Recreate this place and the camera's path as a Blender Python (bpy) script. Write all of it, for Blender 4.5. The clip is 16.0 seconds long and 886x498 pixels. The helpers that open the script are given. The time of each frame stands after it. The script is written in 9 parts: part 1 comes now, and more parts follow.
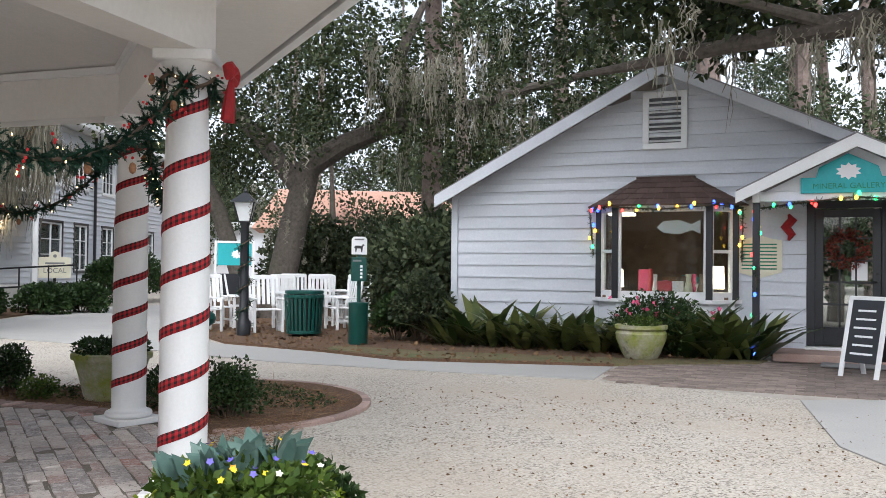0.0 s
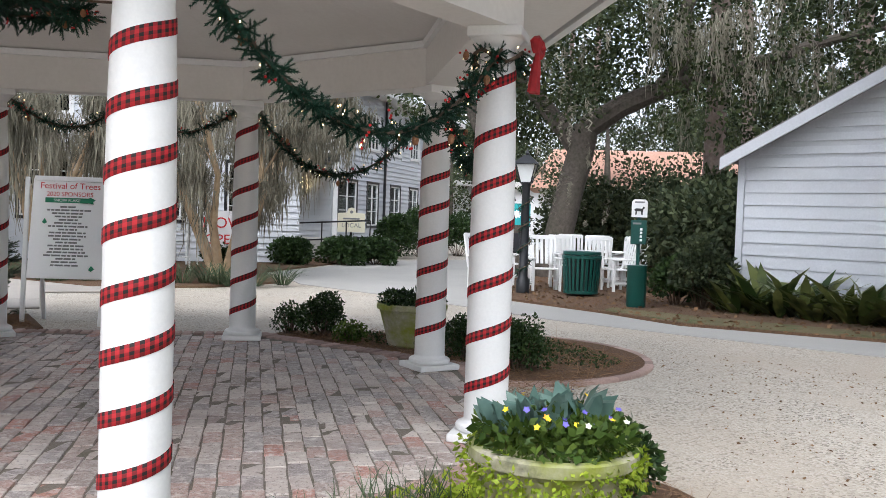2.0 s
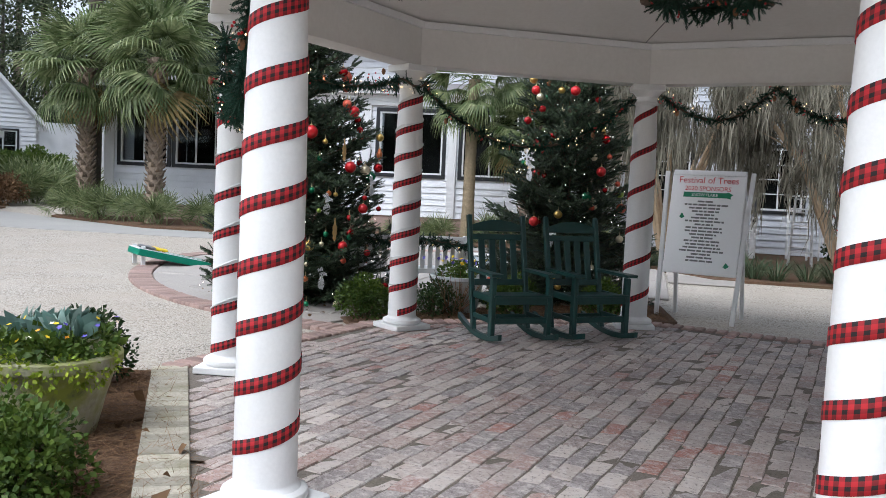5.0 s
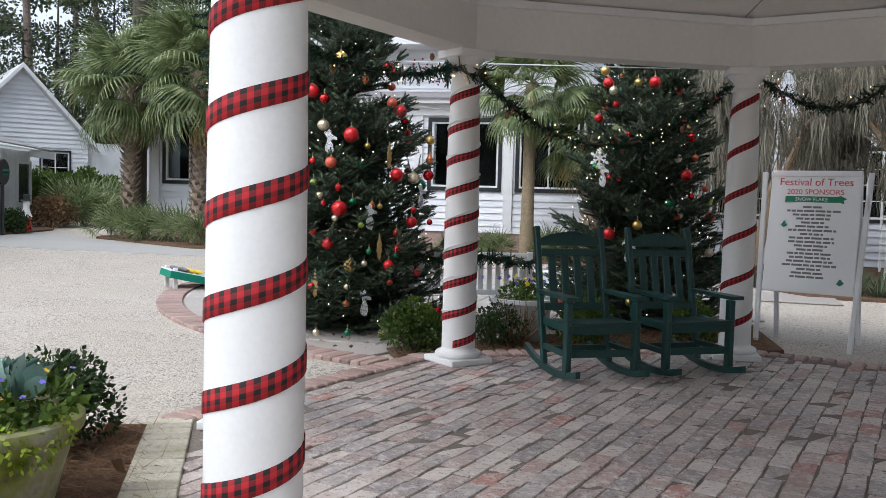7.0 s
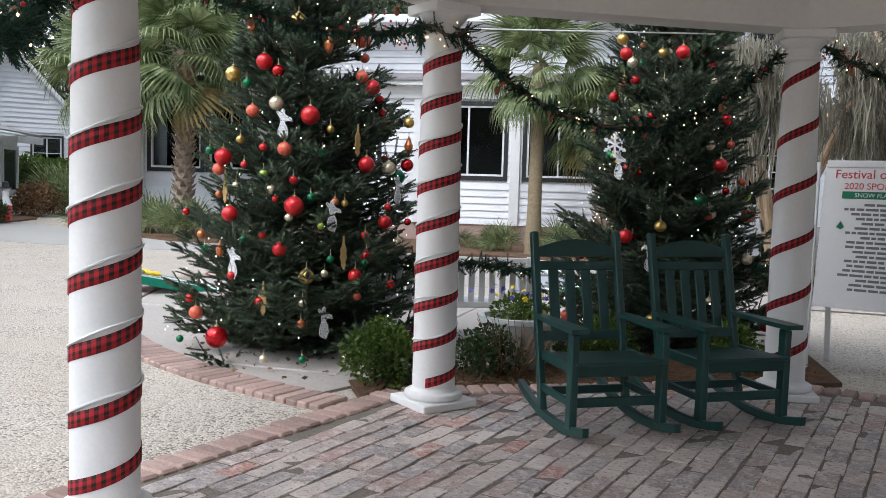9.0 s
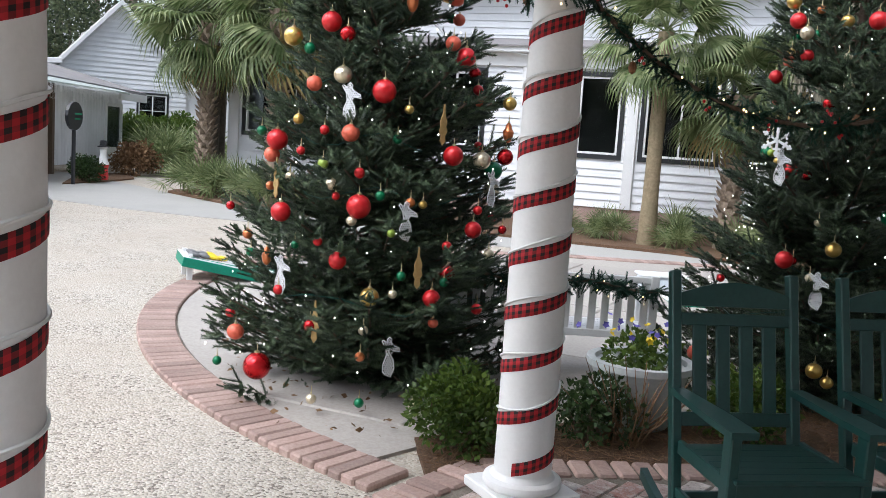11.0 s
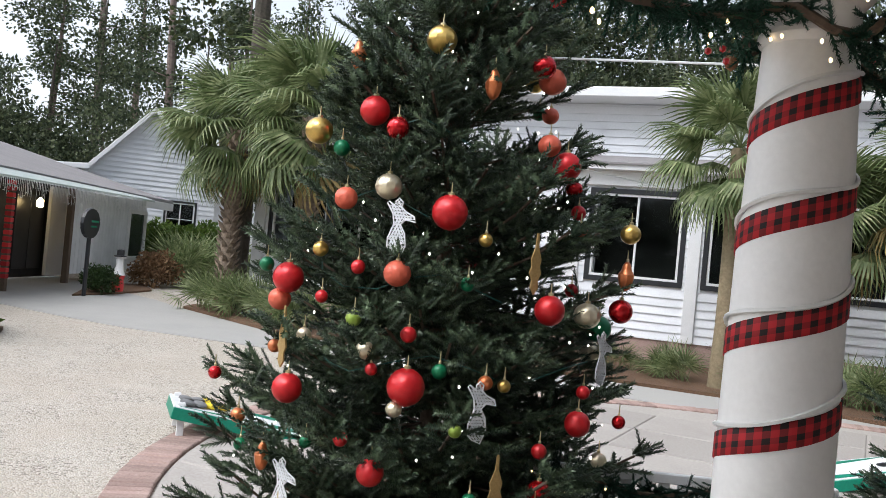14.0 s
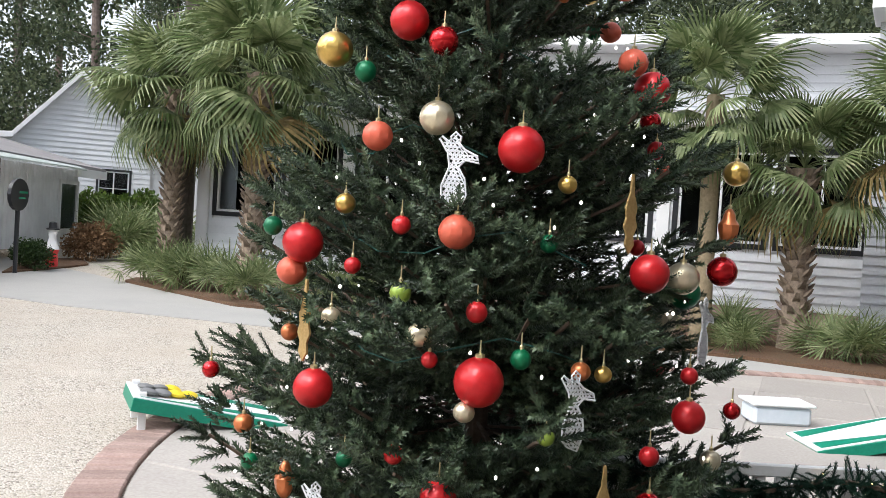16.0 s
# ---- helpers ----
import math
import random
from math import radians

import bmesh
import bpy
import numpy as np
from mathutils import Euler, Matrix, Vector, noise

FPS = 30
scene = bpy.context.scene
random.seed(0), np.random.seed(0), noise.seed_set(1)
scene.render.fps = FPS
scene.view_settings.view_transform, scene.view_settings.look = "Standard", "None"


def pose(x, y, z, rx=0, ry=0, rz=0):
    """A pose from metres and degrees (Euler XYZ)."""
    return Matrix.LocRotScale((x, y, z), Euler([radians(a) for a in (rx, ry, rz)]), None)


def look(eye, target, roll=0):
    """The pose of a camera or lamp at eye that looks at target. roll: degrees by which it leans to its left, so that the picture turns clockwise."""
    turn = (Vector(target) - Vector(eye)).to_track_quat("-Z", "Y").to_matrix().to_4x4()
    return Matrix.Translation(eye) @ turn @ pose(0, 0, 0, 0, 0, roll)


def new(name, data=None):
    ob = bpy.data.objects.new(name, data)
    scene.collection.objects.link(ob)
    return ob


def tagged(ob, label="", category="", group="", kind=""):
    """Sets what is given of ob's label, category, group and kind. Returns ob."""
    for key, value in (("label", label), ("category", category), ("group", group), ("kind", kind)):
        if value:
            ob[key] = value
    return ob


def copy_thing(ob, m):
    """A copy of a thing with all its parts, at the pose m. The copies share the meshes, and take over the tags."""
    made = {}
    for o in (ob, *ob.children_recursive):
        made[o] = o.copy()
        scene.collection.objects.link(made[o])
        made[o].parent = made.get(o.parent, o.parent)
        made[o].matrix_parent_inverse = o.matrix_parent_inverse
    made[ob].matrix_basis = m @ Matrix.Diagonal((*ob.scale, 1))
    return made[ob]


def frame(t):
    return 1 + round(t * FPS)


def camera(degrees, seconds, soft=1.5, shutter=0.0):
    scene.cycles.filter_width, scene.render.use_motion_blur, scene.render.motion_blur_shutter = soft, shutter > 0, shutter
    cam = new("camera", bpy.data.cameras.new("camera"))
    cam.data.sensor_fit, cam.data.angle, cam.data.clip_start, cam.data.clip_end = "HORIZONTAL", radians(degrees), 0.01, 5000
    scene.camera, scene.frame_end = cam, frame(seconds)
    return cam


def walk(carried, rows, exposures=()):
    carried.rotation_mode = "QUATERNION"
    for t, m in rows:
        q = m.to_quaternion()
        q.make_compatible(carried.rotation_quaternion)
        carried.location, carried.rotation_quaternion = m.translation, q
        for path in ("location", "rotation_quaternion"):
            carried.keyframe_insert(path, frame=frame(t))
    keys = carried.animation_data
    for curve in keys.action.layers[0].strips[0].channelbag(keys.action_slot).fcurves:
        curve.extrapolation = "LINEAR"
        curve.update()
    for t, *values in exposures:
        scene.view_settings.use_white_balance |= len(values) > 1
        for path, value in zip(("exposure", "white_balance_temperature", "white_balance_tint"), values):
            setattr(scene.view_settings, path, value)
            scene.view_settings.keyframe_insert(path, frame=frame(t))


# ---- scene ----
cam = camera(53.3, 16.0, soft=0.7)
PATH = [
    (0, (4.397, -5.11, 1.317), (4.526, -3.114, 1.352), 0.6),
    (0.5, (4.348, -5.342, 1.356), (4.328, -3.342, 1.359), 0.9),
    (1, (4.374, -5.311, 1.35), (4.244, -3.315, 1.321), 1.1),
    (1.5, (4.349, -5.319, 1.361), (4.045, -3.343, 1.305), 1.7),
    (2, (4.244, -5.342, 1.348), (3.775, -3.399, 1.278), 1.9),
    (2.5, (4.199, -5.35, 1.383), (3.532, -3.467, 1.285), 1.9),
    (3, (4.105, -5.376, 1.383), (3.248, -3.573, 1.268), 2.1),
    (3.5, (4.018, -5.34, 1.354), (2.979, -3.637, 1.21), 1.9),
    (4, (3.881, -5.198, 1.389), (2.578, -3.691, 1.227), 2.0),
    (4.5, (3.765, -5.095, 1.403), (2.278, -3.767, 1.241), 2.3),
    (5, (3.548, -5.039, 1.421), (1.998, -3.784, 1.27), 2.6),
    (5.2, (3.494, -5.039, 1.425), (1.922, -3.812, 1.277), 2.5),
    (7.3, (2.298, -4.09, 1.334), (0.662, -2.947, 1.209), 1.5),
    (7.5, (2.197, -3.999, 1.35), (0.555, -2.865, 1.208), 1.3),
    (8, (1.888, -3.719, 1.364), (0.27, -2.552, 1.226), 1.5),
    (8.2, (1.746, -3.575, 1.355), (0.138, -2.394, 1.221), 1.3),
    (10.3, (0.655, -2.581, 1.578), (-1.069, -1.595, 1.336), 2.5),
    (10.5, (0.487, -2.48, 1.592), (-1.239, -1.504, 1.329), 2.6),
    (11, (0.058, -2.271, 1.614), (-1.694, -1.336, 1.377), 3.8),
    (11.5, (-0.344, -2.154, 1.641), (-2.11, -1.234, 1.452), 3.5),
    (12, (-0.731, -1.955, 1.643), (-2.557, -1.159, 1.467), 4.4),
    (12.5, (-1.001, -1.854, 1.656), (-2.849, -1.1, 1.542), 5.6),
    (13, (-1.301, -1.839, 1.696), (-3.102, -0.972, 1.622), 6.2),
    (13.5, (-1.536, -1.755, 1.705), (-3.326, -0.865, 1.649), 5.5),
    (14, (-1.747, -1.639, 1.735), (-3.548, -0.77, 1.747), 5.3),
    (14.5, (-1.968, -1.611, 1.737), (-3.754, -0.711, 1.788), 4.6),
    (15, (-2.23, -1.633, 1.704), (-3.965, -0.64, 1.748), 3.5),
    (15.5, (-2.485, -1.603, 1.678), (-4.238, -0.641, 1.647), 2.7),
    (16, (-2.73, -1.623, 1.669), (-4.463, -0.627, 1.607), 3.5),
]
walk(cam, [(t, look(eye, target, roll)) for t, eye, target, roll in PATH], [(0, 1.1, 6050, 10), (2.3, 1.12, 6050, 10), (3, 1.12, 5900, 10), (5, 0.89, 5850, 10), (8, 0.87, 5950, 10), (10.5, 1.22, 5950, 10), (12.5, 0.93, 6100, 10), (14.5, 0.98, 6150, 10), (16, 1.2, 6250, 10)])

# ---- light ----
world = bpy.data.worlds.new("world")
scene.world = world
world.use_nodes = True
wn = world.node_tree.nodes
wl = world.node_tree.links
sky = wn.new("ShaderNodeTexSky")
sky.sky_type = "NISHITA"
sky.sun_disc = False
sky.sun_elevation, sky.sun_rotation = radians(48), radians(200)
sky.air_density, sky.dust_density, sky.ozone_density = 1.0, 3.0, 1.0
cloud = wn.new("ShaderNodeHueSaturation")
cloud.inputs["Saturation"].default_value = 0.3
wl.new(sky.outputs[0], cloud.inputs["Color"])
wl.new(cloud.outputs[0], wn["Background"].inputs[0])
wn["Background"].inputs[1].default_value = 0.135
sun = new("sun", bpy.data.lights.new("sun", "SUN"))
sun.data.energy, sun.data.angle, sun.data.color = 1.05, radians(30), (1.0, 0.98, 0.95)
sun.matrix_world = look((12, -20, 30), (0, 0, 0))

# ---- materials ----
def nodes_of(name):
    m = bpy.data.materials.new(name)
    m.use_nodes = True
    nt = m.node_tree
    return m, nt, nt.nodes, nt.links, nt.nodes["Principled BSDF"]


def mixer(nt, a, b, fac, kind="MIX"):
    n = nt.nodes.new("ShaderNodeMix")
    n.data_type, n.blend_type = "RGBA", kind
    for sock, v in ((n.inputs[0], fac), (n.inputs[6], a), (n.inputs[7], b)):
        if isinstance(v, bpy.types.NodeSocket):
            nt.links.new(v, sock)
        elif isinstance(v, tuple):
            sock.default_value = (*v, 1)
        else:
            sock.default_value = v
    return n.outputs[2]


def ramped(nt, sock, lo, hi):
    n = nt.nodes.new("ShaderNodeMapRange")
    n.inputs[1].default_value, n.inputs[2].default_value = lo, hi
    nt.links.new(sock, n.inputs[0])
    return n.outputs[0]


def noisy(nt, scale, detail=4, rough=0.6, vec=None):
    n = nt.nodes.new("ShaderNodeTexNoise")
    n.inputs["Scale"].default_value, n.inputs["Detail"].default_value, n.inputs["Roughness"].default_value = scale, detail, rough
    if vec is None:
        vec = nt.nodes.new("ShaderNodeNewGeometry").outputs["Position"]
    nt.links.new(vec, n.inputs["Vector"])
    return n.outputs["Fac"]


def bumped(nt, bsdf, height, strength, dist=0.01):
    n = nt.nodes.new("ShaderNodeBump")
    n.inputs["Strength"].default_value, n.inputs["Distance"].default_value = strength, dist
    nt.links.new(height, n.inputs["Height"])
    nt.links.new(n.outputs[0], bsdf.inputs["Normal"])


def surface(name, a, b, rough=0.7, grain=40.0, stain=1.5, stain_col=None, stain_amt=0.35, bump=0.2, metal=0.0, vary=0.0, island=0.0, spec=0.5):
    """Two-scale surface: a to b by fine grain, stain_col in large soft patches, brightness by object or island."""
    m, nt, N, L, bs = nodes_of(name)
    fine = noisy(nt, grain)
    col = mixer(nt, a, b, ramped(nt, fine, 0.3, 0.7))
    big = ramped(nt, noisy(nt, stain, 5, 0.65), 0.45, 0.75)
    mul = N.new("ShaderNodeMath")
    mul.operation = "MULTIPLY"
    L.new(big, mul.inputs[0])
    mul.inputs[1].default_value = stain_amt
    col = mixer(nt, col, stain_col or tuple(c * 0.6 for c in a), mul.outputs[0])
    for amt, sock in ((vary, "obj"), (island, "isl")):
        if amt:
            s = N.new("ShaderNodeObjectInfo").outputs["Random"] if sock == "obj" else N.new("ShaderNodeNewGeometry").outputs["Random Per Island"]
            hsv = N.new("ShaderNodeHueSaturation")
            L.new(col, hsv.inputs["Color"])
            mr = N.new("ShaderNodeMapRange")
            mr.inputs[3].default_value, mr.inputs[4].default_value = 1 - amt, 1 + amt
            L.new(s, mr.inputs[0])
            L.new(mr.outputs[0], hsv.inputs["Value"])
            col = hsv.outputs[0]
    L.new(col, bs.inputs["Base Color"])
    bs.inputs["Roughness"].default_value, bs.inputs["Metallic"].default_value = rough, metal
    bs.inputs["Specular IOR Level"].default_value = spec
    if bump:
        bumped(nt, bs, fine, bump, 0.004)
    return m


def glowing(name, col, strength):
    m, nt, N, L, bs = nodes_of(name)
    bs.inputs["Base Color"].default_value = (*col, 1)
    bs.inputs["Emission Color"].default_value = (*col, 1)
    bs.inputs["Emission Strength"].default_value = strength
    return m


def leafy(name, a, b, rough=0.5, trans=0.25, island=0.35):
    """Leaves: colour from a to b leaf by leaf, a little light through them."""
    m, nt, N, L, bs = nodes_of(name)
    isl = N.new("ShaderNodeNewGeometry").outputs["Random Per Island"]
    col = mixer(nt, a, b, isl)
    col = mixer(nt, col, tuple(c * 0.55 for c in a), ramped(nt, noisy(nt, 2.5), 0.45, 0.7))
    L.new(col, bs.inputs["Base Color"])
    bs.inputs["Roughness"].default_value = rough
    bs.inputs["Specular IOR Level"].default_value = 0.25
    tr = N.new("ShaderNodeBsdfTranslucent")
    L.new(col, tr.inputs[0])
    mx = N.new("ShaderNodeMixShader")
    mx.inputs[0].default_value = trans
    L.new(bs.outputs[0], mx.inputs[1])
    L.new(tr.outputs[0], mx.inputs[2])
    L.new(mx.outputs[0], N["Material Output"].inputs[0])
    return m


WHITE = surface("white_paint", (0.78, 0.78, 0.77), (0.83, 0.83, 0.82), 0.45, 60, 0.8, (0.62, 0.61, 0.57), 0.35, 0.08)
# Greyer copy of the white siding: tree shade on shop, wing, inn painted in.
SHADEDSIDING = surface("shaded_pale_siding_paint", (0.56, 0.58, 0.62), (0.63, 0.65, 0.69), 0.5, 30, 0.7, (0.46, 0.47, 0.49), 0.45, 0.12, vary=0.04)
SIDING = surface("white_siding_paint", (0.78, 0.79, 0.81), (0.84, 0.85, 0.87), 0.5, 30, 0.7, (0.5, 0.51, 0.52), 0.45, 0.12, vary=0.04)
CEILING = surface("ceiling_paint", (0.72, 0.7, 0.67), (0.77, 0.75, 0.72), 0.6, 25, 0.6, (0.6, 0.57, 0.52), 0.4, 0.06)
TRIMW = surface("white_trim_paint", (0.76, 0.76, 0.76), (0.82, 0.82, 0.82), 0.4, 50, 1.2, (0.6, 0.6, 0.57), 0.4, 0.08)
BLACK = surface("black_paint", (0.012, 0.013, 0.016), (0.02, 0.021, 0.025), 0.35, 60, 2, (0.04, 0.04, 0.04), 0.3, 0.05)
ROCKER = surface("dark_green_paint", (0.008, 0.045, 0.04), (0.012, 0.06, 0.052), 0.38, 50, 4, (0.03, 0.07, 0.065), 0.4, 0.1)
GREENM = surface("green_enamel", (0.005, 0.06, 0.05), (0.008, 0.075, 0.06), 0.35, 60, 3, (0.01, 0.05, 0.04), 0.3, 0.04)
TEAL = surface("teal_paint", (0.02, 0.36, 0.38), (0.03, 0.4, 0.42), 0.5, 30, 3, (0.02, 0.28, 0.3), 0.4, 0.05)
KELLY = surface("bright_green_paint", (0.0, 0.2, 0.12), (0.005, 0.24, 0.15), 0.4, 40, 3, (0.0, 0.14, 0.09), 0.4, 0.05)
REDP = surface("red_paint", (0.55, 0.02, 0.025), (0.65, 0.03, 0.03), 0.5, 40, 3, (0.4, 0.01, 0.01), 0.3, 0.05)
CREAM = surface("cream_paint", (0.72, 0.68, 0.52), (0.78, 0.74, 0.58), 0.55, 30, 3, (0.6, 0.56, 0.42), 0.3, 0.05)
DARKMETAL = surface("dark_metal", (0.015, 0.016, 0.018), (0.03, 0.03, 0.032), 0.45, 50, 3, None, 0.3, 0.05, metal=0.6)
CONCRETE = surface("concrete", (0.34, 0.33, 0.31), (0.42, 0.41, 0.385), 0.85, 60, 0.5, (0.3, 0.29, 0.28), 0.6, 0.25)
PATIO = surface("patio_concrete", (0.33, 0.3, 0.27), (0.41, 0.38, 0.345), 0.8, 40, 0.7, (0.28, 0.25, 0.23), 0.6, 0.25, vary=0.1)


def worn_brick(name, island):
    """Old handmade brick: pink, mauve or pale by piece, with worn light blotches and dark pits."""
    m, nt, N, L, bs = nodes_of(name)
    rnd = N.new("ShaderNodeNewGeometry").outputs["Random Per Island"] if island else N.new("ShaderNodeObjectInfo").outputs["Random"]
    ramp = N.new("ShaderNodeValToRGB")
    ramp.color_ramp.interpolation = "CONSTANT"
    el = ramp.color_ramp.elements
    tones = ((0, (0.336, 0.263, 0.235)), (0.14, (0.448, 0.381, 0.342)), (0.28, (0.291, 0.252, 0.241)), (0.4, (0.515, 0.442, 0.392)), (0.52, (0.403, 0.269, 0.230)), (0.62, (0.347, 0.308, 0.291)), (0.74, (0.594, 0.526, 0.470)), (0.86, (0.426, 0.325, 0.280)), (0.95, (0.403, 0.185, 0.140)))
    while len(el) < len(tones):
        el.new(0.5)
    for e, (p, c) in zip(el, tones):
        e.position = p
        e.color = (*c, 1)
    L.new(rnd, ramp.inputs[0])
    f1, f2, f3 = noisy(nt, 75, 5, 0.7), noisy(nt, 16, 5, 0.7), noisy(nt, 38, 4, 0.75)
    col = mixer(nt, ramp.outputs[0], (0.66, 0.61, 0.57), ramped(nt, f2, 0.48, 0.68))
    col = mixer(nt, col, (0.58, 0.52, 0.48), ramped(nt, f1, 0.5, 0.72))
    col = mixer(nt, col, (0.11, 0.085, 0.075), ramped(nt, f3, 0.54, 0.7))
    col = mixer(nt, col, (0.3, 0.24, 0.22), ramped(nt, noisy(nt, 1.1, 5, 0.65), 0.52, 0.8))
    L.new(col, bs.inputs["Base Color"])
    bs.inputs["Roughness"].default_value = 0.62
    bumped(nt, bs, f3, 0.9, 0.006)
    return m


BRICKF = worn_brick("old_floor_brick", False)
BRICKJ = worn_brick("old_floor_brick_field", True)
SANDJOINT = surface("dark_sand_joint", (0.12, 0.1, 0.08), (0.25, 0.215, 0.18), 0.95, 90, 3, (0.09, 0.09, 0.05), 0.5, 0.5)
BRICKE = surface("edging_brick", (0.29, 0.2, 0.17), (0.4, 0.29, 0.25), 0.85, 50, 2, (0.22, 0.13, 0.11), 0.5, 0.5, vary=0.25, island=0.2)
MORTAR = surface("sand_mortar", (0.36, 0.32, 0.28), (0.46, 0.42, 0.37), 0.95, 120, 2, (0.25, 0.22, 0.19), 0.5, 0.4)
PAVER = surface("dark_brick_paving", (0.17, 0.13, 0.11), (0.25, 0.2, 0.17), 0.85, 50, 2, (0.12, 0.1, 0.09), 0.5, 0.4, vary=0.3, island=0.3)
SHINGLE = surface("brown_shingle", (0.09, 0.055, 0.045), (0.15, 0.1, 0.085), 0.9, 60, 3, (0.06, 0.04, 0.035), 0.4, 0.5, vary=0.25)
GREYROOF = surface("grey_shingle", (0.2, 0.19, 0.19), (0.3, 0.28, 0.28), 0.9, 40, 1, (0.15, 0.14, 0.14), 0.4, 0.4)
GREENROOF = surface("weathered_green_metal_roof", (0.42, 0.46, 0.43), (0.5, 0.54, 0.51), 0.5, 20, 1, (0.18, 0.32, 0.27), 0.4, 0.1)
PINKROOF = surface("terracotta_roof", (0.5, 0.28, 0.2), (0.6, 0.36, 0.27), 0.8, 10, 1, (0.4, 0.22, 0.16), 0.4, 0.2)
BARK = surface("oak_bark", (0.055, 0.045, 0.037), (0.12, 0.1, 0.083), 0.95, 14, 1.5, (0.05, 0.055, 0.03), 0.5, 1.0)
PINEBARK = surface("pine_bark", (0.14, 0.1, 0.085), (0.28, 0.22, 0.19), 0.95, 9, 0.8, (0.08, 0.06, 0.05), 0.5, 1.0)
CRAPE = surface("crape_myrtle_bark", (0.42, 0.3, 0.18), (0.55, 0.42, 0.28), 0.75, 8, 1.5, (0.3, 0.22, 0.15), 0.5, 0.3)
PALMBARK = surface("palm_boot_bark", (0.16, 0.12, 0.09), (0.34, 0.26, 0.19), 0.9, 22, 2, (0.1, 0.08, 0.06), 0.5, 0.8, island=0.25)
PALMTRUNK = surface("smooth_palm_trunk", (0.17, 0.13, 0.075), (0.27, 0.21, 0.13), 0.85, 20, 3, (0.14, 0.13, 0.07), 0.5, 0.5)
TWIG = surface("brown_twig", (0.09, 0.06, 0.04), (0.15, 0.11, 0.08), 0.9, 60, 4, None, 0.3, 0.3)
STRAW = surface("dry_straw", (0.16, 0.085, 0.045), (0.3, 0.185, 0.1), 0.9, 60, 3, None, 0.3, 0.2, island=0.4)


def fir_material():
    """Fir needles: shoots from near black-green to pale blue-green, with a little change needle by needle, and shade
    between boughs painted in.
    """
    m, nt, N, L, bs = nodes_of("fir_needles")
    isl = N.new("ShaderNodeNewGeometry").outputs["Random Per Island"]
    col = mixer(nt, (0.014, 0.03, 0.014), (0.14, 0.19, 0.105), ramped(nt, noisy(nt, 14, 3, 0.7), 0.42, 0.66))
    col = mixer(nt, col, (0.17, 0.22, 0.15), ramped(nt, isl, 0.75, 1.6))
    # Soft near-black patches put the shade deep between boughs into the colour.
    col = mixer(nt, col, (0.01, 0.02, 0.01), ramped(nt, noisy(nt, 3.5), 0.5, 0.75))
    L.new(col, bs.inputs["Base Color"])
    bs.inputs["Roughness"].default_value = 0.42
    bs.inputs["Specular IOR Level"].default_value = 0.35
    return m


FIR = fir_material()
GARLAND = leafy("garland_needles", (0.014, 0.045, 0.028), (0.04, 0.115, 0.075), 0.5, 0.1)
BOXWOOD = leafy("boxwood_leaves", (0.02, 0.045, 0.014), (0.06, 0.1, 0.03), 0.45)
BRIGHTBOX = leafy("bright_boxwood_leaves", (0.05, 0.1, 0.015), (0.14, 0.2, 0.035), 0.5)
OAKLEAF = leafy("oak_leaves", (0.018, 0.032, 0.011), (0.08, 0.095, 0.035), 0.5)
WOODS = leafy("woods_leaves", (0.026, 0.042, 0.02), (0.115, 0.135, 0.065), 0.6)
PINELEAF = leafy("pine_needles", (0.05, 0.08, 0.04), (0.13, 0.15, 0.08), 0.6)
CASTIRON = leafy("broad_dark_leaves", (0.025, 0.055, 0.014), (0.2, 0.22, 0.07), 0.3)
PALMLEAF = leafy("palm_leaves", (0.1, 0.15, 0.05), (0.38, 0.42, 0.22), 0.4, 0.35)
DRYPALM = leafy("dry_palm_leaves", (0.28, 0.2, 0.08), (0.4, 0.3, 0.12), 0.6, 0.3)
MOSS = leafy("spanish_moss", (0.2, 0.185, 0.14), (0.4, 0.375, 0.295), 0.9, 0.3)
KALE = leafy("kale_leaves", (0.13, 0.24, 0.2), (0.28, 0.38, 0.33), 0.5)
LIME = leafy("lime_creeper_leaves", (0.22, 0.32, 0.02), (0.42, 0.5, 0.05), 0.5)
LIRIOPE = leafy("grassy_leaves", (0.06, 0.1, 0.05), (0.14, 0.18, 0.1), 0.5)
DRYLEAF = leafy("dry_brown_leaves", (0.14, 0.08, 0.04), (0.28, 0.17, 0.09), 0.8, 0.1)
BERRY = surface("red_berry", (0.5, 0.01, 0.015), (0.6, 0.02, 0.02), 0.3, 80, 3, None, 0.2, 0)
CONE = surface("pine_cone", (0.2, 0.09, 0.04), (0.32, 0.16, 0.08), 0.8, 80, 4, None, 0.3, 0.4)
WIRE = surface("pale_cable", (0.7, 0.71, 0.7), (0.76, 0.77, 0.76), 0.4, 40, 4, None, 0.2, 0)
BULB = glowing("warm_bulb", (1.0, 0.66, 0.3), 2.6)
WBULB = glowing("white_bulb", (1.0, 0.93, 0.82), 1.6)
LAMPGLOW = glowing("lit_lamp", (1.0, 0.7, 0.3), 9.0)
SHADEGLOW = glowing("lit_lampshade", (1.0, 0.85, 0.6), 4.0)
CBULBS = [glowing(n, c, 2.5) for n, c in (("red_bulb", (0.9, 0.05, 0.04)), ("blue_bulb", (0.05, 0.12, 0.9)), ("green_bulb", (0.05, 0.7, 0.2)), ("amber_bulb", (0.95, 0.55, 0.05)))]
SHOPIN = surface("dim_shop_interior", (0.16, 0.1, 0.07), (0.26, 0.17, 0.12), 0.8, 6, 2, (0.06, 0.05, 0.05), 0.6, 0.1)
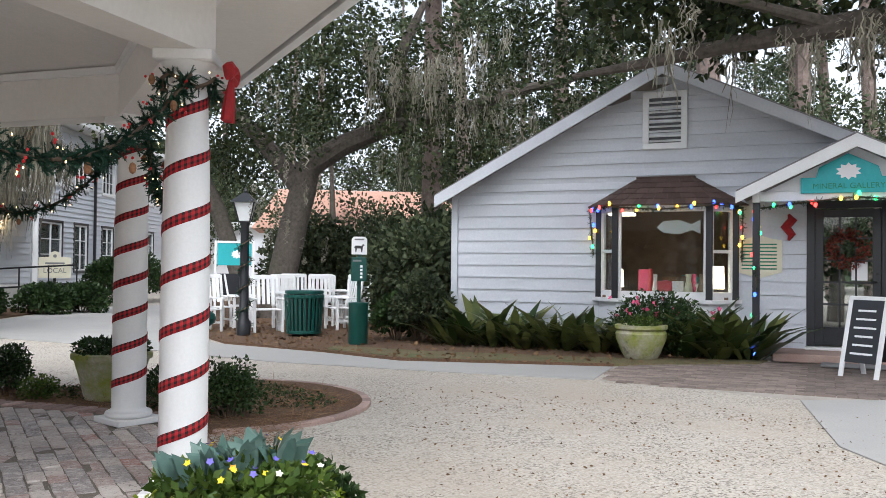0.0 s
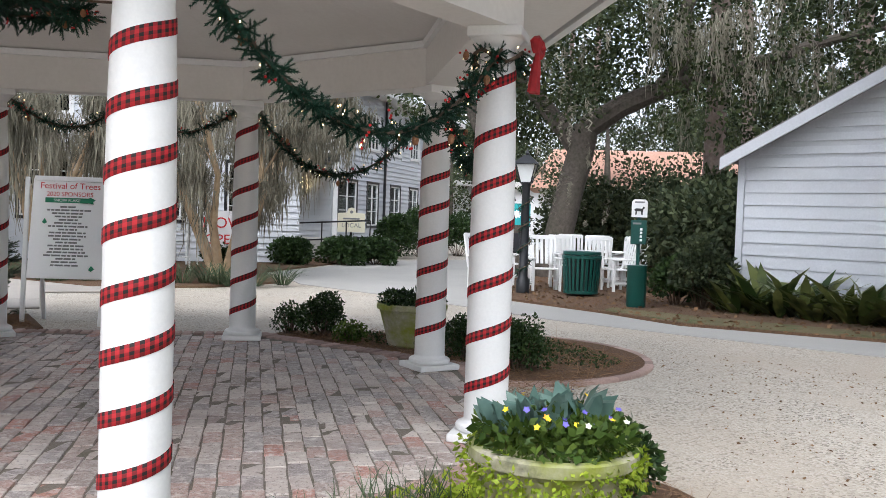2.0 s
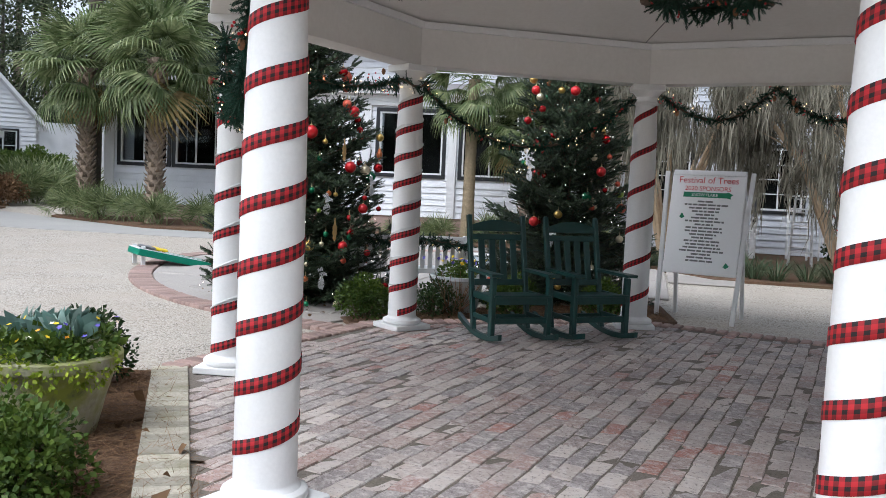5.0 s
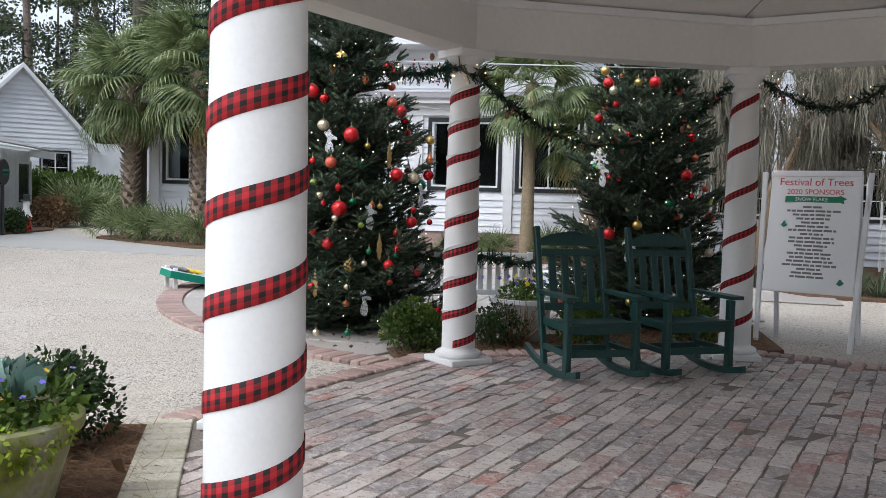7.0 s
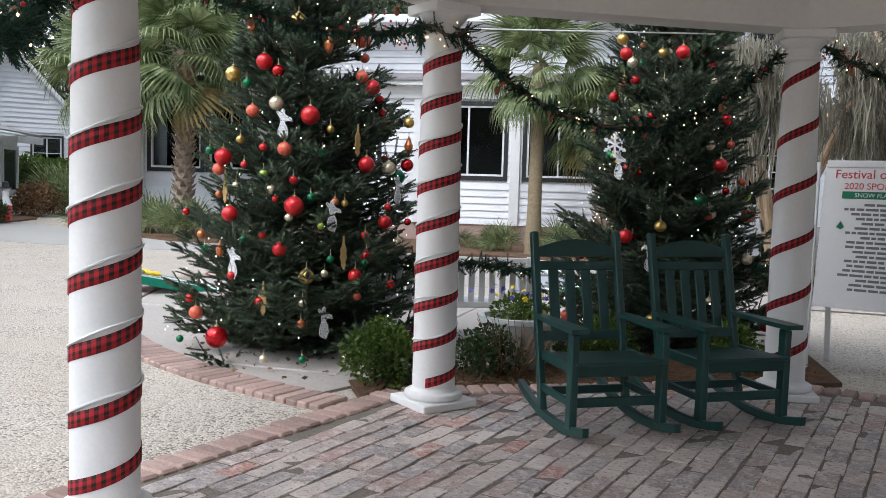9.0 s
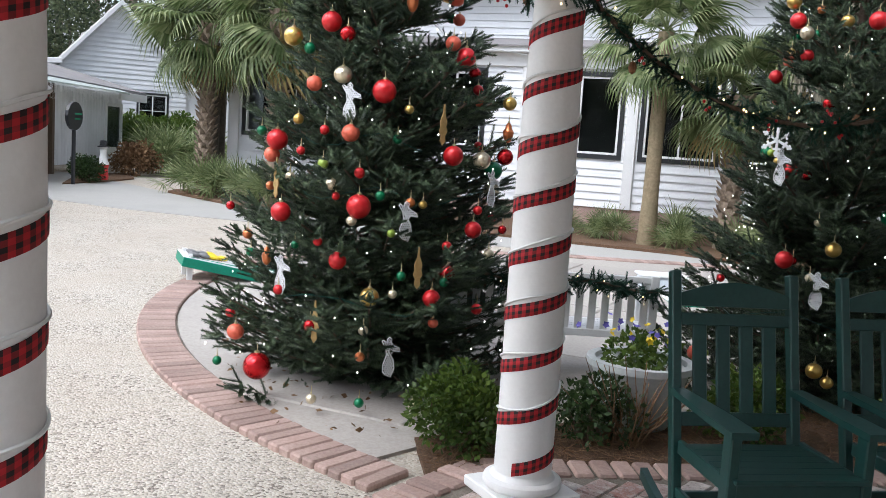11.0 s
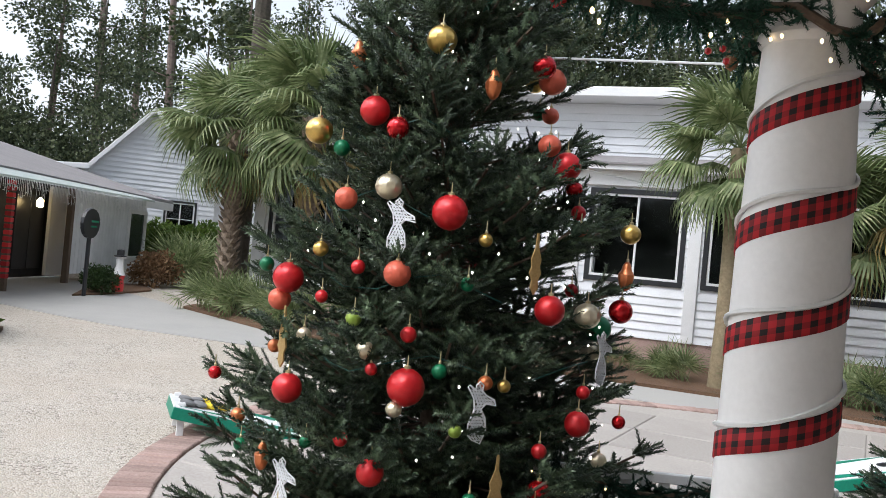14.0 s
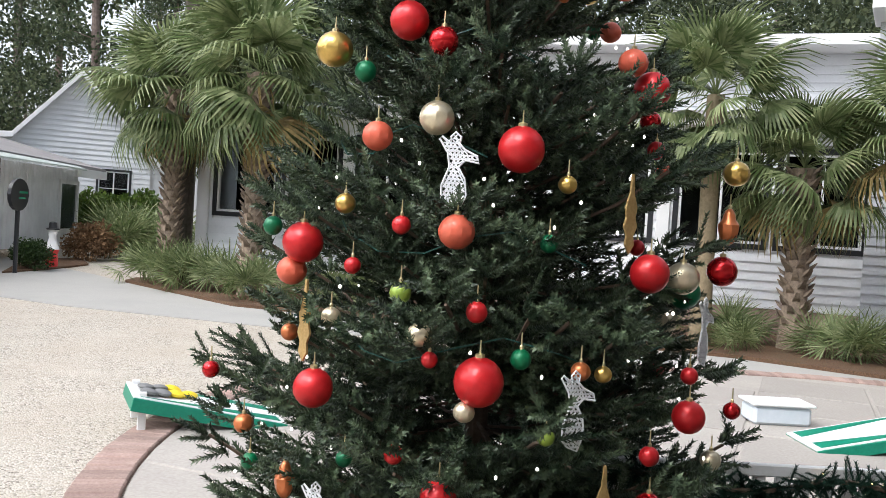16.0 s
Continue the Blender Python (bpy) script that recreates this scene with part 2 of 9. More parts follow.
# Near-black colour that stands for shade in unlit rooms and under the porch.
PAINTSHADE = surface("near_black_shade", (0.02, 0.02, 0.022), (0.035, 0.034, 0.034), 0.8, 5, 2, None, 0.4, 0)


def glazing(name, tint, rough=0.03):
    m, nt, N, L, bs = nodes_of(name)
    g = N.new("ShaderNodeBsdfGlass")
    g.inputs["Color"].default_value, g.inputs["Roughness"].default_value, g.inputs["IOR"].default_value = (*tint, 1), rough, 1.45
    L.new(g.outputs[0], N["Material Output"].inputs[0])
    return m


GLASS = glazing("window_glass", (0.9, 0.93, 0.92))
# Grey tint darkens panes in place of unlit rooms and dark reflections.
DARKGLASS = glazing("dim_window_glass", (0.55, 0.58, 0.58))
LENS = glazing("frosted_lantern_glass", (0.9, 0.92, 0.92), 0.4)


def gravel_material():
    m, nt, N, L, bs = nodes_of("oyster_gravel")
    pos = N.new("ShaderNodeNewGeometry").outputs["Position"]
    v = N.new("ShaderNodeTexVoronoi")
    v.inputs["Scale"].default_value = 62
    L.new(pos, v.inputs["Vector"])
    sep = N.new("ShaderNodeSeparateXYZ")
    L.new(v.outputs["Color"], sep.inputs[0])
    col = mixer(nt, (0.4, 0.36, 0.3), (0.58, 0.54, 0.47), sep.outputs[0])
    speck = ramped(nt, sep.outputs[1], 0.28, 0.18)
    thin = ramped(nt, noisy(nt, 1.3, 5, 0.7), 0.3, 0.55)
    both = N.new("ShaderNodeMath")
    both.operation = "MULTIPLY"
    L.new(speck, both.inputs[0])
    L.new(thin, both.inputs[1])
    col = mixer(nt, col, (0.17, 0.145, 0.12), both.outputs[0])
    col = mixer(nt, col, (0.42, 0.36, 0.29), ramped(nt, noisy(nt, 0.35, 6, 0.7), 0.42, 0.75))
    col = mixer(nt, col, (0.4, 0.35, 0.29), ramped(nt, noisy(nt, 70, 3, 0.7), 0.5, 0.7))
    L.new(col, bs.inputs["Base Color"])
    bs.inputs["Roughness"].default_value = 0.9
    inv = N.new("ShaderNodeMath")
    inv.operation = "SUBTRACT"
    inv.inputs[0].default_value = 1.0
    L.new(v.outputs["Distance"], inv.inputs[1])
    bumped(nt, bs, inv.outputs[0], 0.6, 0.012)
    return m


def mulch_material(name, a, b, c):
    m, nt, N, L, bs = nodes_of(name)
    mp = N.new("ShaderNodeMapping")
    mp.inputs["Scale"].default_value = (1, 4, 1)
    L.new(N.new("ShaderNodeNewGeometry").outputs["Position"], mp.inputs[0])
    f = noisy(nt, 40, 5, 0.75, mp.outputs[0])
    col = mixer(nt, a, b, ramped(nt, f, 0.35, 0.65))
    col = mixer(nt, col, c, ramped(nt, noisy(nt, 1.6, 6, 0.7), 0.5, 0.7))
    L.new(col, bs.inputs["Base Color"])
    bs.inputs["Roughness"].default_value = 0.95
    bumped(nt, bs, f, 1.0, 0.02)
    return m


GRAVEL = gravel_material()
MULCH = mulch_material("pine_straw_mulch", (0.07, 0.038, 0.022), (0.22, 0.125, 0.07), (0.12, 0.08, 0.04))
LAWN = mulch_material("thin_lawn_and_leaves", (0.12, 0.11, 0.05), (0.22, 0.17, 0.09), (0.09, 0.12, 0.04))


def plaid_material():
    m, nt, N, L, bs = nodes_of("red_black_plaid_ribbon")
    uv = N.new("ShaderNodeSeparateXYZ")
    L.new(N.new("ShaderNodeTexCoord").outputs["UV"], uv.inputs[0])

    def band(sock, period, lo):
        a = N.new("ShaderNodeMath")
        a.operation = "FLOORED_MODULO"
        L.new(sock, a.inputs[0])
        a.inputs[1].default_value = period
        b = N.new("ShaderNodeMath")
        b.operation = "GREATER_THAN"
        L.new(a.outputs[0], b.inputs[0])
        b.inputs[1].default_value = lo
        return b.outputs[0]
    bu, bv = band(uv.outputs[0], 0.032, 0.016), band(uv.outputs[1], 0.5, 0.27)
    col = mixer(nt, (0.42, 0.012, 0.018), (0.16, 0.008, 0.01), bu)
    col = mixer(nt, col, mixer(nt, (0.26, 0.01, 0.014), (0.012, 0.008, 0.008), bu), bv)
    L.new(col, bs.inputs["Base Color"])
    bs.inputs["Roughness"].default_value = 0.8
    bumped(nt, bs, noisy(nt, 500, 2), 0.2, 0.001)
    return m


PLAID = plaid_material()


def planter_material():
    m, nt, N, L, bs = nodes_of("mossy_concrete_planter")
    f = noisy(nt, 30)
    col = mixer(nt, (0.3, 0.28, 0.2), (0.44, 0.41, 0.31), ramped(nt, f, 0.3, 0.7))
    col = mixer(nt, col, (0.24, 0.27, 0.04), ramped(nt, noisy(nt, 3.2, 5, 0.65), 0.4, 0.62))
    col = mixer(nt, col, (0.07, 0.07, 0.05), ramped(nt, noisy(nt, 5.5, 5, 0.7), 0.56, 0.75))
    L.new(col, bs.inputs["Base Color"])
    bs.inputs["Roughness"].default_value = 0.85
    bumped(nt, bs, f, 0.5, 0.006)
    return m


MOSSPOT = planter_material()


def ornament(name, col, rough, metal=0.35):
    m, nt, N, L, bs = nodes_of(name)
    L.new(mixer(nt, col, tuple(c * 0.8 for c in col), ramped(nt, noisy(nt, 25), 0.4, 0.7)), bs.inputs["Base Color"])
    bs.inputs["Roughness"].default_value, bs.inputs["Metallic"].default_value = rough, metal
    bs.inputs["Coat Weight"].default_value = 0.3
    return m


ORN = dict(red=ornament("red_bauble", (0.62, 0.015, 0.02), 0.38), shiny=ornament("shiny_red_bauble", (0.6, 0.01, 0.015), 0.12, 0.7),
           coral=ornament("coral_bauble", (0.7, 0.13, 0.07), 0.55, 0.2), gold=ornament("gold_bauble", (0.75, 0.5, 0.14), 0.28, 0.9),
           pale=ornament("pale_gold_bauble", (0.8, 0.7, 0.5), 0.3, 0.7), green=ornament("green_bauble", (0.0, 0.16, 0.06), 0.45),
           lime=ornament("lime_bauble", (0.28, 0.4, 0.06), 0.4), copper=ornament("copper_bauble", (0.65, 0.2, 0.07), 0.3, 0.6),
           cap=ornament("bauble_cap", (0.7, 0.6, 0.35), 0.3, 0.9))
GLITTER = surface("white_glitter_card", (0.75, 0.77, 0.8), (0.85, 0.86, 0.88), 0.4, 300, 20, None, 0.2, 0.2)
FEATHER = surface("gold_leaf_ornament", (0.4, 0.26, 0.1), (0.55, 0.38, 0.16), 0.45, 100, 10, None, 0.3, 0.3, metal=0.4)
PETALS = {k: surface(k + "_petals", v, tuple(min(1, c * 1.2) for c in v), 0.6, 60, 5, None, 0.2, 0.05) for k, v in
          dict(yellow=(0.75, 0.55, 0.02), violet=(0.12, 0.1, 0.42), white=(0.8, 0.78, 0.6), orange=(0.8, 0.35, 0.02), pink=(0.7, 0.1, 0.22)).items()}
INK = {k: surface(k + "_print", v, v, 0.6, 30, 3, None, 0.1, 0) for k, v in dict(black=(0.03, 0.03, 0.03), red=(0.6, 0.06, 0.08), green=(0.01, 0.2, 0.1), white=(0.8, 0.8, 0.8), grey=(0.2, 0.2, 0.2)).items()}

# ---- mesh tools ----
class Shape:
    """Collects vertices and faces under a running transform."""

    def __init__(self, m=None):
        self.v, self.f, self.m = [], [], m or Matrix.Identity(4)

    def add(self, verts, faces, m=None):
        k, t = len(self.v), self.m @ m if m else self.m
        self.v += [tuple(t @ Vector(p)) for p in verts]
        self.f += [tuple(i + k for i in f) for f in faces]
        return self

    def box(self, sx, sy, sz, x=0, y=0, z=0, e=0.0, m=None):
        """A box with its centre at x, y and its foot at z; e: chamfer."""
        a, b, c = sx / 2, sy / 2, sz / 2
        at = Matrix.Translation((x, y, z + c))
        at = m @ at if m else at
        if e <= 0:
            vs = [(i * a, j * b, k * c) for i in (-1, 1) for j in (-1, 1) for k in (-1, 1)]
            return self.add(vs, [(0, 1, 3, 2), (4, 6, 7, 5), (0, 4, 5, 1), (2, 3, 7, 6), (0, 2, 6, 4), (1, 5, 7, 3)], at)
        e = min(e, a * 0.9, b * 0.9, c * 0.9)
        vs, ids = [], {}
        for i in (-1, 1):
            for j in (-1, 1):
                for k in (-1, 1):
                    for ax, p in enumerate(((i * a, j * (b - e), k * (c - e)), (i * (a - e), j * b, k * (c - e)), (i * (a - e), j * (b - e), k * c))):
                        ids[i, j, k, ax] = len(vs)
                        vs.append(p)
        fs, S = [], (-1, 1)
        for i in S:
            fs.append([ids[i, j, k, 0] for j, k in ((-1, -1), (1, -1), (1, 1), (-1, 1))])
            fs.append([ids[j, i, k, 1] for j, k in ((-1, -1), (1, -1), (1, 1), (-1, 1))])
            fs.append([ids[j, k, i, 2] for j, k in ((-1, -1), (1, -1), (1, 1), (-1, 1))])
            for j in S:
                fs.append([ids[i, j, -1, 0], ids[i, j, 1, 0], ids[i, j, 1, 1], ids[i, j, -1, 1]])
                fs.append([ids[i, -1, j, 0], ids[i, 1, j, 0], ids[i, 1, j, 2], ids[i, -1, j, 2]])
                fs.append([ids[-1, i, j, 1], ids[1, i, j, 1], ids[1, i, j, 2], ids[-1, i, j, 2]])
                for k in S:
                    fs.append([ids[i, j, k, 0], ids[i, j, k, 1], ids[i, j, k, 2]])
        return self.add(vs, fs, at)

    def lathe(self, prof, n=24, x=0, y=0, z=0, m=None, sides=None):
        """Turns a profile of (radius, height) round the z axis."""
        vs, fs = [], []
        for r, h in prof:
            vs += [(x + r * math.cos(2 * math.pi * i / n), y + r * math.sin(2 * math.pi * i / n), z + h) for i in range(n)]
        for k in range(len(prof) - 1):
            fs += [(k * n + i, k * n + (i + 1) % n, (k + 1) * n + (i + 1) % n, (k + 1) * n + i) for i in range(n)]
        fs.append(tuple(range(n))[::-1])
        fs.append(tuple(range((len(prof) - 1) * n, len(prof) * n)))
        return self.add(vs, fs, m)

    def tube(self, pts, rad, n=6, m=None):
        """A round bar along pts, with one radius or one a point."""
        pts = [Vector(p) for p in pts]
        rads = rad if isinstance(rad, (list, tuple)) else [rad] * len(pts)
        vs, fs = [], []
        side = None
        for i, p in enumerate(pts):
            d = (pts[min(i + 1, len(pts) - 1)] - pts[max(i - 1, 0)]).normalized()
            if side is None:
                side = d.orthogonal().normalized()
            else:
                side = (side - d * side.dot(d)).normalized()
            up = d.cross(side)
            vs += [p + (side * math.cos(2 * math.pi * k / n) + up * math.sin(2 * math.pi * k / n)) * rads[i] for k in range(n)]
        for i in range(len(pts) - 1):
            fs += [(i * n + k, i * n + (k + 1) % n, (i + 1) * n + (k + 1) % n, (i + 1) * n + k) for k in range(n)]
        fs += [tuple(range(n))[::-1], tuple(range((len(pts) - 1) * n, len(pts) * n))]
        return self.add(vs, fs, m)

    def prism(self, poly, z0, z1, m=None):
        """A flat plate: polygon in plan from z0 to z1."""
        n = len(poly)
        vs = [(*p, z0) for p in poly] + [(*p, z1) for p in poly]
        return self.add(vs, [tuple(range(n))[::-1], tuple(range(n, 2 * n))] + [(i, (i + 1) % n, n + (i + 1) % n, n + i) for i in range(n)], m)

    def ball(self, r, x=0, y=0, z=0, n=12, sz=1.0, m=None):
        prof = [(max(r * math.sin(math.pi * k / (n // 2)), r * 0.02), -r * sz * math.cos(math.pi * k / (n // 2))) for k in range(n // 2 + 1)]
        return self.lathe(prof, n, x, y, z, m)

    def mesh(self, name, smooth=False):
        me = bpy.data.meshes.new(name)
        me.from_pydata(self.v, [], self.f)
        bm = bmesh.new()
        bm.from_mesh(me)
        bmesh.ops.recalc_face_normals(bm, faces=bm.faces)
        bm.to_mesh(me)
        bm.free()
        if smooth:
            me.shade_smooth()
            me.set_sharp_from_angle(angle=radians(35))
        return me


def part(name, shape, mat, parent=None, label="", smooth=False):
    me = shape.mesh(name, smooth) if isinstance(shape, Shape) else shape
    if mat is not None and not me.materials:
        me.materials.append(mat)
    ob = new(name, me)
    if parent:
        ob.parent = parent
    if label:
        ob["label"] = label
    return ob


def thing(name, label, category, m=None, group="", kind=""):
    ob = new(name)
    ob.empty_display_size = 0.1
    ob.matrix_world = m or Matrix.Identity(4)
    return tagged(ob, label, category, group, kind)


def solid(name, shape, mat, label="", category="", group="", kind="", smooth=False):
    return tagged(part(name, shape, mat, None, "", smooth), label, category, group, kind)


def strewn(name, tv, tf, mats, mat):
    """One mesh of many copies of a small template: mats is an array (k, 3, 4)."""
    tv, mats = np.asarray(tv, float), np.asarray(mats, float)
    k, n = len(mats), len(tv)
    vs = np.einsum("kij,nj->kni", mats[:, :, :3], tv) + mats[:, None, :, 3]
    me = bpy.data.meshes.new(name)
    size = len(tf[0])
    fs = (np.asarray(tf, int)[None] + (np.arange(k) * n)[:, None, None]).reshape(-1)
    me.vertices.add(k * n)
    me.vertices.foreach_set("co", vs.reshape(-1))
    me.loops.add(len(fs))
    me.loops.foreach_set("vertex_index", fs.astype(np.int32))
    me.polygons.add(len(fs) // size)
    me.polygons.foreach_set("loop_start", np.arange(0, len(fs), size, dtype=np.int32))
    me.update(calc_edges=True)
    me.materials.append(mat)
    return me


def frames_along(dirs, ups, scale, pos):
    """Transforms that lay the template's z on dirs and its x across ups."""
    d = dirs / np.linalg.norm(dirs, axis=1, keepdims=True)
    x = np.cross(ups, d)
    x /= np.linalg.norm(x, axis=1, keepdims=True) + 1e-9
    y = np.cross(d, x)
    s = np.asarray(scale).reshape(-1, 1)
    return np.stack([x * s, y * s, d * s, pos], axis=2)


def rnd_dirs(rng, k):
    d = rng.normal(size=(k, 3))
    return d / np.linalg.norm(d, axis=1, keepdims=True)


LEAF_V = [(0, 0, 0), (0.32, 0.05, 0.4), (0, 0.1, 1.0), (-0.32, 0.05, 0.4)]
LEAF_F = [(0, 1, 2), (0, 2, 3)]


def foliage(name, rng, centres, radii, count, leaf, mat, shell=0.5, flat=1.0, droop=0.0):
    """Leaves in uneven clumps round centres."""
    centres, radii = np.asarray(centres, float), np.asarray(radii, float)
    w = radii ** 2
    idx = rng.choice(len(centres), size=count, p=w / w.sum())
    d = rnd_dirs(rng, count)
    rad = radii[idx] * (shell + (1 - shell) * rng.random(count) ** 0.5)
    off = d * rad[:, None]
    off[:, 2] *= flat
    pos = centres[idx] + off
    out = d + 0.9 * rnd_dirs(rng, count)
    out[:, 2] -= droop
    return strewn(name, LEAF_V, LEAF_F, frames_along(out, rnd_dirs(rng, count), leaf * (0.6 + 0.8 * rng.random(count)), pos), mat)


def shrub(name, label, x, y, w, h, leaf, mat, seed, count=1800, z=-0.06, squash=1.0, category="shrub", group=""):
    """A bush: a few woody stems and a crown of small leaves in clumps."""
    rng = np.random.default_rng(seed)
    bush = thing(name, label, category, pose(x, y, z), group)
    stems, cs, rs = Shape(), [], []
    for i in range(15):
        a, r = i * 2.4 + rng.normal() * 0.2, w * 0.34 * ((i + 0.5) / 15) ** 0.5
        c = (r * math.cos(a) * 1.1, r * math.sin(a) * 1.1 * squash, h * (0.66 - 0.36 * (i / 15) ** 1.5 + 0.06 * rng.normal()))
        cs.append(c)
        rs.append(min(w * (0.2 + 0.08 * rng.random()), h * 0.33))
        stems.tube([(c[0] * 0.2, c[1] * 0.2, 0), (c[0] * 0.6, c[1] * 0.6, c[2] * 0.5), c], [0.012, 0.009, 0.005], 5)
    part("stems", stems, TWIG, bush)
    part("leaves", foliage("leaves", rng, cs, rs, int(count * 1.8), leaf * 1.15, mat, 0.35), None, bush)
    return bush

# ---- ground ----
GZ = -0.06
gs = [-900, -300, -120, -60, -40, -30, -24, -20, -16, -12, -9, -6, -3, 0, 3, 6, 9, 12, 16, 20, 24, 30, 40, 60, 120, 300, 900]
ground = Shape()
ground.add([(x, y, GZ) for y in gs for x in gs], [(j * 27 + i, j * 27 + i + 1, (j + 1) * 27 + i + 1, (j + 1) * 27 + i) for j in range(26) for i in range(26)])
solid("ground", ground, GRAVEL, "cream oyster-shell gravel yard with trodden patches", "ground", kind="structure")


def sheet(name, poly, mat, h, label, category):
    return solid(name, Shape().prism(poly, GZ - 0.02, GZ + h), mat, label, category, kind="structure")


# walks, beds and lawns
sheet("pavement", [(-24.5, 1.6), (-22.6, 1.9), (-18.0, 2.95), (-15.5, 5.15), (-12.9, 7.35), (-11.6, 8.45), (-9.6, 9.35), (-7.5, 10.15), (-7.2, 9.0), (-10.0, 7.6), (-12.2, 6.0), (-15.3, 2.75), (-18.0, 0.2), (-19.7, -0.9), (-21.6, -1.95), (-24, -4.5), (-30, -6), (-32, -0.5)], CONCRETE, 0.012, "pale concrete walk curving past the white annex", "pavement")
sheet("pavement", [(2.85, 7.25), (4.5, 6.45), (6.9, 5.4), (7.5, 6.75), (4.6, 7.4), (3.35, 8.6), (1.6, 9.9), (0.8, 11.6), (0.5, 14), (-2, 24), (-4.2, 21), (-4.4, 13.8), (-2.6, 11.0), (0.3, 9.2)], CONCRETE, 0.012, "pale concrete footpath between gravel and beds", "pavement")
sheet("pavement", [(8.7, 3.8), (7.9, 1.5), (7.9, -2), (14, -2), (14, 3.8)], CONCRETE, 0.011, "grey concrete apron beside brick paving", "pavement")
sheet("mulch_bed", [(-23.3, 2.3), (-22.6, 1.95), (-18.0, 3.0), (-15.5, 5.2), (-12.9, 7.4), (-11.6, 8.5), (-9.6, 9.4), (-7.5, 10.2), (-10, 16), (-15, 12), (-23.4, 4.4)], MULCH, 0.06, "red-brown pine straw bed along white annex wall", "flower bed")
sheet("mulch_bed", [(4.6, 7.5), (3.4, 8.7), (1.7, 10.0), (0.9, 11.7), (0.6, 14), (-2, 26), (9, 26), (6.4, 11.5), (11.5, 9), (9.7, 7.9), (7.5, 6.85)], MULCH, 0.04, "leaf-strewn mulch under live oak", "flower bed")
sheet("lawn", [(4.7, 7.55), (3.5, 8.75), (3.6, 9.3), (5.0, 8.5), (7.6, 7.6), (9.9, 7.3), (9.6, 7.0), (7.5, 6.87)], LAWN, 0.048, "thin grass strip with fallen leaves", "lawn")
sheet("mulch_bed", [(0.0, 3.6), (0.1, 4.3), (1.2, 4.6), (2.0, 4.9), (2.9, 2.2), (3.3, 1.2), (3.6, 0), (2.5, 2.5)], MULCH, 0.031, "brown pine straw bed at pavilion edge", "flower bed")
bed = sheet("mulch_bed", [(2.75 + 1.45 * math.cos(radians(a)), 3.6 + 1.55 * math.sin(radians(a))) for a in range(0, 360, 8)], MULCH, 0.035, "brown straw and creeper bed with brick rim", "flower bed")
for a in range(-75, 125, 7):
    b = part("brick", Shape().box(0.09, 0.2, 0.06, 0, 0, -0.02, 0.01), BRICKE, bed)
    b.matrix_local = pose(2.75 + 1.47 * math.cos(radians(a)), 3.6 + 1.57 * math.sin(radians(a)), GZ, 0, 0, a)
sheet("mulch_bed", [(3.5, 0.2), (4.4, -0.6), (5.0, -1.5), (4.9, -2.3), (4.2, -3.0), (2.8, -2.9), (2.6, -2.5)], MULCH, 0.035, "brown pine straw bed round mossy planter", "flower bed")
sheet("mulch_bed", [(0.1, -3.5), (-2.55, -2.55), (-2.75, -2.9), (-2.5, -3.6), (-1.6, -4.5), (-0.4, -5.0), (0.7, -4.6), (0.9, -3.9)], MULCH, 0.035, "leafy mulch bed outside stone edging", "flower bed")
sheet("mulch_bed", [(-3.5, -0.35), (-4.2, -0.1), (-4.15, 1.6), (-4.0, 2.6), (-3.4, 4.2), (-2.4, 3.2), (-2.7, 2.5), (-3.7, 0.2)], MULCH, 0.035, "dark mulch bed with low boxwoods", "flower bed")
sheet("mulch_bed", [(-15.2, -2.6), (-15.7, -1.8), (-17.0, -1.7), (-18.5, -2.3), (-20, -4.0), (-19, -6.5), (-15, -5.5)], MULCH, 0.05, "planted island bed with brick edge", "flower bed")
sheet("mulch_bed", [(-24.2, -0.35), (-25.8, 0.9), (-27.6, 1.9), (-30, 2.0), (-29, 0.5)], MULCH, 0.05, "red-brown mulch bed beside white shop wall", "flower bed")
sheet("mulch_bed", [(-8.5, 9.8), (-7.4, 8.6), (-5.2, 8.0), (-3.6, 9.2), (-3.0, 11.0), (-4.6, 13.6), (-4.5, 21), (-16, 22), (-10, 14)], MULCH, 0.045, "shaded mulch bed under crape myrtle", "flower bed")

# round patio with brick rim
PC, PR = (-6.3, 5.25), 6.45


def rim_r(a):
    return PR - 1.5 * min(1.0, max(0.0, (-a - 140) / 60))


arc = [(PC[0] + (rim_r(a) - 0.33) * math.cos(radians(a)), PC[1] + (rim_r(a) - 0.33) * math.sin(radians(a))) for a in range(-68, -261, -4)]
patio = sheet("patio", arc, PATIO, 0.02, "round flagged patio of grey-tan concrete", "patio")
flag = Shape().box(1.16, 1.16, 0.03, 0, 0, -0.015, 0.012).mesh("paving_slab")
flag.materials.append(PATIO)
turn = radians(38)
for i in range(-6, 7):
    for j in range(-6, 7):
        x, y = PC[0] + 1.19 * (i * math.cos(turn) - j * math.sin(turn)), PC[1] + 1.19 * (i * math.sin(turn) + j * math.cos(turn))
        if math.hypot(x - PC[0], y - PC[1]) < rim_r(math.degrees(math.atan2(y - PC[1], x - PC[0])) % 360 - 360) - 1.05 and x < -4.6:
            s = new("paving_slab", flag)
            s.parent = patio
            s.matrix_local = pose(x, y, GZ + 0.018, random.uniform(-0.2, 0.2), 0, 38)
rim = solid("brick_edging", Shape().prism([(0, 0), (0.01, 0), (0.01, 0.01)], GZ - 0.05, GZ - 0.04), MORTAR, "weathered red brick rim of round patio", "brick edging", kind="structure")
rb = Shape().box(0.31, 0.092, 0.07, 0, 0, -0.035, 0.01).mesh("brick")
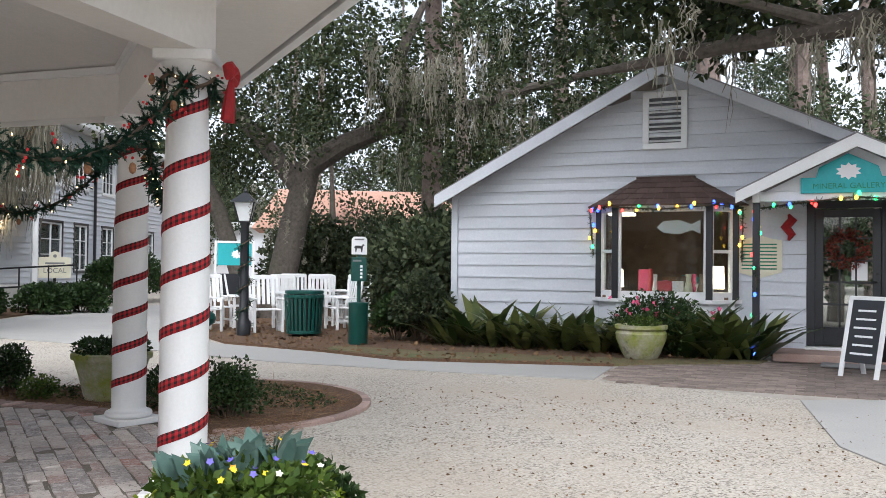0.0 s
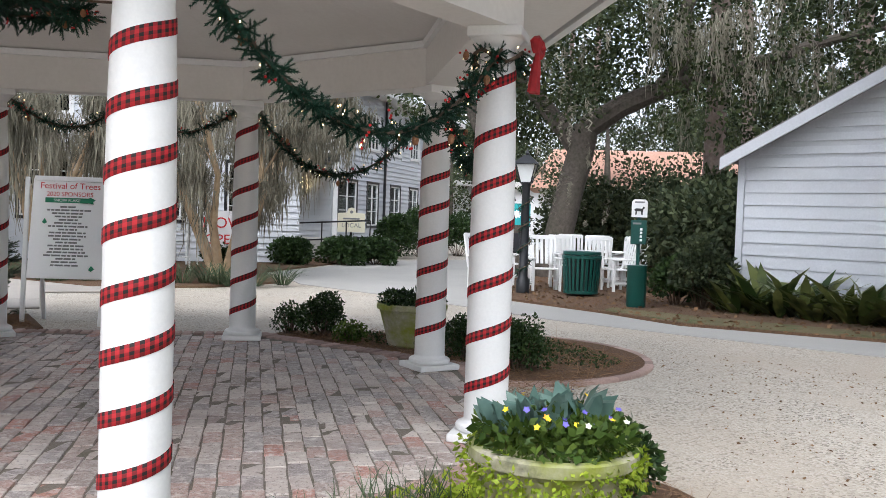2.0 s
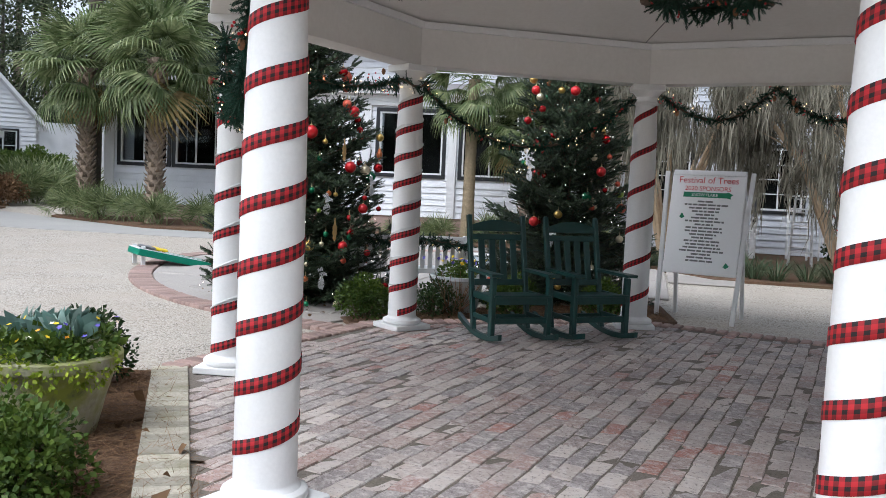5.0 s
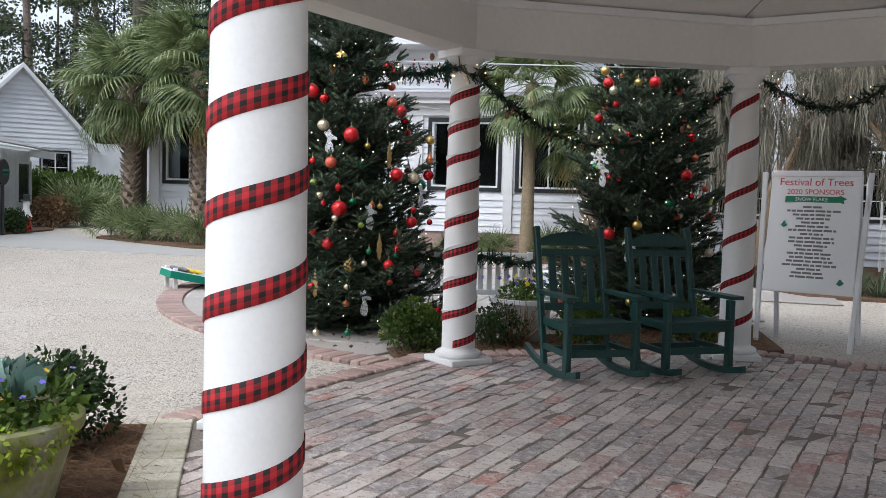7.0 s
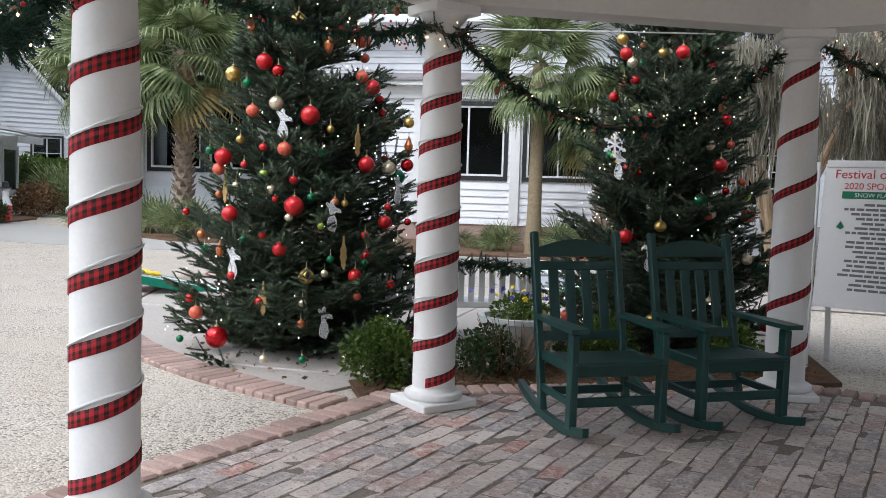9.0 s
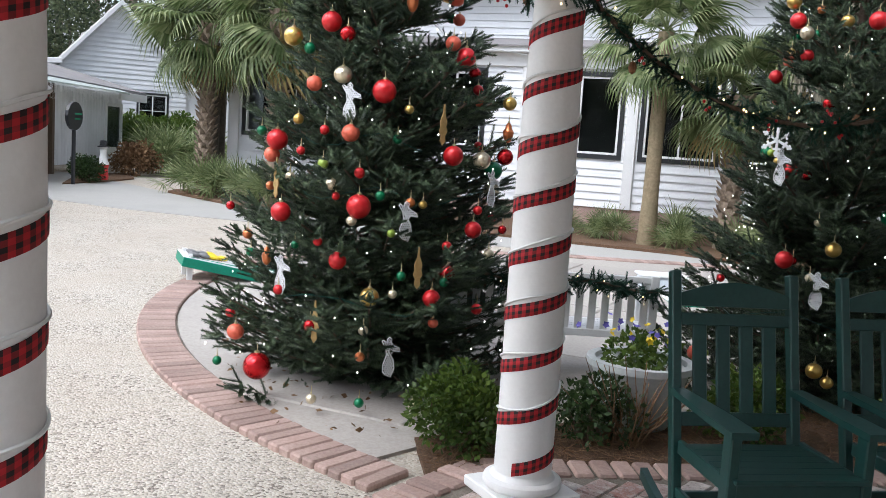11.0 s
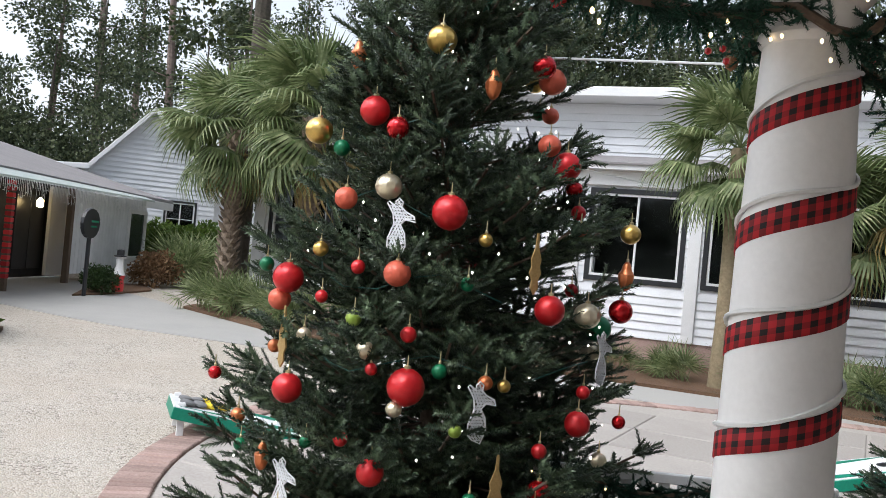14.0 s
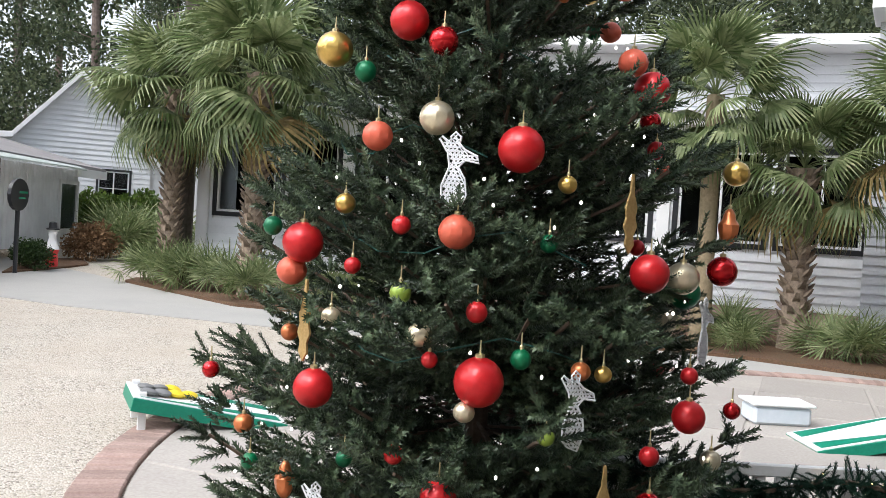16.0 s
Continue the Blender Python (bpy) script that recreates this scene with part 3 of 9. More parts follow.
rb.materials.append(BRICKE)
for k in range(225):
    a = -66 - k * 0.87
    b = new("brick", rb)
    b.parent = rim
    b.matrix_local = pose(PC[0] + (rim_r(a) - 0.16) * math.cos(radians(a)), PC[1] + (rim_r(a) - 0.16) * math.sin(radians(a)), GZ + 0.004 + random.uniform(-0.004, 0.004), 0, 0, a + random.uniform(-1, 1))

# ---- pavilion ----
RC = 3.26
COLS = {k: (RC * math.cos(radians(a)), RC * math.sin(radians(a)), a) for k, a in dict(B=0, N=45, C=90, D=135, E=180, F=225, G=270, A=315).items()}
COLS["G"] = (0.24, -3.28, 270)
COLS["F"] = (-2.28, -2.25, 225)
TWIST = dict(C=24, G=19)  # plinths that stand askew to their column's radius


def octagon(r):
    return [(r * math.cos(radians(a)), r * math.sin(radians(a))) for a in range(0, 360, 45)]


floor = solid("floor", Shape().prism(octagon(3.72), GZ - 0.1, -0.0075), SANDJOINT, "old brick pavilion floor with sandy joints", "brick floor", kind="structure")


def bricks_in(w, l, ang, limit, off):
    """Rows of running-bond bricks inside the octagon."""
    c, s, out = math.cos(radians(ang)), math.sin(radians(ang)), []
    for r in range(-45, 46):
        for q in range(-25, 26):
            u, v = q * l + (l / 2 if r % 2 else 0) + off * math.sin(r * 1.7), r * w
            x, y = u * c - v * s, u * s + v * c
            if all(x * math.cos(radians(a)) + y * math.sin(radians(a)) < limit for a in (22.5 + 45 * k for k in range(8))):
                out.append((x, y))
    return out


spots = bricks_in(0.118, 0.232, 115.7, 3.2, 0.03)
kinds = []
for v in range(6):
    rng = random.Random(v)
    sh = Shape()
    edge = [(-0.1135, -0.0568), (-0.05, -0.0572), (0.04, -0.0566), (0.112, -0.0568), (0.1142, 0.0), (0.1135, 0.0565), (0.05, 0.0572), (-0.04, 0.0566), (-0.112, 0.0568), (-0.1142, 0.005)]
    n = len(edge)
    ring = [(x + rng.uniform(-0.004, 0.0), y * rng.uniform(0.93, 1.0)) for x, y in edge]
    lo = [(x, y, -0.03) for x, y in ring]
    mid = [(x, y, -0.006) for x, y in ring]
    top = [(x * 0.975, y * 0.95, rng.uniform(-0.003, 0.003)) for x, y in ring]
    sh.add(lo + mid + top, [(i, (i + 1) % n, n + (i + 1) % n, n + i) for i in range(n)] + [(n + i, n + (i + 1) % n, 2 * n + (i + 1) % n, 2 * n + i) for i in range(n)] + [tuple(range(2 * n, 3 * n))])
    me = sh.mesh("brick")
    me.materials.append(BRICKF)
    kinds.append((me, sh))
near = sorted(spots, key=lambda p: math.hypot(p[0] - 1.3, p[1] + 1.9))
for x, y in near[:300]:
    b = new("brick", random.choice(kinds)[0])
    b.parent = floor
    b.matrix_local = pose(x + random.uniform(-0.005, 0.005), y + random.uniform(-0.004, 0.004), random.uniform(-0.007, 0.003), random.uniform(-1.5, 1.5), random.uniform(-1, 1), 115.7 + random.choice((0, 180)) + random.uniform(-2.0, 2.0))
rest = Shape()
for x, y in near[300:]:
    k = random.choice(kinds)[1]
    rest.add(k.v, k.f, pose(x + random.uniform(-0.005, 0.005), y + random.uniform(-0.004, 0.004), random.uniform(-0.007, 0.003), random.uniform(-1.5, 1.5), random.uniform(-1, 1), 115.7 + random.choice((0, 180)) + random.uniform(-2.0, 2.0)))
tagged(part("brick_field", rest, BRICKJ, floor), kind="stuff")
# border course
eb = Shape().box(0.215, 0.1, 0.075, 0, 0, -0.04, 0.012).mesh("brick")
eb.materials.append(BRICKE)
es = Shape().box(0.25, 0.108, 0.075, 0, 0, -0.04, 0.006).mesh("edging_stone")
es.materials.append(surface("mossy_edging_stone", (0.34, 0.31, 0.24), (0.5, 0.46, 0.38), 0.85, 45, 3.5, (0.22, 0.21, 0.1), 0.7, 0.5, vary=0.25))
for k in range(8):
    p, q = Vector((*octagon(3.64)[k], 0)), Vector((*octagon(3.64)[(k + 1) % 8], 0))
    n = 24
    for i in range(n):
        c = p.lerp(q, (i + 0.5) / n)
        b = new("brick" if k != 5 else "edging_stone", eb if k != 5 else es)
        b.parent = floor
        b.matrix_local = pose(c.x, c.y, -0.022 + random.uniform(-0.005, 0.003), 0, random.uniform(-1.5, 1.5), 22.5 + 45 * k)

# columns
SHAFT = [(0.136, 0.115), (0.135, 0.3), (0.135, 0.9), (0.133, 1.4), (0.127, 1.8), (0.119, 2.05), (0.108, 2.3)]


def shaft_r(z):
    return float(np.interp(z, [h for r, h in SHAFT], [r for r, h in SHAFT]))


def ribbon(z0, z1, pitch, r0, r1, start):
    """A plaid ribbon wound up the shaft, with its own texture map."""
    turns = (z1 - z0) / pitch
    n = int(turns * 28)
    vs, fs, us = [], [], []
    for i in range(n + 1):
        t = i / n
        a, z = radians(start) + 2 * math.pi * turns * t, z0 + (z1 - z0) * t
        for j, dz in enumerate((-0.031, -0.029, 0.029, 0.031)):
            r = shaft_r(z + dz) + (0.0045 if j in (1, 2) else 0.001)
            vs.append((r * math.cos(a), r * math.sin(a), z + dz))
            us.append((t * turns * 0.76, (0.0, 0.02, 0.98, 1.0)[j]))
    for i in range(n):
        fs += [(i * 4 + j, i * 4 + 4 + j, i * 4 + 5 + j, i * 4 + 1 + j) for j in range(3)]
    me = bpy.data.meshes.new("ribbon")
    me.from_pydata(vs, [], fs)
    lay = me.uv_layers.new(name="UVMap")
    for lp in me.loops:
        lay.data[lp.index].uv = us[lp.vertex_index]
    me.shade_smooth()
    me.materials.append(PLAID)
    return me


# how each ribbon winds: rise of a turn, height where it crosses the angle given, lower end
WIND = dict(A=(0.236, 0.581, 344.5, 0.24), G=(0.25, 0.577, 63.3, 0.16), B=(0.299, 0.371, 281.6, 0.18), E=(0.247, 0.42, 143.4, 0.16), C=(0.308, 0.348, 206.9, 0.2), N=(0.265, 0.371, 240, 0.25), D=(0.376, 0.32, 173.5, 0.17), F=(0.267, 0.218, 109.9, 0.16))
base_m = Shape().box(0.4, 0.4, 0.05, 0, 0, 0, 0.006).mesh("plinth")
tor = Shape().lathe([(0.165, 0.05), (0.178, 0.054), (0.186, 0.066), (0.187, 0.078), (0.182, 0.091), (0.168, 0.1), (0.154, 0.102), (0.15, 0.107), (0.141, 0.113), (0.136, 0.125), (0.131, 0.14)], 40).mesh("base_moulding", True)
sh = Shape().lathe(SHAFT, 48).mesh("shaft", True)
cap = Shape().lathe([(0.105, 2.29), (0.118, 2.3), (0.122, 2.312), (0.118, 2.325), (0.106, 2.33), (0.106, 2.38), (0.125, 2.4), (0.15, 2.43), (0.155, 2.44)], 40).mesh("capital", True)
aba = Shape().box(0.33, 0.33, 0.06, 0, 0, 2.44, 0.005).mesh("abacus")
for key, (x, y, a) in COLS.items():
    col = thing("column", "round white column wound with red and black plaid ribbon", "column", pose(x, y, 0, 0, 0, a), "pavilion columns")
    for nm, me in (("plinth", base_m), ("base_moulding", tor), ("shaft", sh), ("capital", cap), ("abacus", aba)):
        piece = part(nm, me, WHITE, col)
        if nm in ("plinth", "abacus"):
            piece.matrix_local = pose(0, 0, 0, 0, 0, TWIST.get(key, 0))
    pitch, zf, face, low = WIND[key]
    first = zf + pitch * math.ceil((low - zf) / pitch)
    part("ribbon", ribbon(low, 2.28, pitch, 0, 0, face - 360 * (first - low) / pitch), None, col, "red and black plaid ribbon")
    if key in "EF":
        n = 240
        pts = []
        for i in range(n + 1):
            z = 0.32 + 1.95 * i / n
            an = radians(WIND[key][2]) + 2 * math.pi * (z - WIND[key][1]) / WIND[key][0]
            r = shaft_r(min(z + 0.05, 2.3)) + 0.006
            pts.append((r * math.cos(an), r * math.sin(an), z + 0.045 + 0.012 * math.sin(i * 0.37)))
        part("light_cable", Shape().tube(pts, 0.006, 5), WIRE, col, "white light cable wound up the shaft", True)

# beam, soffit, ceiling and roof
beam = Shape()
for k in range(8):
    o1, o2 = octagon(RC + 0.15), octagon(RC - 0.13)
    p, q, r, s = o1[k], o1[(k + 1) % 8], o2[(k + 1) % 8], o2[k]
    beam.prism([p, q, r, s], 2.5, 2.93)
solid("beam", beam, CEILING, "off-white boxed beam round pavilion", "beam", kind="structure")
mould = Shape()
for k in range(8):
    for ra, rb_, z0, z1 in ((RC + 0.19, RC + 0.15, 2.83, 2.9), (RC - 0.13, RC - 0.17, 2.84, 2.9)):
        o1, o2 = octagon(ra), octagon(rb_)
        mould.prism([o1[k], o1[(k + 1) % 8], o2[(k + 1) % 8], o2[k]], z0, z1)
solid("trim", mould, TRIMW, "white moulding along pavilion beam", "trim", kind="structure")
ceil = Shape()
c2, c3 = octagon(RC - 0.1), octagon(0.25)
for k in range(8):
    j = (k + 1) % 8
    ceil.add([(*c2[k], 2.9), (*c2[j], 2.9), (*c3[j], 3.5), (*c3[k], 3.5), (*c2[k], 2.95), (*c2[j], 2.95), (*c3[j], 3.55), (*c3[k], 3.55)], [(0, 1, 2, 3), (4, 5, 6, 7), (0, 1, 5, 4), (1, 2, 6, 5), (2, 3, 7, 6), (3, 0, 4, 7)])
ceil.prism(c3, 3.5, 3.55)
solid("ceiling", ceil, CEILING, "off-white sloping pavilion ceiling", "ceiling", kind="structure")
soff = Shape()
for k in range(8):
    o1, o2 = octagon(RC + 0.95), octagon(RC + 0.14)
    j = (k + 1) % 8
    soff.prism([o1[k], o1[j], o2[j], o2[k]], 2.93, 2.955)
solid("soffit", soff, CEILING, "off-white eave soffit of pavilion", "soffit", kind="structure")
roof = Shape()
for k in range(8):
    j = (k + 1) % 8
    o = octagon(RC + 1.05)
    roof.add([(*o[k], 2.96), (*o[j], 2.96), (0, 0, 5.0), (*o[k], 3.05), (*o[j], 3.05), (0, 0, 5.1)], [(0, 1, 2), (3, 4, 5), (0, 1, 4, 3), (1, 2, 5, 4), (2, 0, 3, 5)])
solid("roof", roof, GREYROOF, "grey shingled eight-sided pavilion roof", "roof", kind="structure")
fas = Shape()
for k in range(8):
    j = (k + 1) % 8
    o1, o2 = octagon(RC + 1.06), octagon(RC + 0.98)
    fas.prism([o1[k], o1[j], o2[j], o2[k]], 2.91, 3.04)
solid("fascia", fas, TRIMW, "white fascia board of pavilion eave", "fascia", kind="structure")

# ceiling fan
fan = thing("ceiling_fan", "dark wooden ceiling fan under pavilion ceiling", "ceiling fan", pose(0, 0, 0))
part("rod", Shape().tube([(0, 0, 3.52), (0, 0, 2.85)], 0.015, 8), DARKMETAL, fan)
part("motor", Shape().lathe([(0.03, 2.9), (0.12, 2.87), (0.14, 2.8), (0.12, 2.73), (0.06, 2.7)], 20), DARKMETAL, fan, "", True)
for k in range(5):
    m = pose(0, 0, 2.78, 0, 0, 72 * k + 20)
    part("blade", Shape().prism([(0.16, -0.05), (0.3, -0.075), (0.68, -0.08), (0.72, -0.04), (0.72, 0.04), (0.68, 0.08), (0.3, 0.075), (0.16, 0.05)], -0.006, 0.006, m @ pose(0, 0, 0, 10, 0, 0)), TWIG, fan, "brown wooden fan blade")

# ---- buildings ----
def plank_wall(name, m, u0, u1, z0, top, course, mat, label, holes=(), proud=0.032, backmat=None, kind="structure", thick=0.14):
    """A wall of lapped boards in the plane y = 0 of m, its face to -y; top(u) gives its height, holes are (u0, u1, z0, z1)."""
    wall = new(name)
    wall.matrix_world = m
    tagged(wall, label, "wall", kind=kind)
    us = sorted({u0, u1, *(h[0] for h in holes), *(h[1] for h in holes), *[(u0 + u1) / 2 if top((u0 + u1) / 2) != top(u0) else u0]})
    core = Shape()
    for a, b in zip(us, us[1:]):
        cuts = sorted([(h[2], h[3]) for h in holes if h[0] <= a + 1e-6 and h[1] >= b - 1e-6])
        lo = z0
        for c0, c1 in cuts + [(None, None)]:
            hi = c0 if c0 is not None else None
            ta, tb = (hi, hi) if hi is not None else (top(a) - 0.02, top(b) - 0.02)
            if min(ta, tb) > lo + 0.01:
                core.add([(a, 0.004, lo), (b, 0.004, lo), (b, 0.004, tb), (a, 0.004, ta), (a, thick, lo), (b, thick, lo), (b, thick, tb), (a, thick, ta)], [(0, 1, 2, 3), (4, 5, 6, 7), (0, 1, 5, 4), (1, 2, 6, 5), (2, 3, 7, 6), (3, 0, 4, 7)])
            lo = c1
    part("core", core, backmat or mat, wall)
    z = z0
    zmax = max(top(u) for u in us)
    while z < zmax - 0.02:
        zt = z + course
        # stretches where the wall stands at this height
        span, n = [], 120
        for i in range(n):
            u = u0 + (u1 - u0) * (i + 0.5) / n
            ok = top(u) > z + course * 0.6 and not any(h[0] < u < h[1] and h[2] < zt - 0.03 and h[3] > z + 0.03 for h in holes)
            if ok:
                if span and span[-1][2] == i - 1:
                    span[-1][2] = i
                else:
                    span.append([i, i, i])
        for a, _, b in span:
            ua, ub = u0 + (u1 - u0) * a / n, u0 + (u1 - u0) * (b + 1) / n
            for h in holes:
                if abs(ua - h[1]) < (u1 - u0) / n:
                    ua = h[1]
                if abs(ub - h[0]) < (u1 - u0) / n:
                    ub = h[0]
            if a == 0:
                ua = u0
            if b == n - 1:
                ub = u1
            sb = Shape()
            zl, zr = min(zt, max(top(ua), z + 0.02)), min(zt, max(top(ub), z + 0.02))
            g_ = z + 0.008
            sb.add([(ua, -proud, g_), (ub, -proud, g_), (ub, -0.006, zr), (ua, -0.006, zl), (ua, 0.002, g_), (ub, 0.002, g_), (ub, 0.002, zr), (ua, 0.002, zl)], [(0, 1, 2, 3), (4, 5, 6, 7), (0, 1, 5, 4), (1, 2, 6, 5), (2, 3, 7, 6), (3, 0, 4, 7)])
            part("plank", sb, mat, wall)
        z = zt
    return wall


def window(name, m, u0, u1, z0, z1, label, outer=BLACK, inner=TRIMW, sash=2, bars=0, deep=0.1, border=0.1, category="window"):
    """A window in the wall plane of m: outer casing, inner frame, panes, a near-black sheet painted as room shade."""
    w = new(name)
    w.matrix_world = m
    tagged(w, label, category, kind="structure")
    def surround(a, b, c, d, t, y0, y1):
        s = Shape()
        for x0, x1, h0, h1 in ((a, b, c, c + t), (a, b, d - t, d), (a, a + t, c + t, d - t), (b - t, b, c + t, d - t)):
            s.box(x1 - x0, y1 - y0, h1 - h0, (x0 + x1) / 2, (y0 + y1) / 2, h0, 0.004)
        return s
    part("casing", surround(u0, u1, z0, z1, border, -0.045, 0.06), outer, w)
    a, b, c, d = u0 + border, u1 - border, z0 + border, z1 - border
    part("window_frame", surround(a, b, c, d, 0.05, -0.02, 0.05), inner, w)
    a, b, c, d = a + 0.05, b - 0.05, c + 0.05, d - 0.05
    for k in range(sash):
        x0, x1 = a + (b - a) * k / sash, a + (b - a) * (k + 1) / sash
        if k:
            part("mullion", Shape().box(0.045, 0.05, d - c, x0, 0.01, c, 0.004), inner, w)
        g = part("pane", Shape().box(x1 - x0 - 0.02, 0.008, d - c, (x0 + x1) / 2, 0.03, c), DARKGLASS, w)
        g.visible_shadow = False
    for k in range(1, bars + 1):
        part("glazing_bar", Shape().box(b - a, 0.03, 0.025, (a + b) / 2, 0.01, c + (d - c) * k / (bars + 1) - 0.0125), inner, w)
    # Near-black sheet just behind the panes paints in the unlit room's shade.
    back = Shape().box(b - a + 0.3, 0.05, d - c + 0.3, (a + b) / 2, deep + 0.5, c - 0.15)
    part("room_shade_sheet", back, PAINTSHADE, w)
    return w


# annex: long white wing with black-framed windows
ang_a = math.degrees(math.atan2(0.678, 0.735))
AM = pose(-22.78, 3.52, 0, 0, 0, ang_a)
wins = [(0.33, 1.98), (2.02, 3.45), (3.75, 5.2), (5.3, 6.8), (8.0, 9.98), (10.33, 12.05), (12.15, 13.75)]
plank_wall("wall_annex", AM, 0.0, 13.9, 0.42, lambda u: 3.6, 0.17, SIDING, "white lap-sided annex wall with dark windows", [(a, b, 1.5, 3.4) for a, b in wins])
for a, b in wins:
    window("window_annex", AM, a, b, 1.5, 3.4, "black-framed annex window with white sashes", deep=0.5)
fnd = Shape().box(13.9, 0.3, 0.55, 6.95, 0.16, -0.1)
ob = solid("foundation", fnd, BRICKE, "low brick foundation under annex", "foundation", kind="structure")
ob.matrix_world = AM
tr = Shape()
for u in (0.1, 3.6, 7.75, 10.16):
    tr.box(0.24 if u > 1 else 0.3, 0.1, 3.15, u, -0.03, 0.42, 0.008)
tr.box(14.2, 0.12, 0.3, 6.95, -0.04, 3.45, 0.01)
tr.box(14.4, 0.4, 0.12, 6.95, -0.15, 3.75, 0.01)
ob = solid("trim", tr, TRIMW, "white corner posts and cornice of annex", "trim", kind="structure")
ob.matrix_world = AM
UP = AM @ pose(0, 1.6, 0)
plank_wall("wall_annex_upper", UP, 4.6, 14.0, 3.5, lambda u: 5.45, 0.17, SIDING, "white lap-sided upper wall of annex", [])
rf = Shape().box(10.2, 1.1, 0.22, 9.3, -0.25, 5.45, 0.02)
ob = solid("fascia", rf, TRIMW, "white roof edge of annex", "fascia", kind="structure")
ob.matrix_world = UP
rf = Shape().add([(-0.3, -0.4, 3.86), (14.2, -0.4, 3.86), (14.2, 1.7, 4.25), (-0.3, 1.7, 4.25), (-0.3, -0.4, 3.9), (14.2, -0.4, 3.9), (14.2, 1.7, 4.3), (-0.3, 1.7, 4.3)], [(0, 1, 2, 3), (4, 5, 6, 7), (0, 1, 5, 4), (1, 2, 6, 5), (2, 3, 7, 6), (3, 0, 4, 7)])
ob = solid("roof", rf, GREYROOF, "low shed roof over annex windows", "roof", kind="structure")
ob.matrix_world = AM
ends = Shape().box(0.14, 8, 4.0, 0.07, 4.16, -0.05).box(0.14, 8, 5.5, 13.97, 4.4, -0.05).box(14, 0.14, 5.5, 7, 8.3, -0.05)
ob = solid("wall_annex_end", ends, SIDING, "plain white annex end walls", "wall", kind="structure")
ob.matrix_world = AM

# gift shop with a gable, a bay window and a porch
SM = pose(5.6, 10.85, 0, 0, 0, math.degrees(math.atan2(-2.7, 5.27)))


def gable(u):
    return 4.55 - 0.525 * (3.8 - u) if u < 3.8 else 4.55 - 0.465 * (u - 3.8)


plank_wall("wall_shop_front", SM, 0.0, 8.2, 0.02, gable, 0.215, SHADEDSIDING, "pale grey-white lap-sided gable wall", [(2.75, 4.85, 0.85, 2.3), (5.95, 7.1, 0.12, 2.36)])
sw = Shape().box(0.14, 8, 2.6, 0.07, 4.15, 0).box(0.14, 8, 2.4, 8.13, 4.15, 0)
ob = solid("wall_shop_side", sw, SHADEDSIDING, "plain white shop side walls", "wall", kind="structure")
ob.matrix_world = SM
sr = Shape()
for a, b in ((-0.16, 3.8), (3.8, 8.6)):
    sr.add([(a, -0.45, gable(a)), (b, -0.45, gable(b)), (b, 8.5, gable(b)), (a, 8.5, gable(a)), (a, -0.45, gable(a) + 0.09), (b, -0.45, gable(b) + 0.09), (b, 8.5, gable(b) + 0.09), (a, 8.5, gable(a) + 0.09)], [(0, 1, 2, 3), (4, 5, 6, 7), (0, 1, 5, 4), (1, 2, 6, 5), (2, 3, 7, 6), (3, 0, 4, 7)])
ob = solid("roof", sr, GREYROOF, "grey shingled gable roof of shop", "roof", kind="structure")
ob.matrix_world = SM
bb = Shape()
for a, b in ((-0.16, 3.8), (3.8, 8.6)):
    bb.add([(a, -0.48, gable(a) - 0.14), (b, -0.48, gable(b) - 0.14), (b, -0.48, gable(b) + 0.06), (a, -0.48, gable(a) + 0.06), (a, -0.43, gable(a) - 0.14), (b, -0.43, gable(b) - 0.14), (b, -0.43, gable(b) + 0.06), (a, -0.43, gable(a) + 0.06)], [(0, 1, 2, 3), (4, 5, 6, 7), (0, 1, 5, 4), (1, 2, 6, 5), (2, 3, 7, 6), (3, 0, 4, 7)])
bb.box(0.12, 0.06, 2.5, 0.06, -0.03, 0.02, 0.005)
ob = solid("trim", bb, SHADEDSIDING, "grey-white barge boards and corner board", "trim", kind="structure")
ob.matrix_world = SM
sv = Shape().box(4.4, 0.1, 2.8, 3.8, 2.6, 0)
ob = solid("wall_shop_inner", sv, SHOPIN, "dim brown inner wall of shop", "wall", kind="structure")
ob.matrix_world = SM

# ---- christmas trees ----
def shoot_template(n=46, seed=3):
    """A bottle-brush fir shoot one unit long, needles as slim triangles."""
    rng = np.random.default_rng(seed)
    vs, fs = [(0.012, 0, 0), (-0.012, 0, 0), (0, 0.012, 0.95)], [(0, 1, 2)]
    for i in range(n):
        t, a = 0.02 + 0.95 * i / n, i * 2.4 + rng.random() * 0.5
        ln = 0.2 * (1.05 - 0.45 * t)
        c, s = math.cos(a), math.sin(a)
        w = 0.034
        k = len(vs)
        vs += [(-s * w, c * w, t), (s * w, -c * w, t), (c * ln * 0.8, s * ln * 0.8, t + ln * 0.75)]
        fs.append((k, k + 1, k + 2))
    return vs, fs


SHOOT = shoot_template()


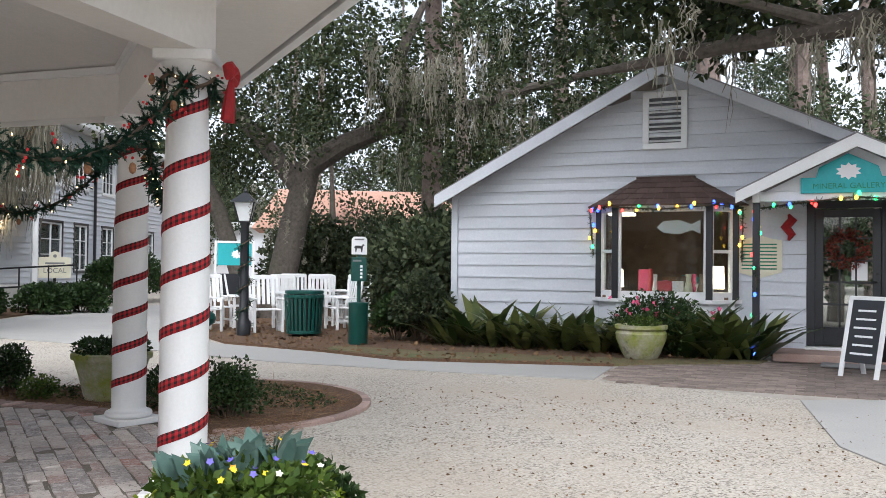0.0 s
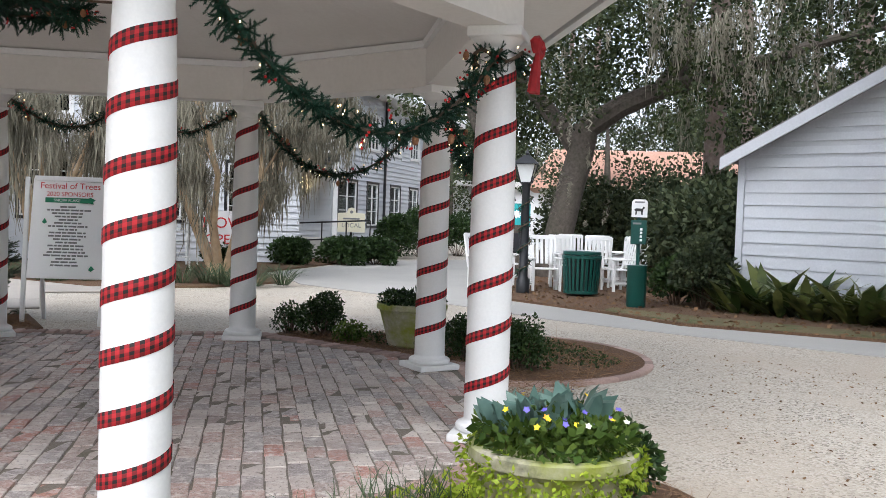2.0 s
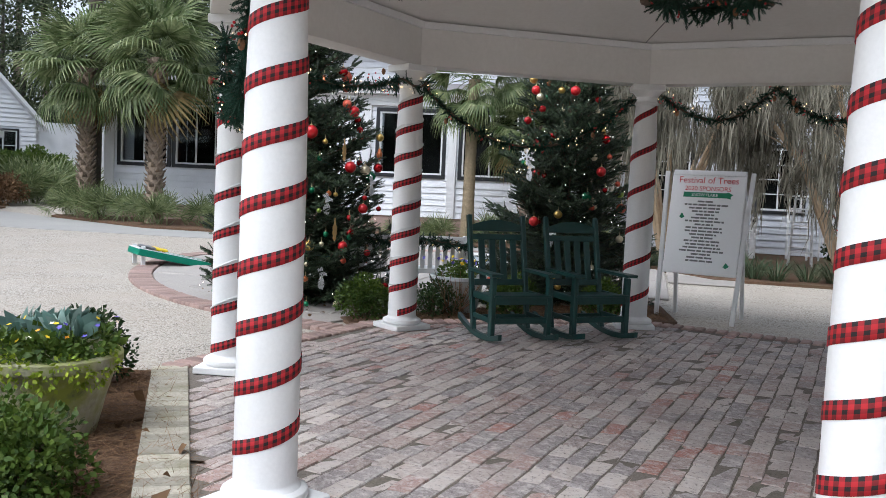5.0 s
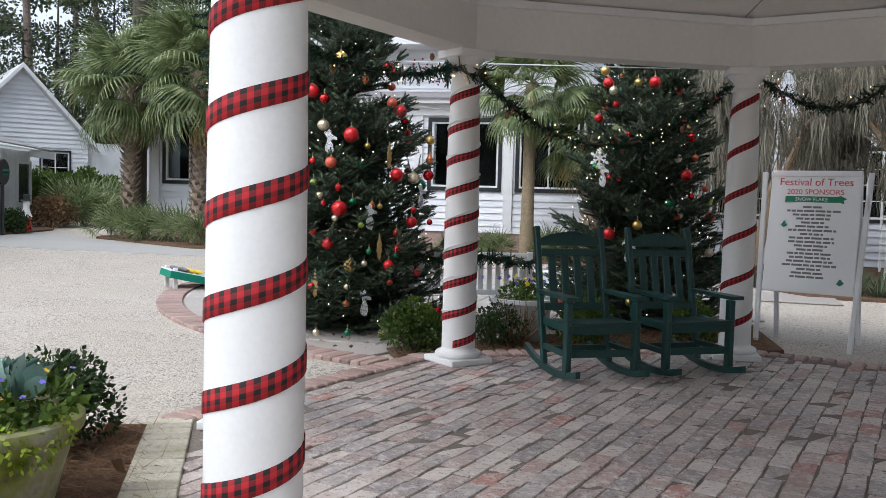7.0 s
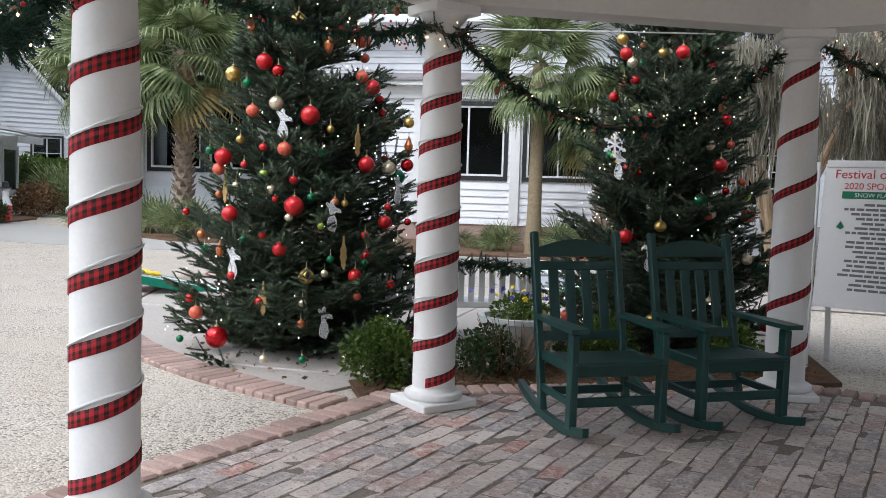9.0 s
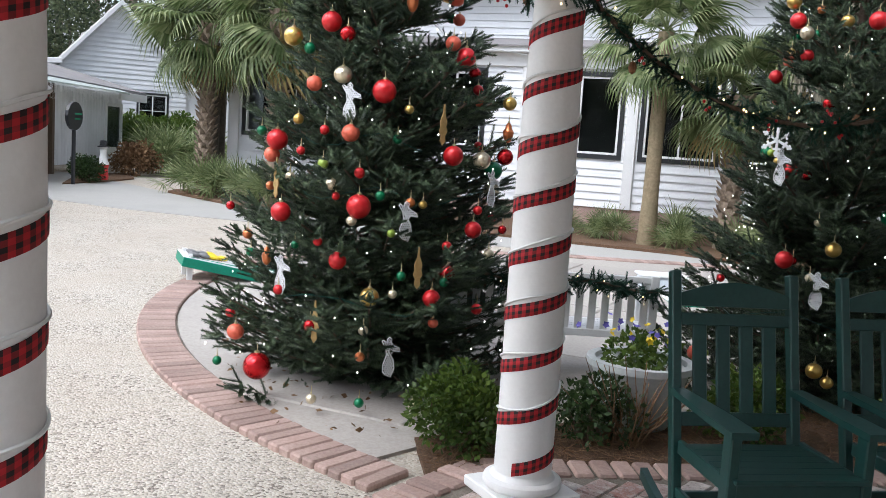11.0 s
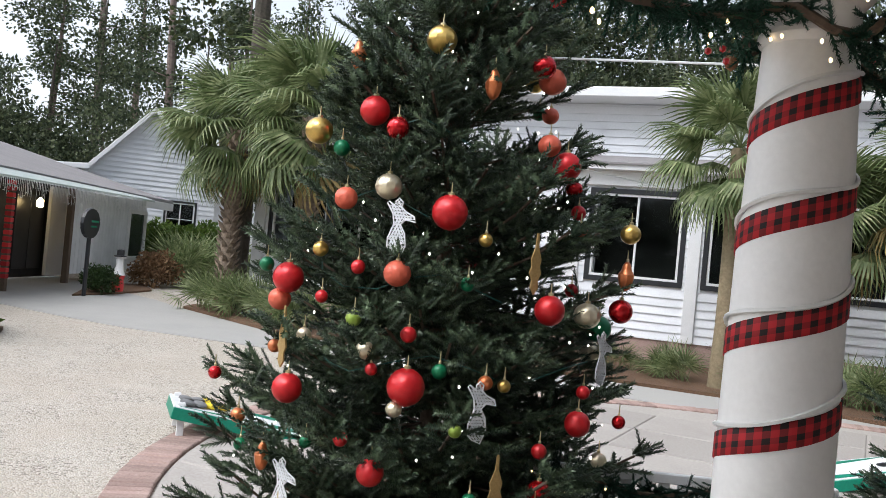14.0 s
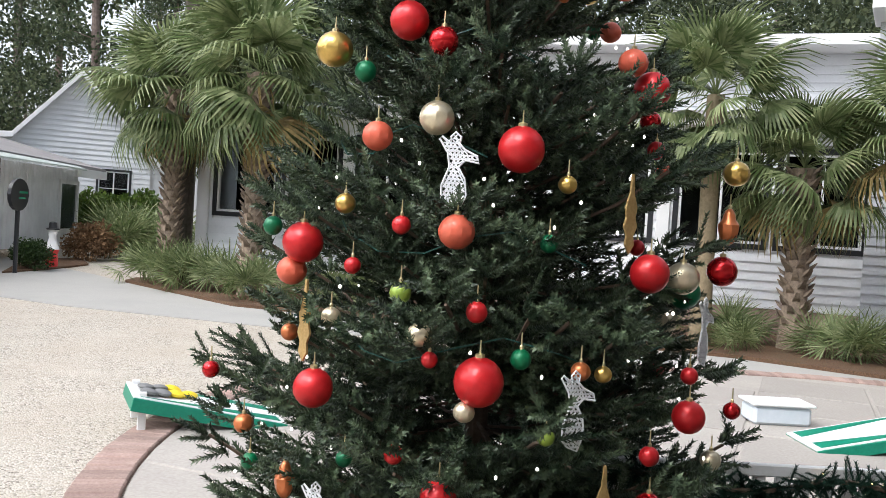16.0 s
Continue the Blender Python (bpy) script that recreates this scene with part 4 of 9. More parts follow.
def fir_mesh(rng, height, radius, z0, whorls, dense):
    """Limbs in whorls; each bears side twigs clothed in shoots. Returns limbs and needle mesh."""
    limbs, pos, dirs, size = Shape(), [], [], []
    limbs.tube([(0, 0, 0), (0.01, 0, height * 0.5), (0, 0, height)], [0.055, 0.035, 0.006], 8)
    for w in range(whorls):
        f = w / whorls
        z = z0 + (height - z0 - 0.1) * f ** 1.06
        reach0 = radius * (1 - (z - 0.0) / height) + 0.03
        for b in range(int(9 + 5 * (1 - f))):
            a = rng.random() * 6.283
            reach = reach0 * (0.7 + 0.38 * rng.random() ** 1.2)
            zz = z + rng.normal() * 0.05
            rise = 0.1 + 0.5 * f + rng.normal() * 0.08
            ca, sa = math.cos(a), math.sin(a)
            n = max(3, int(reach / 0.085))
            pts = []
            for i in range(n + 1):
                t = i / n
                pts.append((ca * reach * t, sa * reach * t, zz + reach * (rise * t - 0.34 * (1 - f) * t * (1 - t) * 2)))
            limbs.tube(pts[::max(1, n // 3)], 0.007, 4)
            for i in range(1, n + 1):
                t = i / n
                if t < 0.25:
                    continue
                p = np.array(pts[i])
                d = np.array((ca, sa, rise - 0.3 * (1 - f) * (1 - 2 * t)))
                side = np.array((-sa, ca, 0))
                ln = 0.1 + 0.12 * (1 - t) * min(1, reach)
                for s in (-1, 1):
                    m = 2 if ln > 0.15 else 1
                    for j in range(m * dense):
                        q = p + side * s * ln * 0.5 * (j / dense) + rng.normal(size=3) * 0.015
                        pos.append(q)
                        dirs.append(d * (0.7 + 0.5 * rng.random()) + side * s * (0.75 + 0.4 * rng.random()) + np.array((0, 0, rng.normal() * 0.22)))
                        size.append(0.115 + 0.07 * rng.random())
                if t > 0.35:
                    pos.append(p + rng.normal(size=3) * 0.03)
                    dirs.append(d * 0.6 + np.array((rng.normal() * 0.5, rng.normal() * 0.5, 0.6)))
                    size.append(0.115 + 0.06 * rng.random())
                if i == n:
                    for j in range(2):
                        pos.append(p)
                        dirs.append(d + rng.normal(size=3) * 0.15)
                        size.append(0.12 + 0.05 * rng.random())
    pos, dirs = np.array(pos), np.array(dirs)
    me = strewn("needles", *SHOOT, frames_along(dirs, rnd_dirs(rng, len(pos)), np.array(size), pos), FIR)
    return limbs, me


def bauble(kind, x, y, z, r, host, shape="ball"):
    o = thing("bauble", {"red": "matte red bauble on christmas tree", "shiny": "glossy red bauble on christmas tree", "coral": "ridged coral bauble on christmas tree", "gold": "ribbed gold bauble on christmas tree", "pale": "pale gold faceted bauble on tree", "green": "dark green bauble on christmas tree", "lime": "lime green bauble on christmas tree", "copper": "copper striped bauble on christmas tree"}[kind], "ornament", pose(x, y, z, 0, 0, random.uniform(0, 360)), "tree ornaments")
    s = Shape()
    n = 20 if r > 0.04 else 14
    prof = []
    for k in range(11):
        t = math.pi * k / 10
        rr, zz = r * math.sin(t), -r * math.cos(t)
        if shape == "drop":
            rr, zz = r * math.sin(t) * (0.9 if k < 6 else 0.62), zz * (1.9 if k < 5 else 1.5)
        prof.append((max(rr, r * 0.03), zz))
    s.lathe(prof, n)
    if kind in ("gold", "coral", "pale", "copper"):
        s.v = [(vx * (1 + 0.05 * (i % 2)), vy * (1 + 0.05 * (i % 2)), vz) for i, (vx, vy, vz) in enumerate(s.v)]
    part("ball", s, ORN[kind], o, "", True)
    top = r * (1.5 if shape == "drop" else 1)
    part("cap", Shape().lathe([(r * 0.2, top * 0.96), (r * 0.2, top + 0.008), (0.003, top + 0.012), (0.002, top + 0.05)], 8), ORN["cap"], o)
    return o


def angel(x, y, z, a):
    """A lacy white cut-out figure ornament, kept as one plain shape."""
    pts = [(-0.02, -0.17), (0.03, -0.19), (0.06, -0.12), (0.05, -0.05), (0.02, 0.0), (0.05, 0.03), (0.11, 0.02), (0.1, 0.05), (0.045, 0.075), (0.02, 0.1), (0.025, 0.13), (0.0, 0.15), (-0.02, 0.13), (-0.015, 0.1), (-0.06, 0.13), (-0.07, 0.12), (-0.03, 0.06), (-0.02, 0.0), (-0.05, -0.08), (-0.05, -0.14)]
    s = Shape(pose(0, 0, 0, 90, 0, 0))
    pts = [(0.72 * px, 0.72 * py) for px, py in pts]
    s.tube([(px, py, 0) for px, py in pts + pts[:1]], 0.0035, 4)

    def within(u, v):
        ins = False
        for (x0, y0), (x1, y1) in zip(pts, pts[1:] + pts[:1]):
            if (y0 > v) != (y1 > v) and u < (x1 - x0) * (v - y0) / (y1 - y0) + x0:
                ins = not ins
        return ins
    for i in range(-6, 7):
        for j in range(-11, 9):
            u, v = 0.0125 * i + 0.006 * (j % 2), 0.0125 * j
            for du, dv in ((0.0125, 0.0125), (-0.0125, 0.0125), (0.0125, 0)):
                if within(u, v) and within(u + du, v + dv):
                    s.tube([(u, v, 0), (u + du, v + dv, 0)], 0.0024, 3)
    o = solid("cutout_ornament", s, GLITTER, "white glittery cut-out ornament on christmas tree", "ornament", "tree ornaments")
    o.matrix_world = pose(x, y, z, 0, 0, a)


def leaf_ornament(x, y, z, a):
    pts = [(0, -0.12), (0.02, -0.09), (0.015, -0.06), (0.03, -0.03), (0.02, 0.0), (0.026, 0.03), (0.008, 0.08), (0.004, 0.14), (-0.004, 0.14), (-0.008, 0.08), (-0.026, 0.03), (-0.02, 0.0), (-0.03, -0.03), (-0.015, -0.06), (-0.02, -0.09)]
    o = solid("leaf_ornament", Shape(pose(0, 0, 0, 90, 0, 0)).prism(pts, -0.004, 0.004), FEATHER, "gilded leaf ornament on christmas tree", "ornament", "tree ornaments")
    o.matrix_world = pose(x, y, z, 0, 0, a)


def christmas_tree(x, y, height, radius, seed, m_needles=None):
    rng = np.random.default_rng(seed)
    tree = thing("christmas_tree", "dark green decorated fir tree standing outdoors", "christmas tree", pose(x, y, GZ + 0.02))
    limbs, me = fir_mesh(rng, height, radius, 0.12, int(height * 9), 2)
    part("trunk", limbs, TWIG, tree)
    part("needles", me, None, tree)
    part("stand", Shape().box(0.5, 0.08, 0.05, 0, 0, 0, 0.005).box(0.08, 0.5, 0.05, 0, 0, 0.003, 0.005).lathe([(0.09, 0.0), (0.09, 0.16)], 12), DARKMETAL, tree)
    lights = Shape()
    for i in range(240):
        z = 0.15 + (height - 0.5) * rng.random() ** 1.2
        a, r = rng.random() * 6.28, (radius * (1 - z / height)) * (0.82 + 0.22 * rng.random())
        lights.ball(0.0055, r * math.cos(a), r * math.sin(a), z, 6, 1.3)
    tagged(part("light_string", lights, WBULB, tree, "small warm white string lights"), kind="stuff")
    cords = Shape()
    for q in range(10):
        z0 = 0.3 + (height - 0.9) * q / 10
        r = radius * (1 - z0 / height) * 0.9
        a0 = rng.random() * 6.28
        cords.tube([(r * math.cos(a0 + i * 0.22) * (1 + 0.06 * math.sin(i * 1.9)), r * math.sin(a0 + i * 0.22) * (1 + 0.06 * math.sin(i * 1.9)), z0 + 0.05 * math.sin(i * 1.3)) for i in range(14)], 0.003, 4)
    tagged(part("light_cord", cords, GREENM, tree), kind="stuff")
    return tree


TREE1, TREE2 = (-5.65, 0.25), (-4.25, 3.25)
christmas_tree(*TREE1, 4.25, 1.18, 11)
christmas_tree(*TREE2, 4.4, 1.12, 23)
for kind, rows in dict(
        red=((-5.07, -0.02, 1.91, 0.075), (-5.15, 0.55, 2.18, 0.067), (-5.58, -0.5, 1.57, 0.07), (-4.96, -0.19, 1.2, 0.076), (-5.43, -0.23, 2.34, 0.067), (-4.92, 0.39, 1.54, 0.065), (-5.34, -0.54, 1.12, 0.064), (-4.83, 0.52, 1.08, 0.055), (-4.93, -0.32, 0.87, 0.055), (-5.05, -0.41, 0.97, 0.03), (-5.24, -0.33, 1.65, 0.031), (-5.01, -0.18, 1.4, 0.034), (-4.77, 0.32, 0.98, 0.032), (-4.89, 0.59, 1.2, 0.03), (-5.35, -0.44, 1.51, 0.028), (-5.05, -0.31, 1.25, 0.026), (-4.69, 0.19, 0.67, 0.055), (-4.7, 0.52, 0.59, 0.036), (-5.18, -0.6, 0.65, 0.032), (-5.59, -0.78, 0.43, 0.034)),
        shiny=((-5.13, -0.71, 0.19, 0.085), (-5.24, 0.45, 2.63, 0.055), (-5.02, 0.83, 1.55, 0.055), (-5.3, -0.18, 2.26, 0.05), (-5.7, -0.78, 1.12, 0.03), (-4.85, 0.76, 1.08, 0.03), (-4.94, -0.47, 0.47, 0.041), (-4.79, 0.34, 0.81, 0.05)),
        coral=((-5.41, -0.34, 1.94, 0.05), (-5.1, -0.21, 1.64, 0.055), (-5.62, -0.53, 1.47, 0.05), (-5.13, 0.45, 2.26, 0.05), (-5.42, -0.78, 0.34, 0.052), (-4.75, 0.25, 0.5, 0.032)),
        gold=((-5.29, -0.02, 2.67, 0.065), (-5.6, -0.42, 2.24, 0.062), (-4.78, -0.17, 0.67, 0.058), (-5.47, -0.42, 1.71, 0.035), (-4.83, 0.17, 1.23, 0.027), (-5.0, 0.12, 1.81, 0.03), (-4.95, 0.8, 1.9, 0.045)),
        pale=((-5.24, -0.22, 2.0, 0.056), (-5.1, -0.32, 1.32, 0.038), (-4.95, -0.24, 1.11, 0.032), (-5.38, -0.49, 1.34, 0.032), (-4.84, 0.66, 0.92, 0.035), (-4.75, -0.21, 0.47, 0.03), (-4.79, -0.5, 0.06, 0.031), (-4.53, 0.04, 0.06, 0.031), (-4.74, -0.04, 0.69, 0.028)),
        green=((-5.54, -0.34, 2.17, 0.038), (-5.66, -0.6, 1.62, 0.034), (-4.97, 0.04, 1.62, 0.03), (-4.91, -0.08, 1.27, 0.032), (-5.18, -0.51, 0.93, 0.026), (-5.57, -0.67, 0.83, 0.03), (-4.64, -0.26, 0.06, 0.03), (-4.72, 0.29, 0.76, 0.03), (-5.59, -0.86, 0.11, 0.03), (-4.74, 0.01, 0.8, 0.03)),
        lime=((-5.18, -0.35, 1.44, 0.035), (-4.83, -0.03, 1.05, 0.028)),
        copper=((-5.53, -0.57, 1.27, 0.03), (-4.84, 0.09, 1.24, 0.03), (-5.65, -0.67, 0.94, 0.034), (-4.71, -0.24, 0.32, 0.03))).items():
    for x, y, z, r in rows:
        d = Vector((x - TREE1[0], y - TREE1[1], 0)).normalized() * (r * 0.55)
        bauble(kind, x + d.x, y + d.y, z, r, None)
bauble("copper", -5.17 + 0.03, 0.17, 2.5, 0.04, None, "drop")
bauble("copper", -5.6, -0.3, 2.62, 0.04, None, "drop")
bauble("copper", -4.98, 0.85, 1.72, 0.04, None, "drop")
bauble("copper", -5.3, -0.66, 0.85, 0.035, None, "drop")
for x, y, z in ((-5.1, -0.24, 1.84), (-4.8, 0.05, 1.14), (-4.96, 0.74, 1.35), (-5.17, -0.61, 0.76), (-4.63, -0.09, 0.34)):
    angel(x, y, z, math.degrees(math.atan2(y - TREE1[1], x - TREE1[0])) + 90 + random.uniform(-25, 25))
for x, y, z in ((-4.92, 0.33, 1.72), (-4.71, 0.11, 0.84), (-4.89, -0.47, 0.49), (-5.36, -0.6, 1.32)):
    leaf_ornament(x, y, z, math.degrees(math.atan2(y - TREE1[1], x - TREE1[0])) + 90)
rng = np.random.default_rng(5)
for x, y, z, r, k in ((-3.81, 2.85, 2.58, 0.06, "red"), (-3.59, 3.14, 1.63, 0.06, "red"), (-4.25, 2.62, 2.59, 0.055, "red"), (-4.6, 2.85, 2.25, 0.05, "red"), (-4.25, 2.7, 1.58, 0.055, "red"), (-4.3, 2.62, 2.72, 0.05, "gold"), (-4.15, 2.6, 2.5, 0.045, "pale"), (-4.0, 2.45, 1.0, 0.06, "red"), (-3.75, 2.6, 1.1, 0.05, "gold")):
    bauble(k, x, y, z, r, None)
for i in range(46):
    z = 0.2 + 2.7 * rng.random()
    a, r = radians(205 + 190 * rng.random()), 0.98 * (1 - z / 4.5) * 1.0
    kind = ("red", "red", "shiny", "coral", "gold", "pale", "pale", "green", "lime", "copper")[int(rng.random() * 10)]
    bauble(kind, TREE2[0] + r * math.cos(a), TREE2[1] + r * math.sin(a), z, 0.028 + 0.035 * rng.random() ** 2, None)
for i in range(30):
    z = 0.2 + 2.6 * rng.random()
    a, r = radians(20 + 150 * rng.random()), 1.16 * (1 - z / 4.4)
    kind = ("red", "shiny", "coral", "gold", "pale", "green")[int(rng.random() * 6)]
    bauble(kind, TREE1[0] + r * math.cos(a), TREE1[1] + r * math.sin(a), z, 0.03 + 0.035 * rng.random(), None)
angel(-4.12, 2.45, 1.62, 10)
angel(-3.75, 2.48, 0.85, 20)
fl_ = Shape()
for k in range(6):
    m = pose(0, 0, 0, 0, 60 * k, 0)
    fl_.box(0.018, 0.008, 0.11, 0, 0, 0.0, 0.003, m).box(0.05, 0.006, 0.016, 0, 0, 0.05, 0.002, m).box(0.034, 0.006, 0.016, 0, 0, 0.08, 0.002, m)
o = solid("snowflake_ornament", fl_, GLITTER, "white glittery snowflake ornament on tree", "ornament", "tree ornaments")
o.matrix_world = pose(-4.12, 2.4, 1.78, 0, 0, 30)

# ---- rocking chairs ----
def rocker(m):
    """A slat-back porch rocker facing -y, feet at z = 0."""
    ch = thing("rocking_chair", "dark green painted wooden porch rocking chair", "rocking chair", m, "rocking chairs")
    for s in (-1, 1):
        x = 0.28 * s
        pts = [(-0.42 + 1.0 * i / 12, 0.028 + 0.32 * (i / 12 - 0.42) ** 2) for i in range(13)]
        run = Shape()
        vs = []
        for y, z in pts:
            vs += [(x - 0.018, y, z - 0.028), (x + 0.018, y, z - 0.028), (x + 0.018, y, z + 0.022), (x - 0.018, y, z + 0.022)]
        fs = [(0, 1, 2, 3), (48, 49, 50, 51)]
        for i in range(12):
            fs += [(i * 4 + j, i * 4 + (j + 1) % 4, i * 4 + 4 + (j + 1) % 4, i * 4 + 4 + j) for j in range(4)]
        part("rocker_runner", run.add(vs, fs), ROCKER, ch)
        part("front_leg", Shape().box(0.045, 0.07, 0.54, x, -0.22, 0.05, 0.006), ROCKER, ch)
        part("back_post", Shape().box(0.045, 0.05, 1.1, 0, 0, 0, 0.006, pose(x, 0.2, 0.05, -13, 0, 0)), ROCKER, ch)
        part("armrest", Shape().prism([(x - 0.05, -0.3), (x + 0.06, -0.3), (x + 0.06, -0.1), (x + 0.03, 0.3), (x - 0.03, 0.3), (x - 0.05, -0.1)], 0.6, 0.628), ROCKER, ch)
        part("side_rail", Shape().box(0.025, 0.44, 0.06, x, 0.0, 0.36, 0.004), ROCKER, ch)
        part("side_stretcher", Shape().box(0.022, 0.42, 0.045, x, 0.0, 0.17, 0.004), ROCKER, ch)
    part("seat_rail", Shape().box(0.52, 0.03, 0.07, 0, -0.23, 0.345, 0.005), ROCKER, ch)
    part("seat_rail", Shape().box(0.52, 0.03, 0.06, 0, 0.22, 0.34, 0.005), ROCKER, ch)
    part("stretcher", Shape().box(0.52, 0.025, 0.055, 0, -0.22, 0.17, 0.004), ROCKER, ch)
    part("stretcher", Shape().box(0.52, 0.025, 0.05, 0, 0.22, 0.14, 0.004), ROCKER, ch)
    for k in range(6):
        part("seat_slat", Shape().box(0.56, 0.072, 0.022, 0, -0.24 + 0.083 * k, 0.412 - 0.006 * k, 0.005), ROCKER, ch)
    bm_ = pose(0, 0.2, 0.05, -13, 0, 0)
    part("top_rail", Shape().add([(x, y, (0.985 + 0.07 * math.cos(x / 0.26 * 1.35)) if q else 0.945) for y in (-0.014, 0.014) for q in (0, 1) for x in [-0.26 + 0.052 * i for i in range(11)]],
         [(i, i + 1, 12 + i, 11 + i) for i in range(10)] + [(22 + i, 23 + i, 34 + i, 33 + i) for i in range(10)] + [(11 + i, 12 + i, 34 + i, 33 + i) for i in range(10)] + [(i, i + 1, 23 + i, 22 + i) for i in range(10)], bm_), ROCKER, ch)
    part("back_rail", Shape().box(0.52, 0.028, 0.055, 0, 0, 0.86, 0.004, bm_), ROCKER, ch)
    part("back_rail", Shape().box(0.52, 0.028, 0.06, 0, 0, 0.42, 0.004, bm_), ROCKER, ch)
    for k in range(4):
        part("back_slat", Shape().box(0.065, 0.016, 0.42, -0.165 + 0.11 * k, 0, 0.46, 0.004, bm_), ROCKER, ch)
    return ch


first = rocker(pose(-2.38, 0.6, 0, 0, 0, 71))
copy_thing(first, pose(-2.12, 1.38, 0, 0, 0, 72))

# ---- sandwich board ----
BOARDW = surface("white_laminate", (0.87, 0.87, 0.87), (0.9, 0.9, 0.9), 0.35, 50, 2, (0.82, 0.82, 0.8), 0.3, 0.03)
board = thing("sandwich_board", "tall white wooden sandwich board with printed list", "sign", pose(-2.5, 3.63, GZ, 0, 0, 19), "")
lean = pose(0, 0.0, 0, -10, 0, 0)
part("panel", Shape().box(0.86, 0.02, 1.2, 0, 0, 0.55, 0.003, lean), BOARDW, board)
for s in (-1, 1):
    part("leg", Shape().box(0.05, 0.035, 1.78, 0.44 * s, 0, 0.0, 0.004, lean @ pose(0, 0, 0, 0, 2.0 * s, 0)), TRIMW, board)
    part("back_leg", Shape().box(0.045, 0.03, 1.78, 0.4 * s, 0, 0, 0.004, pose(0, 0.62, 0, 10, 0, 0)), TRIMW, board)
part("top_bar", Shape().box(0.84, 0.04, 0.06, 0, 0.0, 1.72, 0.004, lean), TRIMW, board)
part("back_panel", Shape().box(0.8, 0.015, 1.1, 0, 0, 0.6, 0.003, pose(0, 0.62, 0, 10, 0, 0)), TRIMW, board)


def lettering(name, text, size, mat, parent, m, align="CENTER"):
    cu = bpy.data.curves.new(name, "FONT")
    cu.body, cu.size, cu.align_x, cu.extrude = text, size, align, 0.0015
    tmp = bpy.data.objects.new(name, cu)
    scene.collection.objects.link(tmp)
    me = bpy.data.meshes.new_from_object(tmp.evaluated_get(bpy.context.evaluated_depsgraph_get()))
    bpy.data.objects.remove(tmp)
    bpy.data.curves.remove(cu)
    me.materials.append(mat)
    ob = new(name, me)
    ob.parent = parent
    ob.matrix_local = m
    return ob


def on_board(x, z):
    return lean @ pose(x, -0.013, z, 90, 0, 0)


lettering("heading", "Festival of Trees", 0.105, INK["red"], board, on_board(0, 1.63))
lettering("heading", "2020 SPONSORS", 0.075, INK["red"], board, on_board(0, 1.54))
part("banner", Shape().box(0.5, 0.004, 0.06, -0.03, -0.012, 1.46, 0, lean), INK["green"], board)
lettering("banner_text", "SNOW FLAKE", 0.05, INK["white"], board, lean @ pose(-0.03, -0.0155, 1.473, 90, 0, 0))
part("rule", Shape().box(0.6, 0.004, 0.008, 0, -0.012, 1.72, 0, lean), INK["black"], board)
part("holly", Shape().prism([(0, 0), (0.06, 0.03), (0.12, 0.0), (0.09, -0.02), (0.1, -0.05), (0.05, -0.04)], -0.002, 0.002, lean @ pose(0.18, -0.0145, 1.5, 90, 0, 0)).prism([(0, 0), (0.03, 0.05), (0.06, 0.0), (0.03, -0.02)], -0.002, 0.002, lean @ pose(-0.3, -0.0145, 1.22, 90, 0, 0)).prism([(0, 0), (0.03, 0.05), (0.07, 0.01), (0.03, -0.02)], -0.002, 0.002, lean @ pose(0.27, -0.0145, 0.66, 90, 0, 0)), INK["green"], board)
for k in range(19):
    w = random.uniform(0.2, 0.52)
    row = Shape()
    x = -w / 2
    while x < w / 2 - 0.02:
        ww = min(random.uniform(0.03, 0.1), w / 2 - x)
        row.box(ww, 0.003, 0.02, x + ww / 2, -0.012, 1.4 - 0.039 * k, 0, lean)
        x += ww + 0.012
    part("text_line", row, INK["grey"], board)

